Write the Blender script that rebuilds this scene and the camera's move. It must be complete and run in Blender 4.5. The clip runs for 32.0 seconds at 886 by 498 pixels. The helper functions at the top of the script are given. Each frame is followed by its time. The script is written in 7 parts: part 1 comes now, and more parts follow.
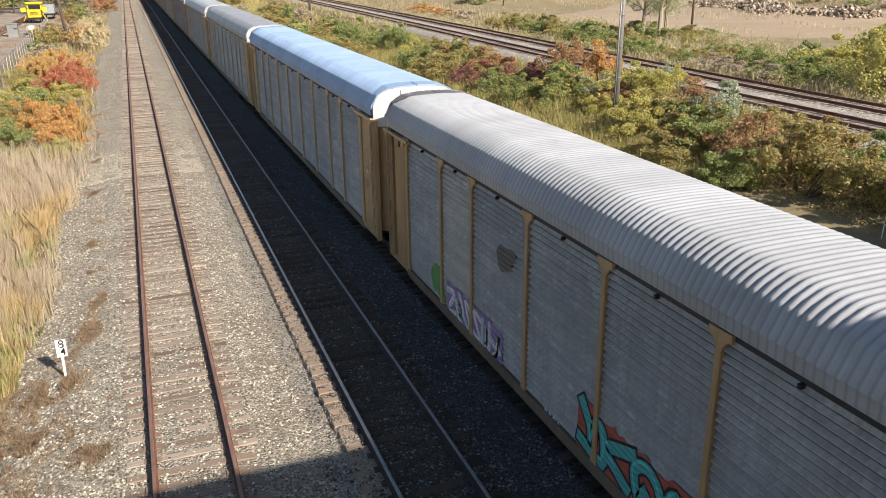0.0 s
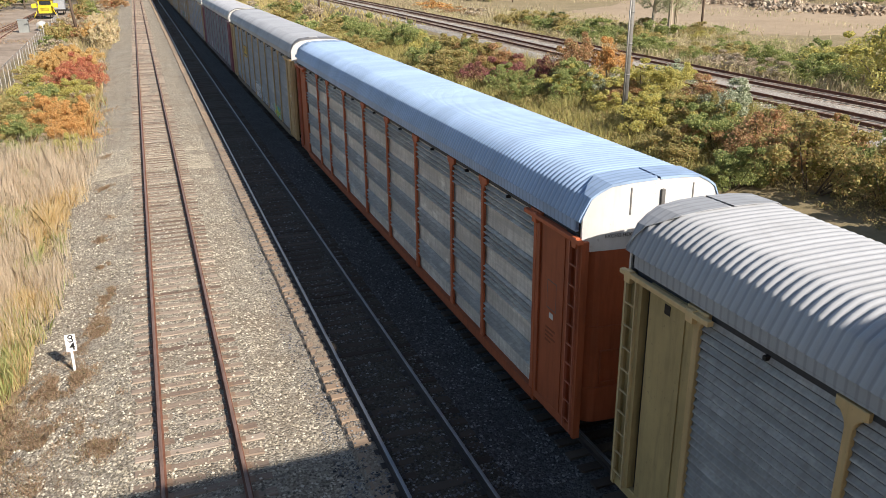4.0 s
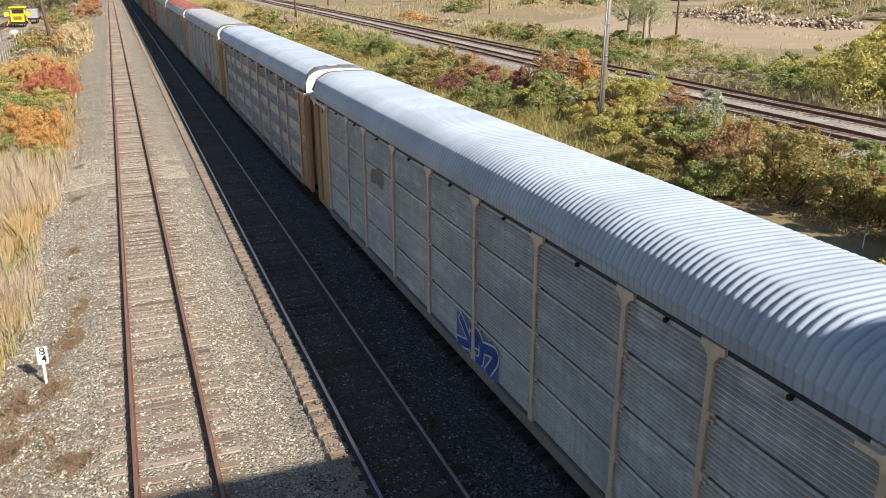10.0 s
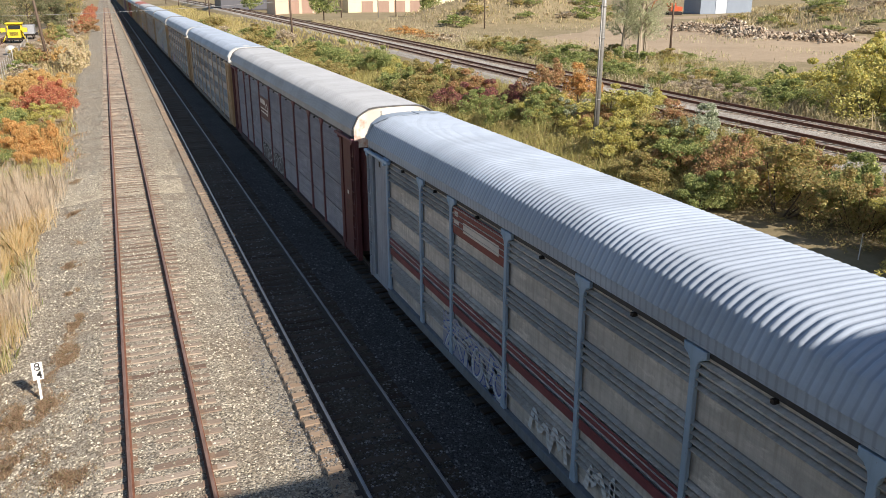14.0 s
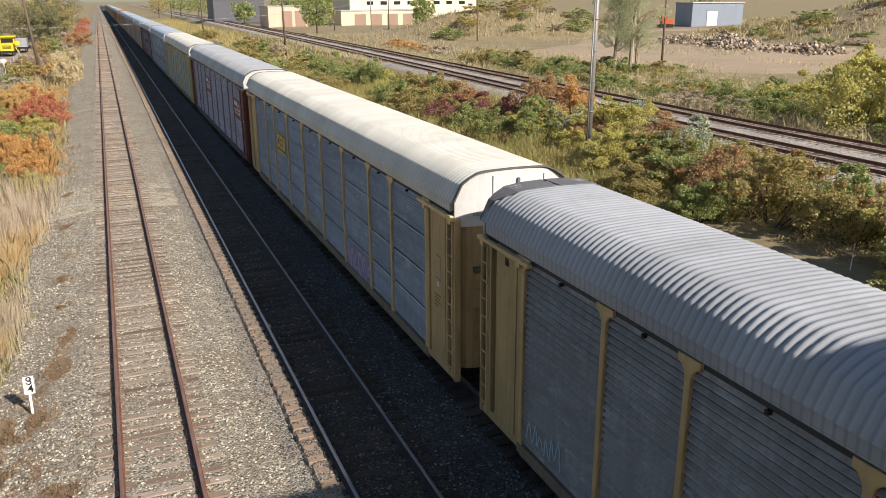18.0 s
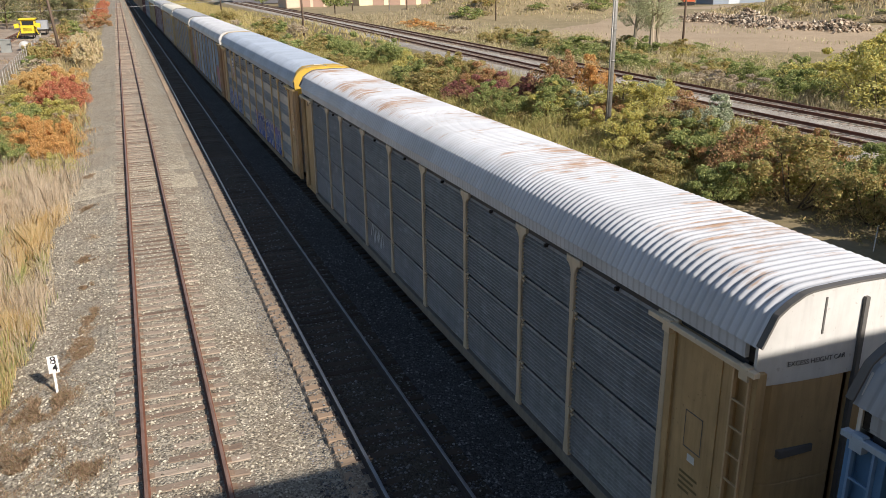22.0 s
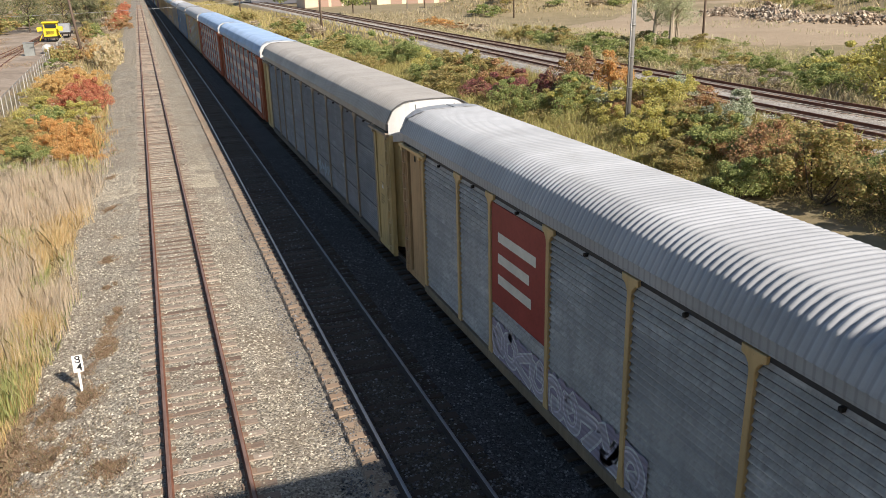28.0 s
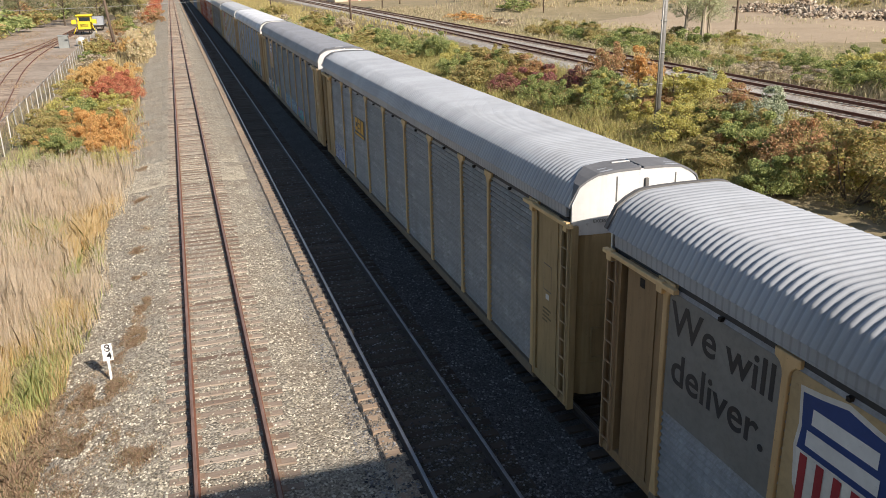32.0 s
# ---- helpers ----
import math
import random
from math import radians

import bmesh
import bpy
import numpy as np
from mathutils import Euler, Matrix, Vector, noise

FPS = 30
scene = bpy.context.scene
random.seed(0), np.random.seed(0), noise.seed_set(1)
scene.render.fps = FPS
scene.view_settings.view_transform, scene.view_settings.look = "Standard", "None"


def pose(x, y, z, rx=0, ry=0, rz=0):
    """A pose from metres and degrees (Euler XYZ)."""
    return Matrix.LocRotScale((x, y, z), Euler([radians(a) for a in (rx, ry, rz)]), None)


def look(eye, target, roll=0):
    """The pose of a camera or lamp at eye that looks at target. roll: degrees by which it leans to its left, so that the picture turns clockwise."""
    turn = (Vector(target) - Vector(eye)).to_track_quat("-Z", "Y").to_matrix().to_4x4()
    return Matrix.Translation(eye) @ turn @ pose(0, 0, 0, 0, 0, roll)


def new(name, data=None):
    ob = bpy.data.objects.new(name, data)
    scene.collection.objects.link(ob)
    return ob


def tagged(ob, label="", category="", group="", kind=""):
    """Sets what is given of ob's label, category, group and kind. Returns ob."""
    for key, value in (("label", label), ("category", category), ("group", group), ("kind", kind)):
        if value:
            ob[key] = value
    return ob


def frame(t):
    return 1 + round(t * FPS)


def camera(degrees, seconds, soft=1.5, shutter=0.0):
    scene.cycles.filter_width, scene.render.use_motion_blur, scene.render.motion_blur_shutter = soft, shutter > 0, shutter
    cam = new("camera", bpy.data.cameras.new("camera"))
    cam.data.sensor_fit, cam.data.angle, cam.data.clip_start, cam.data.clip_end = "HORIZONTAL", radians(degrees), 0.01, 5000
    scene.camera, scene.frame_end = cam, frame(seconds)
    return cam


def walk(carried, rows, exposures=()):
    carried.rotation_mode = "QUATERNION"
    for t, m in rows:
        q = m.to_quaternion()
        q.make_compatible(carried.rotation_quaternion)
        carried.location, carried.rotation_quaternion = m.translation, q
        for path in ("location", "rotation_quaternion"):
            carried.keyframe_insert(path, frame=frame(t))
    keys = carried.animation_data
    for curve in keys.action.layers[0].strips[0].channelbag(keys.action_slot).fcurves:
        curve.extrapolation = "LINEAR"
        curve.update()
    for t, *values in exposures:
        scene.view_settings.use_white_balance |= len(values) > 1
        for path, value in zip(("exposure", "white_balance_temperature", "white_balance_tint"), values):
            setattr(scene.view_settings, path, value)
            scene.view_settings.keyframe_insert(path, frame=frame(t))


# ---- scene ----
import collections

EYE = (0.0, 0.0, 9.259)          # lens above the rail heads, on the overpass
XA, XB, XC = 0.063, 4.299, 8.27  # centre lines of the three tracks
XR1, XR2, ZR = 31.75, 35.9, 1.9  # the pair of tracks on the low bank
CAR, SPEED, START = 29.1, 26.94, 24.37

cam = camera(57.8, 32.0, 0.7)
walk(cam, [(t, pose(*EYE, 90 + p, r, y)) for t, y, p, r in (
    (0.0, -20.692, -19.716, 0.662),
    (0.5, -20.526, -19.747, 0.594),
    (1.0, -20.436, -20.015, 0.529),
    (1.5, -20.418, -19.950, 0.596),
    (2.0, -20.169, -19.828, 0.774),
    (2.5, -20.071, -19.580, 0.907),
    (3.0, -20.152, -19.502, 0.813),
    (3.5, -20.098, -19.925, 0.617),
    (5.5, -19.958, -19.953, 0.672),
    (6.0, -19.747, -20.048, 0.780),
    (6.5, -19.613, -20.011, 0.833),
    (7.0, -19.963, -20.039, 0.805),
    (7.5, -20.399, -20.176, 0.647),
    (8.0, -20.805, -19.612, 0.608),
    (8.5, -21.054, -18.916, 0.503),
    (9.0, -21.267, -18.810, 0.148),
    (9.5, -21.506, -19.078, 0.041),
    (10.0, -21.613, -19.191, 0.131),
    (10.5, -21.801, -18.753, 0.343),
    (11.0, -22.153, -18.333, 0.233),
    (11.5, -22.280, -18.282, 0.083),
    (12.0, -22.294, -18.339, 0.013),
    (12.5, -22.125, -18.420, 0.063),
    (13.0, -22.052, -18.270, 0.274),
    (13.5, -22.052, -18.022, 0.391),
    (14.0, -21.932, -18.230, 0.285),
    (14.5, -21.910, -18.510, 0.246),
    (16.5, -22.117, -18.075, 0.586),
    (17.0, -22.207, -17.907, 0.748),
    (17.5, -22.404, -17.493, 1.089),
    (18.0, -22.429, -17.386, 0.342),
    (18.5, -21.910, -17.367, 0.094),
    (19.0, -20.721, -17.684, 0.603),
    (19.5, -19.183, -18.332, 2.002),
    (20.0, -19.826, -18.658, 2.071),
    (20.5, -21.221, -18.143, 0.958),
    (21.0, -21.568, -17.886, 0.729),
    (21.5, -21.424, -18.139, 0.731),
    (22.0, -21.191, -18.726, 0.747),
    (22.5, -20.671, -19.284, 1.045),
    (23.0, -20.131, -19.201, 1.601),
    (23.5, -20.063, -18.665, 1.940),
    (24.0, -20.119, -18.264, 2.114),
    (24.5, -20.159, -18.163, 2.126),
    (25.0, -20.119, -18.430, 1.967),
    (25.5, -20.191, -18.674, 1.956),
    (26.0, -20.244, -18.703, 1.935),
    (26.5, -20.121, -19.054, 1.706),
    (28.5, -19.852, -18.784, 1.439),
    (29.0, -18.852, -18.953, 0.940),
    (29.5, -17.627, -19.693, 1.068),
    (30.0, -17.033, -19.697, 1.566),
    (30.5, -17.342, -19.156, 1.623),
    (31.0, -17.856, -18.863, 1.530),
    (31.5, -17.938, -18.967, 1.421),
    (32.0, -17.987, -19.140, 1.392),
)], exposures=((0.0, 0.76), (1.0, 0.55), (2.0, 0.55), (3.0, 0.78), (6.0, 0.74), (7.0, 0.85), (8.0, 0.85), (10.0, 0.76), (12.0, 0.78), (14.0, 0.72), (17.0, 0.62), (18.0, 0.54), (18.8, 0.64), (20.0, 0.48), (21.0, 0.56), (22.0, 0.54), (24.0, 0.82), (26.0, 0.80), (27.0, 0.70), (29.0, 0.64), (30.0, 0.58), (31.0, 0.68), (32.0, 0.70)))

# ---- light ----
SUN = Vector((0.645, -1.42, 1.0)).normalized()
world = bpy.data.worlds.new("sky")
scene.world = world
world.use_nodes = True
wn = world.node_tree.nodes
sky = wn.new("ShaderNodeTexSky")
sky.sky_type, sky.sun_disc = "NISHITA", False
sky.sun_elevation, sky.sun_rotation = math.asin(SUN.z), math.atan2(SUN.x, SUN.y)
sky.dust_density, sky.air_density = 0.9, 1.0
wn["Background"].inputs["Strength"].default_value = 0.075
world.node_tree.links.new(sky.outputs[0], wn["Background"].inputs["Color"])
sun = new("sun", bpy.data.lights.new("sun", "SUN"))
sun.data.energy, sun.data.angle, sun.data.color = 5.0, radians(0.5), (1.0, 0.905, 0.80)
sun.matrix_world = look((30, -60, 45), Vector((30, -60, 45)) - SUN)


# ---- materials ----
class Nodes:
    """Short hand for a node material."""

    def __init__(self, name, rough=0.8, metal=0.0):
        self.m = bpy.data.materials.new(name)
        self.m.use_nodes = True
        self.t = self.m.node_tree
        self.p = self.t.nodes["Principled BSDF"]
        self.p.inputs["Roughness"].default_value = rough
        self.p.inputs["Metallic"].default_value = metal
        self.p.inputs["Specular IOR Level"].default_value = 0.3

    def n(self, kind, **sets):
        node = self.t.nodes.new("ShaderNode" + kind)
        for k, v in sets.items():
            if k in node.inputs:
                self.put(node.inputs[k], v)
        return node

    def put(self, socket, v):
        if isinstance(v, bpy.types.NodeSocket):
            self.t.links.new(v, socket)
        else:
            socket.default_value = v

    def coords(self, world_space=False, scale=(1, 1, 1)):
        src = self.n("NewGeometry").outputs["Position"] if world_space else self.n("TexCoord").outputs["Object"]
        mp = self.n("Mapping", Vector=src, Scale=scale)
        return mp.outputs[0]

    def noise(self, vec, scale, detail=4.0, rough=0.6):
        return self.n("TexNoise", Vector=vec, Scale=scale, Detail=detail, Roughness=rough).outputs["Fac"]

    def ramp(self, fac, *stops):
        r = self.n("ValToRGB", Fac=fac)
        e = r.color_ramp.elements
        while len(e) < len(stops):
            e.new(0.5)
        for el, (pos, col) in zip(e, stops):
            el.position, el.color = pos, (*col, 1) if len(col) == 3 else col
        return r.outputs[0]

    def mix(self, fac, a, b, mode="MIX"):
        node = self.t.nodes.new("ShaderNodeMix")
        node.data_type, node.blend_type = "RGBA", mode
        for i, v in ((0, fac), (6, a), (7, b)):
            if not isinstance(v, bpy.types.NodeSocket) and i and len(v) == 3:
                v = (*v, 1)
            self.put(node.inputs[i], v)
        return node.outputs[2]

    def math(self, op, a, b=0.5):
        node = self.t.nodes.new("ShaderNodeMath")
        node.operation = op
        self.put(node.inputs[0], a), self.put(node.inputs[1], b)
        return node.outputs[0]

    def done(self, colour, bump=None, strength=0.3, distance=0.02):
        self.put(self.p.inputs["Base Color"], (*colour, 1) if isinstance(colour, tuple) else colour)
        if bump is not None:
            b = self.n("Bump", Height=bump, Strength=strength, Distance=distance)
            self.t.links.new(b.outputs[0], self.p.inputs["Normal"])
        return self.m


def shade(c, k):
    return tuple(min(1.0, v * k) for v in c)


MATS = {}


def once(fn):
    def wrapped(*a):
        key = (fn, *a)
        if key not in MATS:
            MATS[key] = fn(*a)
        return MATS[key]
    return wrapped


@once
def paint(c, rough=0.55, wear=0.35, dark=0.45):
    """Weathered paint on steel: broad fading, streaks of grime that run down, small chips."""
    n = Nodes("weathered_paint", rough)
    v = n.coords()
    broad = n.noise(v, 0.9, 5)
    run = n.noise(n.coords(scale=(3, 3, 0.35)), 3.0, 5)
    chips = n.noise(v, 14, 3)
    col = n.mix(n.ramp(broad, (0.3, (0, 0, 0)), (0.7, (1, 1, 1))), shade(c, 0.82), shade(c, 1.12))
    col = n.mix(n.math("MULTIPLY", n.ramp(run, (0.45, (0, 0, 0)), (0.75, (1, 1, 1))), wear), col, shade(c, dark))
    col = n.mix(n.math("MULTIPLY", n.ramp(chips, (0.66, (0, 0, 0)), (0.72, (1, 1, 1))), wear), col, (0.12, 0.075, 0.05))
    return n.done(col, chips, 0.15, 0.004)


@once
def panel_steel(c, grime=0.5):
    """Galvanised side screens, streaked and stained from above and below."""
    n = Nodes("galvanised_side_panel", 0.6, 0.0)
    info = n.n("ObjectInfo").outputs["Random"]
    v = n.coords()
    shift = n.n("VectorMath")
    n.put(shift.inputs[0], v)
    n.put(shift.inputs[1], n.n("CombineXYZ", X=info, Y=n.math("MULTIPLY", info, 37.0), Z=n.math("MULTIPLY", info, 11.0)).outputs[0])
    v = shift.outputs[0]
    at = lambda *k: n.n("Mapping", Vector=v, Scale=k).outputs[0]
    broad = n.noise(v, 0.6, 6)
    run = n.noise(at(2, 5, 0.22), 2.2, 6, 0.7)
    band = n.noise(at(0.3, 0.16, 3.2), 2.0, 5, 0.65)
    fine = n.noise(at(1, 1, 6), 12, 3)
    col = n.mix(n.ramp(broad, (0.32, (0, 0, 0)), (0.68, (1, 1, 1))), shade(c, 0.66), shade(c, 1.22))
    col = n.mix(n.math("MULTIPLY", info, 0.55), col, shade(c, 0.68))
    col = n.mix(n.math("MULTIPLY", n.ramp(band, (0.42, (0, 0, 0)), (0.60, (1, 1, 1))), 0.6), col, shade((c[0] * 0.96, c[1], c[2] * 1.04), 0.52))
    col = n.mix(n.math("MULTIPLY", n.ramp(run, (0.42, (0, 0, 0)), (0.72, (1, 1, 1))), grime), col, shade((c[0] * 1.05, c[1], c[2] * 0.92), 0.40))
    col = n.mix(n.math("MULTIPLY", fine, 0.45), col, shade(c, 0.5))
    spot = n.noise(at(1, 1.4, 1), 3.4, 7, 0.72)
    col = n.mix(n.math("MULTIPLY", n.ramp(spot, (0.50, (0, 0, 0)), (0.66, (1, 1, 1))), 0.55), col, shade((c[0], c[1] * 0.98, c[2] * 0.95), 0.42))
    pale = n.noise(at(1, 0.8, 2.2), 1.7, 6, 0.7)
    col = n.mix(n.math("MULTIPLY", n.ramp(pale, (0.56, (0, 0, 0)), (0.70, (1, 1, 1))), 0.45), col, shade(c, 1.4))
    return n.done(col, fine, 0.15, 0.004)


@once
def roof_steel(c, rust=0.0, stain=0.3, spot=(0.27, 0.09, 0.055), top=False):
    """Corrugated roof sheet: dull zinc or paint, with rust where asked."""
    n = Nodes("corrugated_roof_sheet", 0.5, 0.0)
    v = n.coords()
    broad = n.noise(v, 0.5, 6)
    sheet = n.noise(n.coords(scale=(0.05, 0.5, 0.05)), 2.0, 2)
    run = n.noise(n.coords(scale=(0.7, 6, 0.7)), 2.0, 5, 0.7)
    col = n.mix(n.ramp(sheet, (0.35, (0, 0, 0)), (0.65, (1, 1, 1))), shade(c, 0.9), shade(c, 1.08))
    col = n.mix(n.math("MULTIPLY", n.ramp(run, (0.45, (0, 0, 0)), (0.8, (1, 1, 1))), stain), col, shade(c, 0.6))
    col = n.mix(n.math("MULTIPLY", n.ramp(n.noise(n.coords(scale=(1.2, 0.5, 1)), 1.1, 7, 0.7), (0.5, (0, 0, 0)), (0.72, (1, 1, 1))), 0.4), col, shade((c[0] * 1.03, c[1], c[2] * 0.93), 0.62))
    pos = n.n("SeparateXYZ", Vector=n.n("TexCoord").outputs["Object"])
    # shade of the rib valleys, painted as a dark wave along the sheet
    groove_shade = n.math("SINE", n.math("MULTIPLY", pos.outputs["Y"], 2 * math.pi / 0.152), 0)
    col = n.mix(n.math("MULTIPLY", n.ramp(n.math("MULTIPLY", groove_shade, -1.0), (0.3, (0, 0, 0)), (0.9, (1, 1, 1))), 0.42), col, shade((c[0], c[1] * 0.98, c[2] * 0.95), 0.5))
    if rust > 0:
        lo = 0.78 - 0.5 * rust
        v2 = n.math("ADD", n.math("MULTIPLY", broad, 0.6), n.math("MULTIPLY", run, 0.4))
        if top:
            # most rust on the flat top, runs and streaks down the haunch
            low = n.math("SUBTRACT", n.ramp(n.math("MULTIPLY", pos.outputs["Z"], 0.1), (0.485, (0, 0, 0)), (0.543, (1, 1, 1))), 1.0)
            rib = n.noise(n.coords(scale=(0.5, 7, 1.2)), 1.0, 4, 0.75)
            joint = n.math("FRACT", n.math("MULTIPLY", pos.outputs["Y"], 1 / 1.216), 0)
            v2 = n.math("ADD", v2, n.math("MULTIPLY", low, 0.40))
            v2 = n.math("ADD", v2, n.math("MULTIPLY", n.math("SUBTRACT", rib, 0.5), 0.35))
            v2 = n.math("SUBTRACT", v2, n.math("MULTIPLY", n.ramp(joint, (0.03, (1, 1, 1)), (0.12, (0, 0, 0))), n.math("MULTIPLY", n.noise(v, 1.7, 4), 0.24)))
        k = n.ramp(v2, (lo, (0, 0, 0)), (lo + 0.10, (1, 1, 1)))
        col = n.mix(k, col, n.mix(n.noise(v, 3, 4), spot, shade(spot, 1.7)))
    return n.done(col, n.noise(v, 20, 3), 0.08, 0.004)


def muted(c, k, grey):
    g = sum(c) / 3
    return tuple(min(1.0, k * (v + (g - v) * grey)) for v in c)


def leaf_mat(name, *cols):
    n = Nodes(name, 0.65)
    cols = [muted(c, 1.75, 0.18) if max(c) < 0.5 else muted(c, 1.1, 0.08) for c in cols]
    r = n.n("NewGeometry").outputs["Random Per Island"]
    stops = [(i / max(1, len(cols) - 1) * 0.9 + 0.05, c) for i, c in enumerate(cols)]
    col = n.ramp(r, *stops)
    tone = n.noise(n.coords(True), 0.7, 3)
    col = n.mix(n.math("MULTIPLY", tone, 0.35), col, shade(cols[0], 0.85))
    n.done(col)
    thin = n.n("BsdfTranslucent", Color=col)
    both = n.n("MixShader", Fac=0.45)
    n.t.links.new(n.p.outputs[0], both.inputs[1])
    n.t.links.new(thin.outputs[0], both.inputs[2])
    n.t.links.new(both.outputs[0], n.t.nodes["Material Output"].inputs["Surface"])
    return n.m


def ballast_mat(name="crushed_stone_ballast", k=1.0, rust=0.0, grey=0.0):
    n = Nodes(name, 0.9)
    shade = lambda c, f: muted(c, f, grey)
    v = n.coords(True)
    cell = n.n("TexVoronoi", Vector=v, Scale=22.0)
    tone = n.ramp(cell.outputs["Color"], (0.1, shade((0.14, 0.119, 0.09), k)), (0.5, shade((0.33, 0.288, 0.218), k)), (0.9, shade((0.54, 0.485, 0.38), k)))
    broad = n.noise(v, 0.55, 5)
    col = n.mix(n.math("MULTIPLY", n.ramp(broad, (0.4, (0, 0, 0)), (0.75, (1, 1, 1))), 0.7), tone, shade((0.24, 0.175, 0.115), k))
    if rust:
        col = n.mix(rust, col, (0.30, 0.215, 0.155))
    h = n.math("SUBTRACT", 1.0, cell.outputs["Distance"])
    return n.done(col, h, 1.0, 0.035)


def dirt_mat(name, a, b, c, scale=0.35):
    n = Nodes(name, 0.95)
    v = n.coords(True)
    k = n.ramp(n.noise(v, scale, 7, 0.65), (0.33, (0, 0, 0)), (0.67, (1, 1, 1)))
    k2 = n.ramp(n.noise(v, scale * 9, 5), (0.4, (0, 0, 0)), (0.7, (1, 1, 1)))
    col = n.mix(n.math("MULTIPLY", k2, 0.5), n.mix(k, a, b), c)
    return n.done(col, n.noise(v, 7, 6, 0.7), 0.6, 0.06)


def tie_mat(name="weathered_tie_timber", k=1.0, shade_x=None):
    n = Nodes(name, 0.9)
    r = n.n("ObjectInfo").outputs["Random"]
    isl = n.n("NewGeometry").outputs["Random Per Island"]
    rr = n.math("FRACT", n.math("ADD", r, isl), 0)
    v = n.coords(True, (0.6, 9, 4))
    grain = n.noise(v, 4, 6, 0.7)
    base = n.ramp(rr, (0.05, shade((0.17, 0.12, 0.092), k)), (0.45, shade((0.265, 0.205, 0.158), k)), (0.8, shade((0.34, 0.275, 0.215), k)), (1.0, shade((0.40, 0.33, 0.265), k)))
    col = n.mix(n.math("MULTIPLY", n.ramp(grain, (0.45, (0, 0, 0)), (0.7, (1, 1, 1))), 0.6), base, (0.09, 0.06, 0.045))
    if shade_x is not None:
        # clean, rust-dusted tie ends; the train's shade painted into the rest
        off = n.math("SUBTRACT", shade_x, n.n("SeparateXYZ", Vector=n.n("NewGeometry").outputs["Position"]).outputs["X"])
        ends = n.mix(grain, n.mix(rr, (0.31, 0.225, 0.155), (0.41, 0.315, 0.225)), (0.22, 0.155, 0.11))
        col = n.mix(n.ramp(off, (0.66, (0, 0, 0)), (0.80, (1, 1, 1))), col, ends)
    return n.done(col, grain, 0.5, 0.012)


def steel_mat(name, a, b, rough, metal):
    n = Nodes(name, rough, metal)
    k = n.noise(n.coords(True, (4, 0.6, 4)), 3, 6)
    return n.done(n.mix(n.ramp(k, (0.35, (0, 0, 0)), (0.65, (1, 1, 1))), a, b), n.noise(n.coords(True), 30, 3), 0.1, 0.003)


def wood_mat(name, a, b):
    n = Nodes(name, 0.85)
    g = n.noise(n.coords(False, (9, 9, 0.5)), 3, 6, 0.7)
    return n.done(n.mix(g, a, b), g, 0.4, 0.01)


def bark(a, b):
    return wood_mat("bark", a, b)


M_BALLAST = ballast_mat("crushed_stone_ballast", 0.88, 0.0, 0.15)
# two darker ballasts, toned for the shade beside and under the train
M_BALLAST_DARK = ballast_mat("shaded_ballast", 0.20)
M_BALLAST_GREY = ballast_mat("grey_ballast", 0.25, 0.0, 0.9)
M_BALLAST_BANK = ballast_mat("pale_grey_ballast", 1.3, 0.0, 0.5)
M_BALLAST_RUST = ballast_mat("rust_dusted_ballast", 0.78, 0.4)
M_TIE = tie_mat()
# tie timber with the train's shade put into its colour
M_TIE_SHADED = tie_mat("shaded_tie_timber", 0.24, XB)
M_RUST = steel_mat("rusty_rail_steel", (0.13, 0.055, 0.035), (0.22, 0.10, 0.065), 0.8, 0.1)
# rail steel darkened for the tracks in the train's shade
M_RUST_SHADED = steel_mat("shaded_rail_steel", (0.03, 0.024, 0.022), (0.06, 0.045, 0.04), 0.7, 0.1)
M_HEAD = steel_mat("polished_rail_head", (0.26, 0.26, 0.275), (0.36, 0.36, 0.375), 0.45, 0.9)
M_HEADR = steel_mat("dull_rail_head", (0.20, 0.12, 0.09), (0.30, 0.19, 0.15), 0.5, 0.3)
M_SOIL = dirt_mat("weedy_soil", (0.10, 0.085, 0.045), (0.17, 0.135, 0.08), (0.07, 0.075, 0.03))
M_FIELD = dirt_mat("rough_grass_ground", (0.23, 0.185, 0.105), (0.33, 0.26, 0.16), (0.15, 0.135, 0.06), 0.2)
M_LOT = dirt_mat("bare_sandy_dirt", (0.34, 0.26, 0.175), (0.42, 0.325, 0.225), (0.27, 0.215, 0.145), 0.12)
M_YARD = dirt_mat("cindery_yard_dirt", (0.24, 0.19, 0.145), (0.42, 0.345, 0.275), (0.17, 0.135, 0.10), 0.22)
M_DARK = steel_mat("dark_underframe_steel", (0.02, 0.018, 0.016), (0.045, 0.035, 0.03), 0.8, 0.2)
M_SILVER = steel_mat("galvanised_pole_steel", (0.20, 0.195, 0.185), (0.30, 0.29, 0.27), 0.5, 0.4)
M_POLE = wood_mat("creosoted_pole_timber", (0.085, 0.06, 0.045), (0.16, 0.115, 0.085))
M_CONC = dirt_mat("concrete", (0.34, 0.33, 0.31), (0.42, 0.41, 0.385), (0.28, 0.27, 0.25), 0.8)


# ---- mesh helpers ----
def mesh_from(name, verts, faces, mats=(), smooth=False, index=None):
    me = bpy.data.meshes.new(name)
    me.from_pydata([tuple(v) for v in verts], [], [tuple(f) for f in faces])
    for m in mats:
        me.materials.append(m)
    if index is not None:
        me.polygons.foreach_set("material_index", index)
    if smooth:
        me.polygons.foreach_set("use_smooth", [True] * len(me.polygons))
    me.update()
    return me


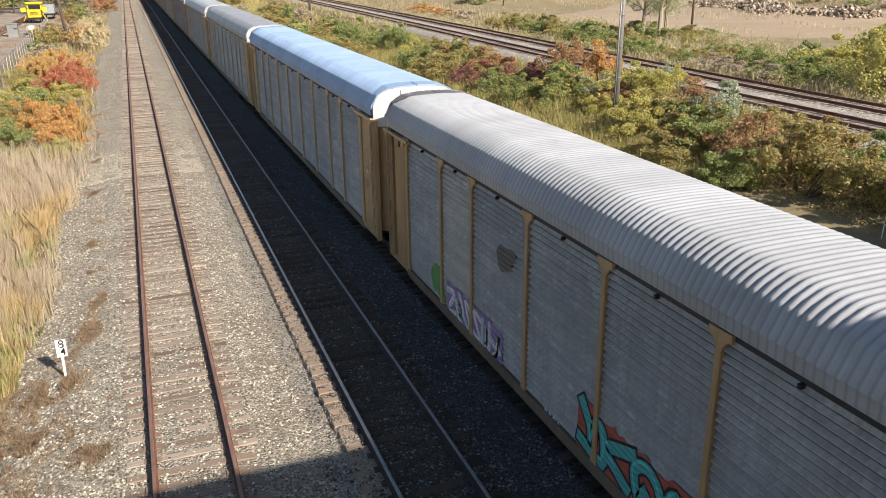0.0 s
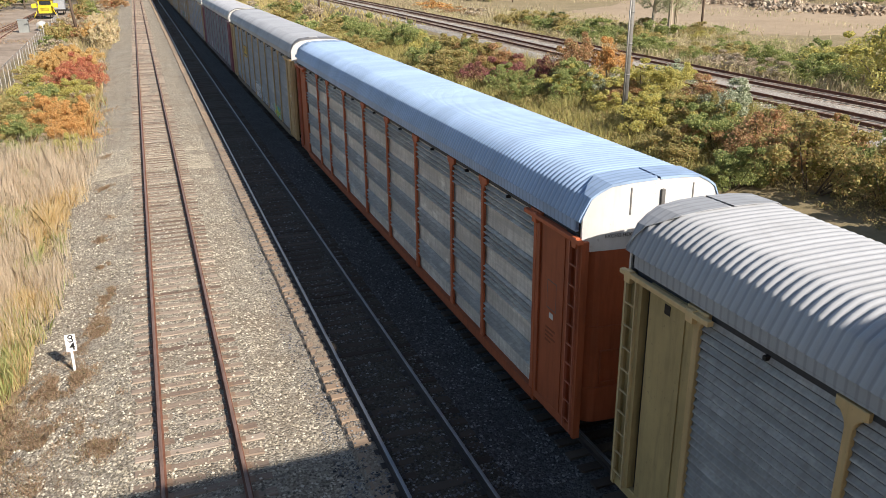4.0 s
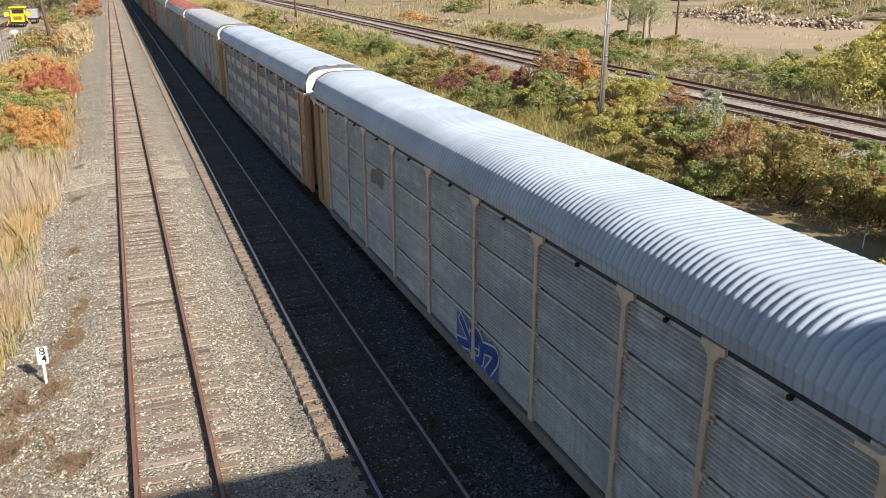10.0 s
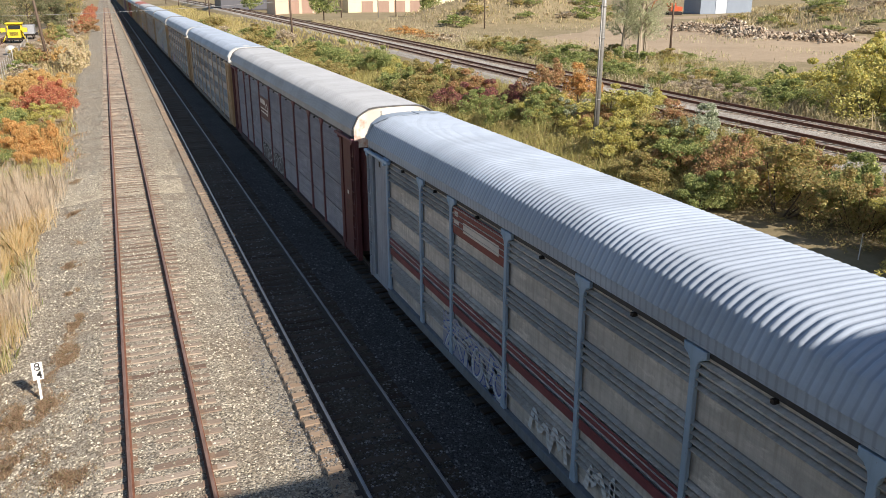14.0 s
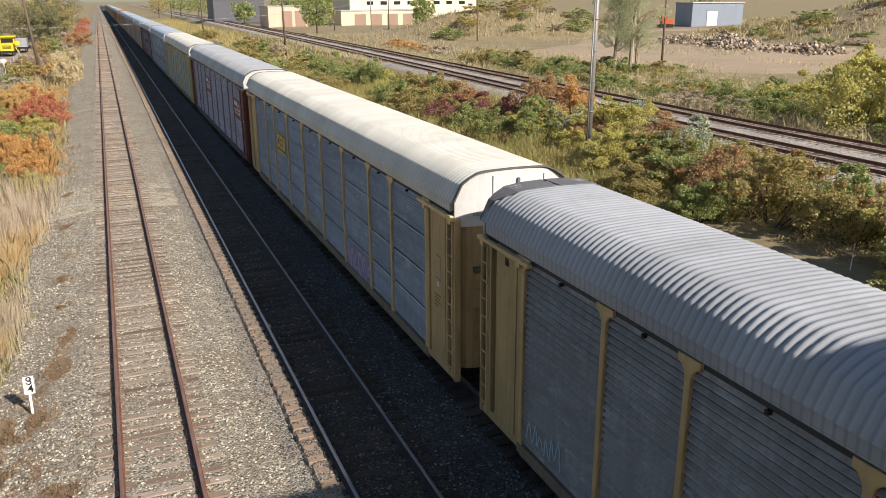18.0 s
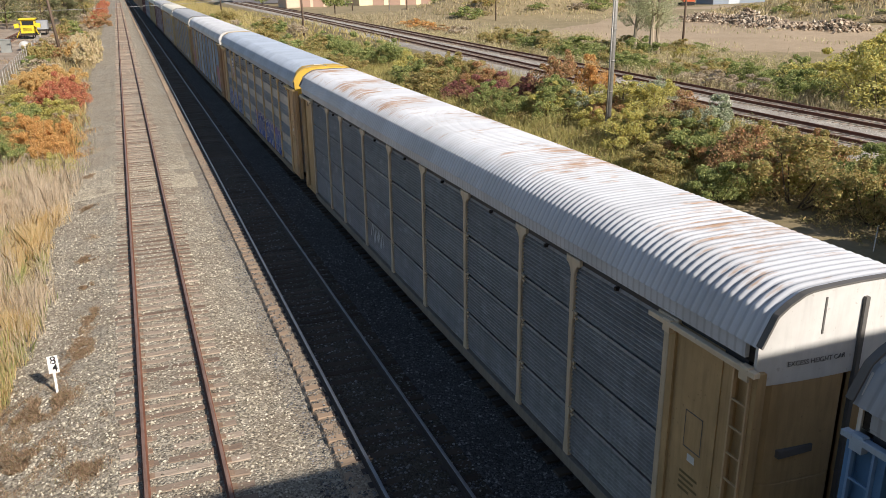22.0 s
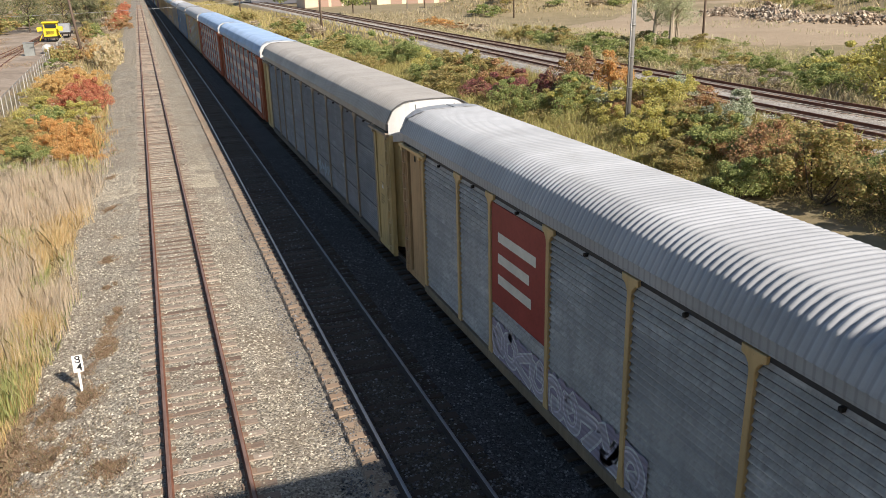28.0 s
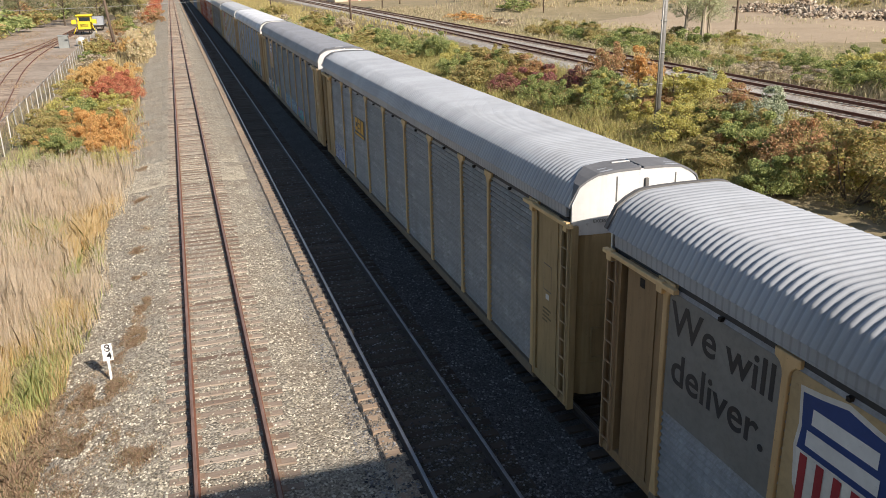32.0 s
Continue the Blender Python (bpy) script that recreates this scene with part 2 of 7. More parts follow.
def quads_mesh(name, v, per, mats, smooth=False):
    """A mesh out of loose polygons: v holds per corners for each."""
    v = np.asarray(v, dtype=np.float32).reshape(-1, 3)
    nf = len(v) // per
    me = bpy.data.meshes.new(name)
    me.vertices.add(len(v))
    me.vertices.foreach_set("co", v.ravel())
    me.loops.add(len(v))
    me.loops.foreach_set("vertex_index", np.arange(len(v), dtype=np.int32))
    me.polygons.add(nf)
    me.polygons.foreach_set("loop_start", np.arange(nf, dtype=np.int32) * per)
    me.polygons.foreach_set("loop_total", np.full(nf, per, dtype=np.int32))
    for m in mats:
        me.materials.append(m)
    me.update(calc_edges=True)
    return me


def boxes_mesh(name, boxes, mats=(), bevel=0.0, index=None):
    """One mesh of boxes (x0, x1, y0, y1, z0, z1), with a chamfered top edge where bevel is given."""
    V, F, I = [], [], []
    for k, (x0, x1, y0, y1, z0, z1) in enumerate(boxes):
        b = len(V)
        if bevel:
            e = min(bevel, (x1 - x0) * 0.3, (y1 - y0) * 0.3, (z1 - z0) * 0.5)
            V += [(x0, y0, z0), (x1, y0, z0), (x1, y1, z0), (x0, y1, z0)]
            V += [(x0, y0, z1 - e), (x1, y0, z1 - e), (x1, y1, z1 - e), (x0, y1, z1 - e)]
            V += [(x0 + e, y0 + e, z1), (x1 - e, y0 + e, z1), (x1 - e, y1 - e, z1), (x0 + e, y1 - e, z1)]
            fs = [(3, 2, 1, 0), (8, 9, 10, 11)]
            for i in range(4):
                j = (i + 1) % 4
                fs += [(i, j, j + 4, i + 4), (i + 4, j + 4, j + 8, i + 8)]
        else:
            V += [(x, y, z) for z in (z0, z1) for x, y in ((x0, y0), (x1, y0), (x1, y1), (x0, y1))]
            fs = [(3, 2, 1, 0), (4, 5, 6, 7), (0, 1, 5, 4), (1, 2, 6, 5), (2, 3, 7, 6), (3, 0, 4, 7)]
        F += [tuple(b + i for i in f) for f in fs]
        I += [(index[k] if index else 0)] * len(fs)
    return mesh_from(name, V, F, mats, index=I)


def extrude_y(name, profile, ys, mats=(), smooth=False, closed=True, caps=True):
    """Sweep an x, z profile along y."""
    V, F, n = [], [], len(profile)
    for y in ys:
        V += [(x, y, z) for x, z in profile]
    for k in range(len(ys) - 1):
        for i in range(n if closed else n - 1):
            j = (i + 1) % n
            F.append((k * n + i, k * n + j, (k + 1) * n + j, (k + 1) * n + i))
    if closed and caps:
        F.append(tuple(range(n)))
        F.append(tuple(reversed(range((len(ys) - 1) * n, len(ys) * n))))
    return mesh_from(name, V, F, mats, smooth)


def tube(name, path, r0, r1, sides=8, mats=()):
    V, F = [], []
    for k, p in enumerate(path):
        a = Vector(path[max(0, k - 1)])
        b = Vector(path[min(len(path) - 1, k + 1)])
        q = (b - a).to_track_quat("Z", "Y").to_matrix()
        r = r0 + (r1 - r0) * k / max(1, len(path) - 1)
        for i in range(sides):
            w = 2 * math.pi * i / sides
            V.append(Vector(p) + q @ Vector((math.cos(w) * r, math.sin(w) * r, 0)))
        if k:
            for i in range(sides):
                j = (i + 1) % sides
                F.append(((k - 1) * sides + i, (k - 1) * sides + j, k * sides + j, k * sides + i))
    F.append(tuple(range(sides))[::-1])
    F.append(tuple(range(len(V) - sides, len(V))))
    return mesh_from(name, V, F, mats, True)


def joined(name, meshes, mats=()):
    """Several mesh datas as one."""
    V, F, I = [], [], []
    for k, me in enumerate(meshes):
        b = len(V)
        V += [v.co.copy() for v in me.vertices]
        F += [tuple(b + i for i in p.vertices) for p in me.polygons]
        I += [p.material_index for p in me.polygons]
    return mesh_from(name, V, F, mats, index=I)


def thing(name, data=None, m=None, **tags):
    ob = new(name, data)
    if m is not None:
        ob.matrix_basis = m
    return tagged(ob, **tags)


def piece(name, data, parent, m=None, label="", mats=()):
    """One mesh object under a thing or a part; mats override the mesh's own, slot by slot."""
    ob = new(name, data)
    ob.parent = parent
    if m is not None:
        ob.matrix_basis = m
    for i, mt in enumerate(mats):
        if mt is not None:
            ob.material_slots[i].link = "OBJECT"
            ob.material_slots[i].material = mt
    return tagged(ob, label=label)


# ---- ground ----
def smooth_steps(x, *knots):
    for (x0, z0), (x1, z1) in zip(knots, knots[1:]):
        if x <= x1:
            k = max(0.0, min(1.0, (x - x0) / (x1 - x0)))
            return z0 + (z1 - z0) * (3 * k * k - 2 * k ** 3)
    return knots[-1][1]


def bend(y):
    """How far the tracks on the bank swing away with distance."""
    return 0.0 if y < 40 else 0.034 * (y - 40) * (1 - min(1.0, (y - 40) / 420) * 0.55)


def ground_z(x, y):
    u = x - bend(y) * smooth_steps(x, (14, 0), (29, 1)) if x > 14 else x
    z = smooth_steps(u, (-60, -0.3), (-14, -0.75), (-6, -0.75), (-2.2, -0.6), (10.5, -0.6), (13, -0.9), (20, -0.2), (26.5, 0.3), (29.3, 1.45), (38.3, 1.45), (41, 0.7), (48, 0.9), (120, 1.0))
    far = math.hypot(x, y)
    if x > 20 or x < -16:
        z += 0.35 * noise.noise((x * 0.05, y * 0.05, 0)) * min(1.0, max(0.0, (abs(x - 5) - 38) / 30))
    # spoil mound behind the rubble
    for mx, my, rx, ry, h in ((152, 112, 42, 36, 7.6), (86, 164, 26, 15, 5.4), (236, 150, 62, 60, 8.0), (71, 170, 14, 9, 2.6), (122, 96, 15, 12, 2.6)):
        d = ((x - mx) / rx) ** 2 + ((y - my) / ry) ** 2
        if d < 6:
            z += h * math.exp(-1.6 * d) * (1 + 0.25 * noise.noise((x * 0.06, y * 0.06, 3)))
    return z


def spread(a, b, first, grow):
    out, step = [a], first
    while out[-1] < b:
        out.append(out[-1] + step)
        step *= grow
    return out


def sheet(name, xs, ys, zf, mat, smooth=True):
    V = [(x, y, zf(x, y)) for y in ys for x in xs]
    n = len(xs)
    F = [(j * n + i, j * n + i + 1, (j + 1) * n + i + 1, (j + 1) * n + i) for j in range(len(ys) - 1) for i in range(n - 1)]
    return mesh_from(name, V, F, (mat,), smooth)


xs = [-x for x in reversed(spread(8, 2500, 2.0, 1.12))] + [x * 0.8 - 7.2 for x in range(10)] + spread(1.0, 48, 0.9, 1.0) + spread(50, 2600, 3.0, 1.06)
ys = [-y for y in reversed(spread(30, 900, 8, 1.4))] + spread(-26, 260, 2.5, 1.005) + spread(270, 3500, 9, 1.09)
tagged(new("ground", sheet("ground", xs, ys, ground_z, M_FIELD)), "rough grass and bare soil beside the railway tracks", "ground", kind="structure")


def bed_z(x, y):
    base = smooth_steps(x, (-4.6, -0.86), (-3.2, -0.47), (-1.9, -0.30), (-1.25, -0.188), (1.4, -0.188), (2.0, -0.27), (2.7, -0.295), (2.98, -0.285), (3.07, -0.19), (3.3, -0.178), (3.52, -0.18), (3.7, -0.185), (5.5, -0.185), (6.3, -0.30), (7.2, -0.22), (9.4, -0.22), (10.6, -0.55), (11.6, -1.2))
    return base + 0.03 * noise.noise((x * 1.3, y * 1.3, 5)) + 0.015 * noise.noise((x * 5, y * 5, 9))


ys_bed = spread(-25, 1500, 0.5, 1.012)
tagged(new("ballast_bed", sheet("ballast_bed", [-4.6 + 0.252667 * i for i in range(31)], ys_bed, bed_z, M_BALLAST)), "pale crushed stone ballast under a rusty track", "ballast", kind="structure")
tagged(new("ballast_shoulder", sheet("ballast_shoulder", [2.98, 3.04, 3.1, 3.16, 3.22, 3.28, 3.35, 3.45, 3.55], ys_bed, bed_z, M_BALLAST_RUST)), "rust-dusted ballast packed round the tie ends", "ballast", kind="structure")
tagged(new("ballast_bed", sheet("ballast_bed", [3.55 + 0.25 * i for i in range(9)], ys_bed, bed_z, M_BALLAST_DARK)), "shade-darkened ballast under the track beside the train", "ballast", kind="structure")
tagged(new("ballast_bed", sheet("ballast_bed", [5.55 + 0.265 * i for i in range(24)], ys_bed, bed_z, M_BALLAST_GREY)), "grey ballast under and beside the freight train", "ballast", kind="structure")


def bank_bed(x, y):
    u = x
    return smooth_steps(u, (28.6, 1.2), (30.0, 1.66), (37.6, 1.66), (39.2, 1.2)) + 0.03 * noise.noise((x, y, 2))


rb = [28.6 + 0.44 * i for i in range(25)]
rys = spread(-25, 1500, 1.2, 1.012)
V = [(x + bend(y), y, bank_bed(x, y)) for y in rys for x in rb]
n = len(rb)
F = [(j * n + i, j * n + i + 1, (j + 1) * n + i + 1, (j + 1) * n + i) for j in range(len(rys) - 1) for i in range(n - 1)]
tagged(new("ballast_bank", mesh_from("ballast_bank", V, F, (M_BALLAST_BANK,), True)), "pale stone ballast bank under a pair of tracks", "ballast", kind="structure")

# bare dirt lot past the bank, and the cindery yard beyond the fence
lot_x = spread(47, 170, 2.5, 1.05)
lot_y = spread(40, 215, 4, 1.02)


def patch(name, xs, ys, lift, mat, inside):
    idx, V, F = {}, [], []
    for j in range(len(ys) - 1):
        for i in range(len(xs) - 1):
            if not inside((xs[i] + xs[i + 1]) / 2, (ys[j] + ys[j + 1]) / 2):
                continue
            q = []
            for a, b in ((i, j), (i + 1, j), (i + 1, j + 1), (i, j + 1)):
                if (a, b) not in idx:
                    idx[a, b] = len(V)
                    V.append((xs[a], ys[b], ground_z(xs[a], ys[b]) + lift))
                q.append(idx[a, b])
            F.append(q)
    used = collections.Counter(i for f in F for i in f)
    V = [(x, y, z if used[i] == 4 else z - lift - 0.05) for i, (x, y, z) in enumerate(V)]
    return mesh_from(name, V, F, (mat,), True)


def in_lot(x, y):
    if ground_z(x, y) > 2.0:
        return False
    w = 9 * noise.noise((x * 0.05, y * 0.05, 7))
    return (x - 100 + w) ** 2 / 46 ** 2 + (y - 100 - (x - 100) * 0.15 + w) ** 2 / 40 ** 2 < 1 or abs(y - 178 + 0.28 * (x - 100) + w * 0.5) < 9 and x < 150


tagged(new("dirt_lot", patch("dirt_lot", [46 + 1.7 * i for i in range(75)], [48 + 1.9 * i for i in range(90)], 0.06, M_LOT, in_lot)), "bare sandy dirt lot with wheel tracks", "dirt", kind="structure")


def in_yard(x, y):
    return x < -13.2 + 0.6 * noise.noise((x * 0.3, y * 0.3, 1)) and x > -34 - 3 * noise.noise((x * 0.1, y * 0.1, 4))


tagged(new("yard_dirt", patch("yard_dirt", [-40 + 0.9 * i for i in range(32)], [20 + 3.0 * i for i in range(75)], 0.05, M_YARD, in_yard)), "reddish cinder dirt of a small rail yard", "dirt", kind="structure")

# ---- rails and ties ----
RAIL = [(-0.07, -0.172), (0.07, -0.172), (0.07, -0.158), (0.012, -0.135), (0.010, -0.045), (0.036, -0.035), (0.036, -0.006), (0.028, 0.0), (-0.028, 0.0), (-0.036, -0.006), (-0.036, -0.035), (-0.010, -0.045), (-0.012, -0.135), (-0.07, -0.158)]


def rail_mesh(path, head, body=M_RUST):
    V, F, n = [], [], len(RAIL)
    for x, y, z in path:
        V += [(x + a, y, z + b) for a, b in RAIL]
    I = []
    for k in range(len(path) - 1):
        for i in range(n):
            j = (i + 1) % n
            F.append((k * n + i, k * n + j, (k + 1) * n + j, (k + 1) * n + i))
            I.append(1 if i in (6, 7, 8) else 0)
    F.append(tuple(range(n)))
    I.append(0)
    return mesh_from("rail", V, F, (body, head), index=I)


M_PLATE = steel_mat("dusty_tie_plate", (0.20, 0.135, 0.095), (0.28, 0.20, 0.145), 0.85, 0.0)


def track(name, label, path, head, ties, near, tag, wood=M_TIE):
    """One track: a pair of rails on ties. path(y) gives x, z; near: how many ties are single objects."""
    top = thing(name, None, None, label=label, category="track", kind="structure")
    far = spread(-25, 1400, 2.0, 1.03)
    for s in (-0.7535, 0.7535):
        piece("rail", rail_mesh([(path(y)[0] + s, y, path(y)[1]) for y in far], head, M_RUST_SHADED if tag in (2, 3) else M_RUST), top)
    rng = random.Random(tag)
    kinds = []
    for k in range(6):
        h, w = 1.26 + rng.uniform(-0.03, 0.06) * (0.3 if tag == 2 else 1.0), 0.112 + rng.uniform(-0.008, 0.008)
        kinds.append(boxes_mesh("tie", [(-h, h, -w, w, -0.36, -0.168 + rng.uniform(-0.006, 0.003))], (wood,), 0.014))
    y, count, rest = ties[0], 0, []
    while y < ties[1]:
        x, z = path(y)
        yy = y + rng.uniform(-0.03, 0.03)
        if count < near and y > 6:
            piece("tie", rng.choice(kinds), top, pose(x + rng.uniform(-0.05, 0.05) * (0.25 if tag == 2 else 1.0), yy, z + rng.uniform(-0.012, 0.004), 0, 0, rng.gauss(0, 0.7)))
            count += 1
        else:
            rest.append((x - 1.28, x + 1.28, yy - 0.11, yy + 0.11, z - 0.4, z - (0.172 if near or tag == 3 else 0.225)))
        y += 0.491
    if rest:
        tagged(piece("far_ties", boxes_mesh("far_ties", rest, (wood,)), top), kind="stuff")
    plates = []
    y = ties[0]
    while y < 70 and near:
        if y > 6:
            x, z = path(y)
            for s in (-0.7535, 0.7535):
                plates.append((x + s - 0.17, x + s + 0.17, y - 0.09, y + 0.09, z - 0.175, z - 0.158))
        y += 0.491
    if plates:
        tagged(piece("tie_plates", boxes_mesh("tie_plates", plates, (M_PLATE if tag == 1 else M_RUST_SHADED,)), top), kind="stuff")
    return top


track("track_1", "rusty railway track on weathered timber ties", lambda y: (XA, 0.0), M_HEADR, (-10, 420), 290, 1)
track("track_2", "railway track with polished rail heads on timber ties", lambda y: (XB, 0.0), M_HEAD, (-10, 420), 290, 2, M_TIE_SHADED)
track("track_3", "railway track under a moving freight train", lambda y: (XC, 0.0), M_HEAD, (-10, 200), 0, 3, M_TIE_SHADED)
track("track_4", "nearer of two tracks on a low ballast bank", lambda y: (XR1 + bend(y), ZR), M_HEADR, (-10, 300), 0, 4)
track("track_5", "farther of two tracks on a low ballast bank", lambda y: (XR2 + bend(y), ZR), M_HEADR, (-10, 300), 0, 5)


# ---- the freight train: covered auto carriers ----
HALF = 13.85
POSTS = (12.0, 9.28, 7.23, 4.34, 1.45, -1.45, -4.34, -7.23, -9.28, -12.0)
PROFILE = [(-1.48, 4.875), (-1.475, 4.892), (-1.29, 5.262), (-1.268, 5.292), (-1.10, 5.412), (-0.90, 5.512), (-0.80, 5.536), (-0.68, 5.549), (-0.4, 5.558), (0, 5.565)]
PROFILE += [(-x, z) for x, z in reversed(PROFILE[:-1])]
YELLOW, TAN, ORANGE = (0.44, 0.28, 0.095), (0.40, 0.30, 0.16), (0.42, 0.11, 0.045)
MAROON, PINK, SKYB, BLUE, CREAM = (0.125, 0.042, 0.045), (0.27, 0.09, 0.12), (0.30, 0.40, 0.52), (0.10, 0.23, 0.44), (0.46, 0.40, 0.30)
M_WHITE = paint((0.58, 0.575, 0.56), 0.5, 0.3, 0.6)
M_HOOD = paint((0.16, 0.16, 0.165), 0.7, 0.3)
M_SEAM = paint((0.12, 0.115, 0.11), 0.7, 0.1)


def roof_sheet(pitch, steps, y0, y1, depth):
    """Corrugated sheet: waves run over the roof, one after the other along the car."""
    ys = np.arange(y0, y1 + 1e-6, pitch / steps)
    prof = np.array(PROFILE)
    nrm = np.gradient(prof, axis=0)
    nrm = np.stack([-nrm[:, 1], nrm[:, 0]], 1)
    nrm /= np.linalg.norm(nrm, axis=1)[:, None]
    # the waves are pressed flatter below the crease
    waves = np.where(prof[:, 1] < 5.28, 0.4, 1.0)
    V, F, n = [], [], len(prof)
    for y in ys:
        a = depth * math.sin(2 * math.pi * y / pitch)
        V += [(x + nx * a * k, y, z + nz * a * k) for (x, z), (nx, nz), k in zip(prof, nrm, waves)]
    for k in range(len(ys) - 1):
        F += [(k * n + i, k * n + i + 1, (k + 1) * n + i + 1, (k + 1) * n + i) for i in range(n - 1)]
    return mesh_from("roof", V, F, (M_DARK,), True)


def bow(x):
    """How far the end of a car bulges beyond its corner, at x across it."""
    return 0.06 - 0.10 * (x / 1.3) ** 2


def hood_mesh(side):
    """Half of the smooth sheet that closes the corrugated roof at the car's end: deep over the top, tapering down the haunch."""
    half = [(0.03, 5.567, 0.62), (0.5, 5.556, 0.62), (0.90, 5.512, 0.60), (1.10, 5.412, 0.46), (1.272, 5.29, 0.26), (1.37, 5.10, 0.12), (1.465, 4.905, 0.04)]
    V, F = [], []
    for x, z, d in half:
        k = 1 + 0.030 / 1.43
        V += [(x * k, HALF - d, z + 0.022), (x * k, HALF - d, z + 0.034), (x * k, HALF + bow(x) + 0.012, z + 0.016), (x * k, HALF + bow(x) + 0.012, z - 0.03)]
    for i in range(len(half) - 1):
        a, b = 4 * i, 4 * i + 4
        F += [(a + j, b + j, b + j + 1, a + j + 1) for j in range(3)]
    if side < 0:
        V = [(-x, y, z) for x, y, z in V]
        F = [f[::-1] for f in F]
    return mesh_from("hood", V, F, (M_DARK,))


def cap_mesh():
    """The bowed white fascia under the roof's end."""
    prof = np.array(PROFILE)
    xs = np.linspace(-1.42, 1.42, 25)
    inner = prof[1:-1]
    tops = np.interp(xs, inner[:, 0], inner[:, 1]) - 0.012
    V, F = [], []
    for x, t in zip(xs, tops):
        V += [(x, HALF + bow(x) - 0.05, 4.31), (x, HALF + bow(x), 4.31), (x, HALF + bow(x), t), (x, HALF + bow(x) - 0.05, t)]
    n = len(xs)
    for i in range(n - 1):
        a, b = 4 * i, 4 * i + 4
        F += [(a + j, b + j, b + (j + 1) % 4, a + (j + 1) % 4) for j in range(4)]
    F += [(0, 1, 2, 3), tuple(4 * n - 4 + j for j in (3, 2, 1, 0))]
    return mesh_from("end_cap", V, F, (M_WHITE,))


def panel_mesh(length, style):
    """A side screen with horizontal ribs. The first rows are at the sill."""
    z0, z1, prof = 0.66, 4.52, []
    if style == "fine":
        k = 44
        for i in range(k):
            z = z0 + (z1 - z0) * i / k
            prof += [(-1.33, z), (-1.33, z + 0.014), (-1.400, z + 0.030), (-1.392, z + 0.044)]
    elif style == "seam":
        rows = 4
        for r in range(rows):
            a = z0 + (z1 - z0) * r / rows
            h = (z1 - z0) / rows
            prof += [(-1.385, a), (-1.17, a - 0.09), (-1.17, a + 0.038)]
            k = 12
            for i in range(k):
                z = a + 0.040 + (h - 0.05) * i / k
                prof += [(-1.345, z - 0.002), (-1.25, z - 0.006), (-1.25, z + 0.018), (-1.400, z + 0.034), (-1.394, z + 0.048)]
    elif style == "louvre":
        # four tiers, each a plain band under four pressed ridges
        h = (z1 - z0) / 4
        for r in range(4):
            a = z0 + h * r
            prof += [(-1.335, a + 0.004), (-1.335, a + 0.42 * h)]
            for i in range(4):
                z = a + h * (0.45 + 0.138 * i)
                prof += [(-1.335, z), (-1.420, z + 0.006), (-1.424, z + 0.018), (-1.345, z + 0.040), (-1.27, z + 0.038), (-1.27, z + 0.060), (-1.335, z + 0.064)]
    else:
        k = 29
        for i in range(k):
            z = z0 + (z1 - z0) * i / k
            prof += [(-1.345, z - 0.002), (-1.23, z - 0.012), (-1.23, z + 0.026), (-1.400, z + 0.050), (-1.394, z + 0.072)]
    prof.append((-1.372, z1))
    V, F = [], []
    h = length / 2 - 0.01
    for y in (h, -h):
        V += [(x, y, z) for x, z in prof]
    n = len(prof)
    F = [(i, n + i, n + i + 1, i + 1) for i in range(n - 1)]
    b = len(V)
    V += [(-1.31, y, z) for y in (h, -h) for z in (z0, z1)]
    F += [(b, b + 1, b + 3, b + 2)]
    return mesh_from("side_panel", V, [tuple(reversed(f)) for f in F], (M_DARK,))


def post_mesh():
    """A side post whose head and foot flare into gussets."""
    half = [(0.10, 0.50), (0.10, 0.72), (0.062, 1.02), (0.06, 4.28), (0.085, 4.37), (0.15, 4.45), (0.235, 4.485), (0.235, 4.60)]
    ring = [(-y, z) for y, z in half] + [(y, z) for y, z in reversed(half)]
    n = len(ring)
    V = [(-1.37, y, z) for y, z in ring] + [(-1.428, y, z) for y, z in ring]
    V += [(-1.440, y * 0.86, z + (0.012 if z < 0.6 else -0.012 if z > 4.55 else 0)) for y, z in ring]
    F = [tuple(range(n)), tuple(reversed(range(2 * n, 3 * n)))]
    for b in (0, n):
        F += [(b + i, b + n + i, b + n + (i + 1) % n, b + (i + 1) % n) for i in range(n)]
    return mesh_from("post", V, F, (M_DARK,))


def ladder_mesh():
    b = [(-1.485, -1.43, y, y + 0.03, 0.60, 4.45) for y in (13.46, 13.74)]
    b += [(-1.482, -1.458, 13.49, 13.74, 0.80 + 0.40 * i, 0.822 + 0.40 * i) for i in range(9)]
    return boxes_mesh("ladder", b, (M_DARK,))


def end_plate_mesh():
    b = [(-1.405, -1.33, 12.06, 13.18, 0.55, 4.55), (-1.44, -1.30, 13.77, 13.85, 0.50, 4.52), (-1.37, -1.30, 13.40, 13.77, 0.6, 4.5), (-1.415, -1.30, 12.0, 13.8, 0.50, 0.68)]
    return boxes_mesh("end_plate", b, (M_DARK,), 0.012)


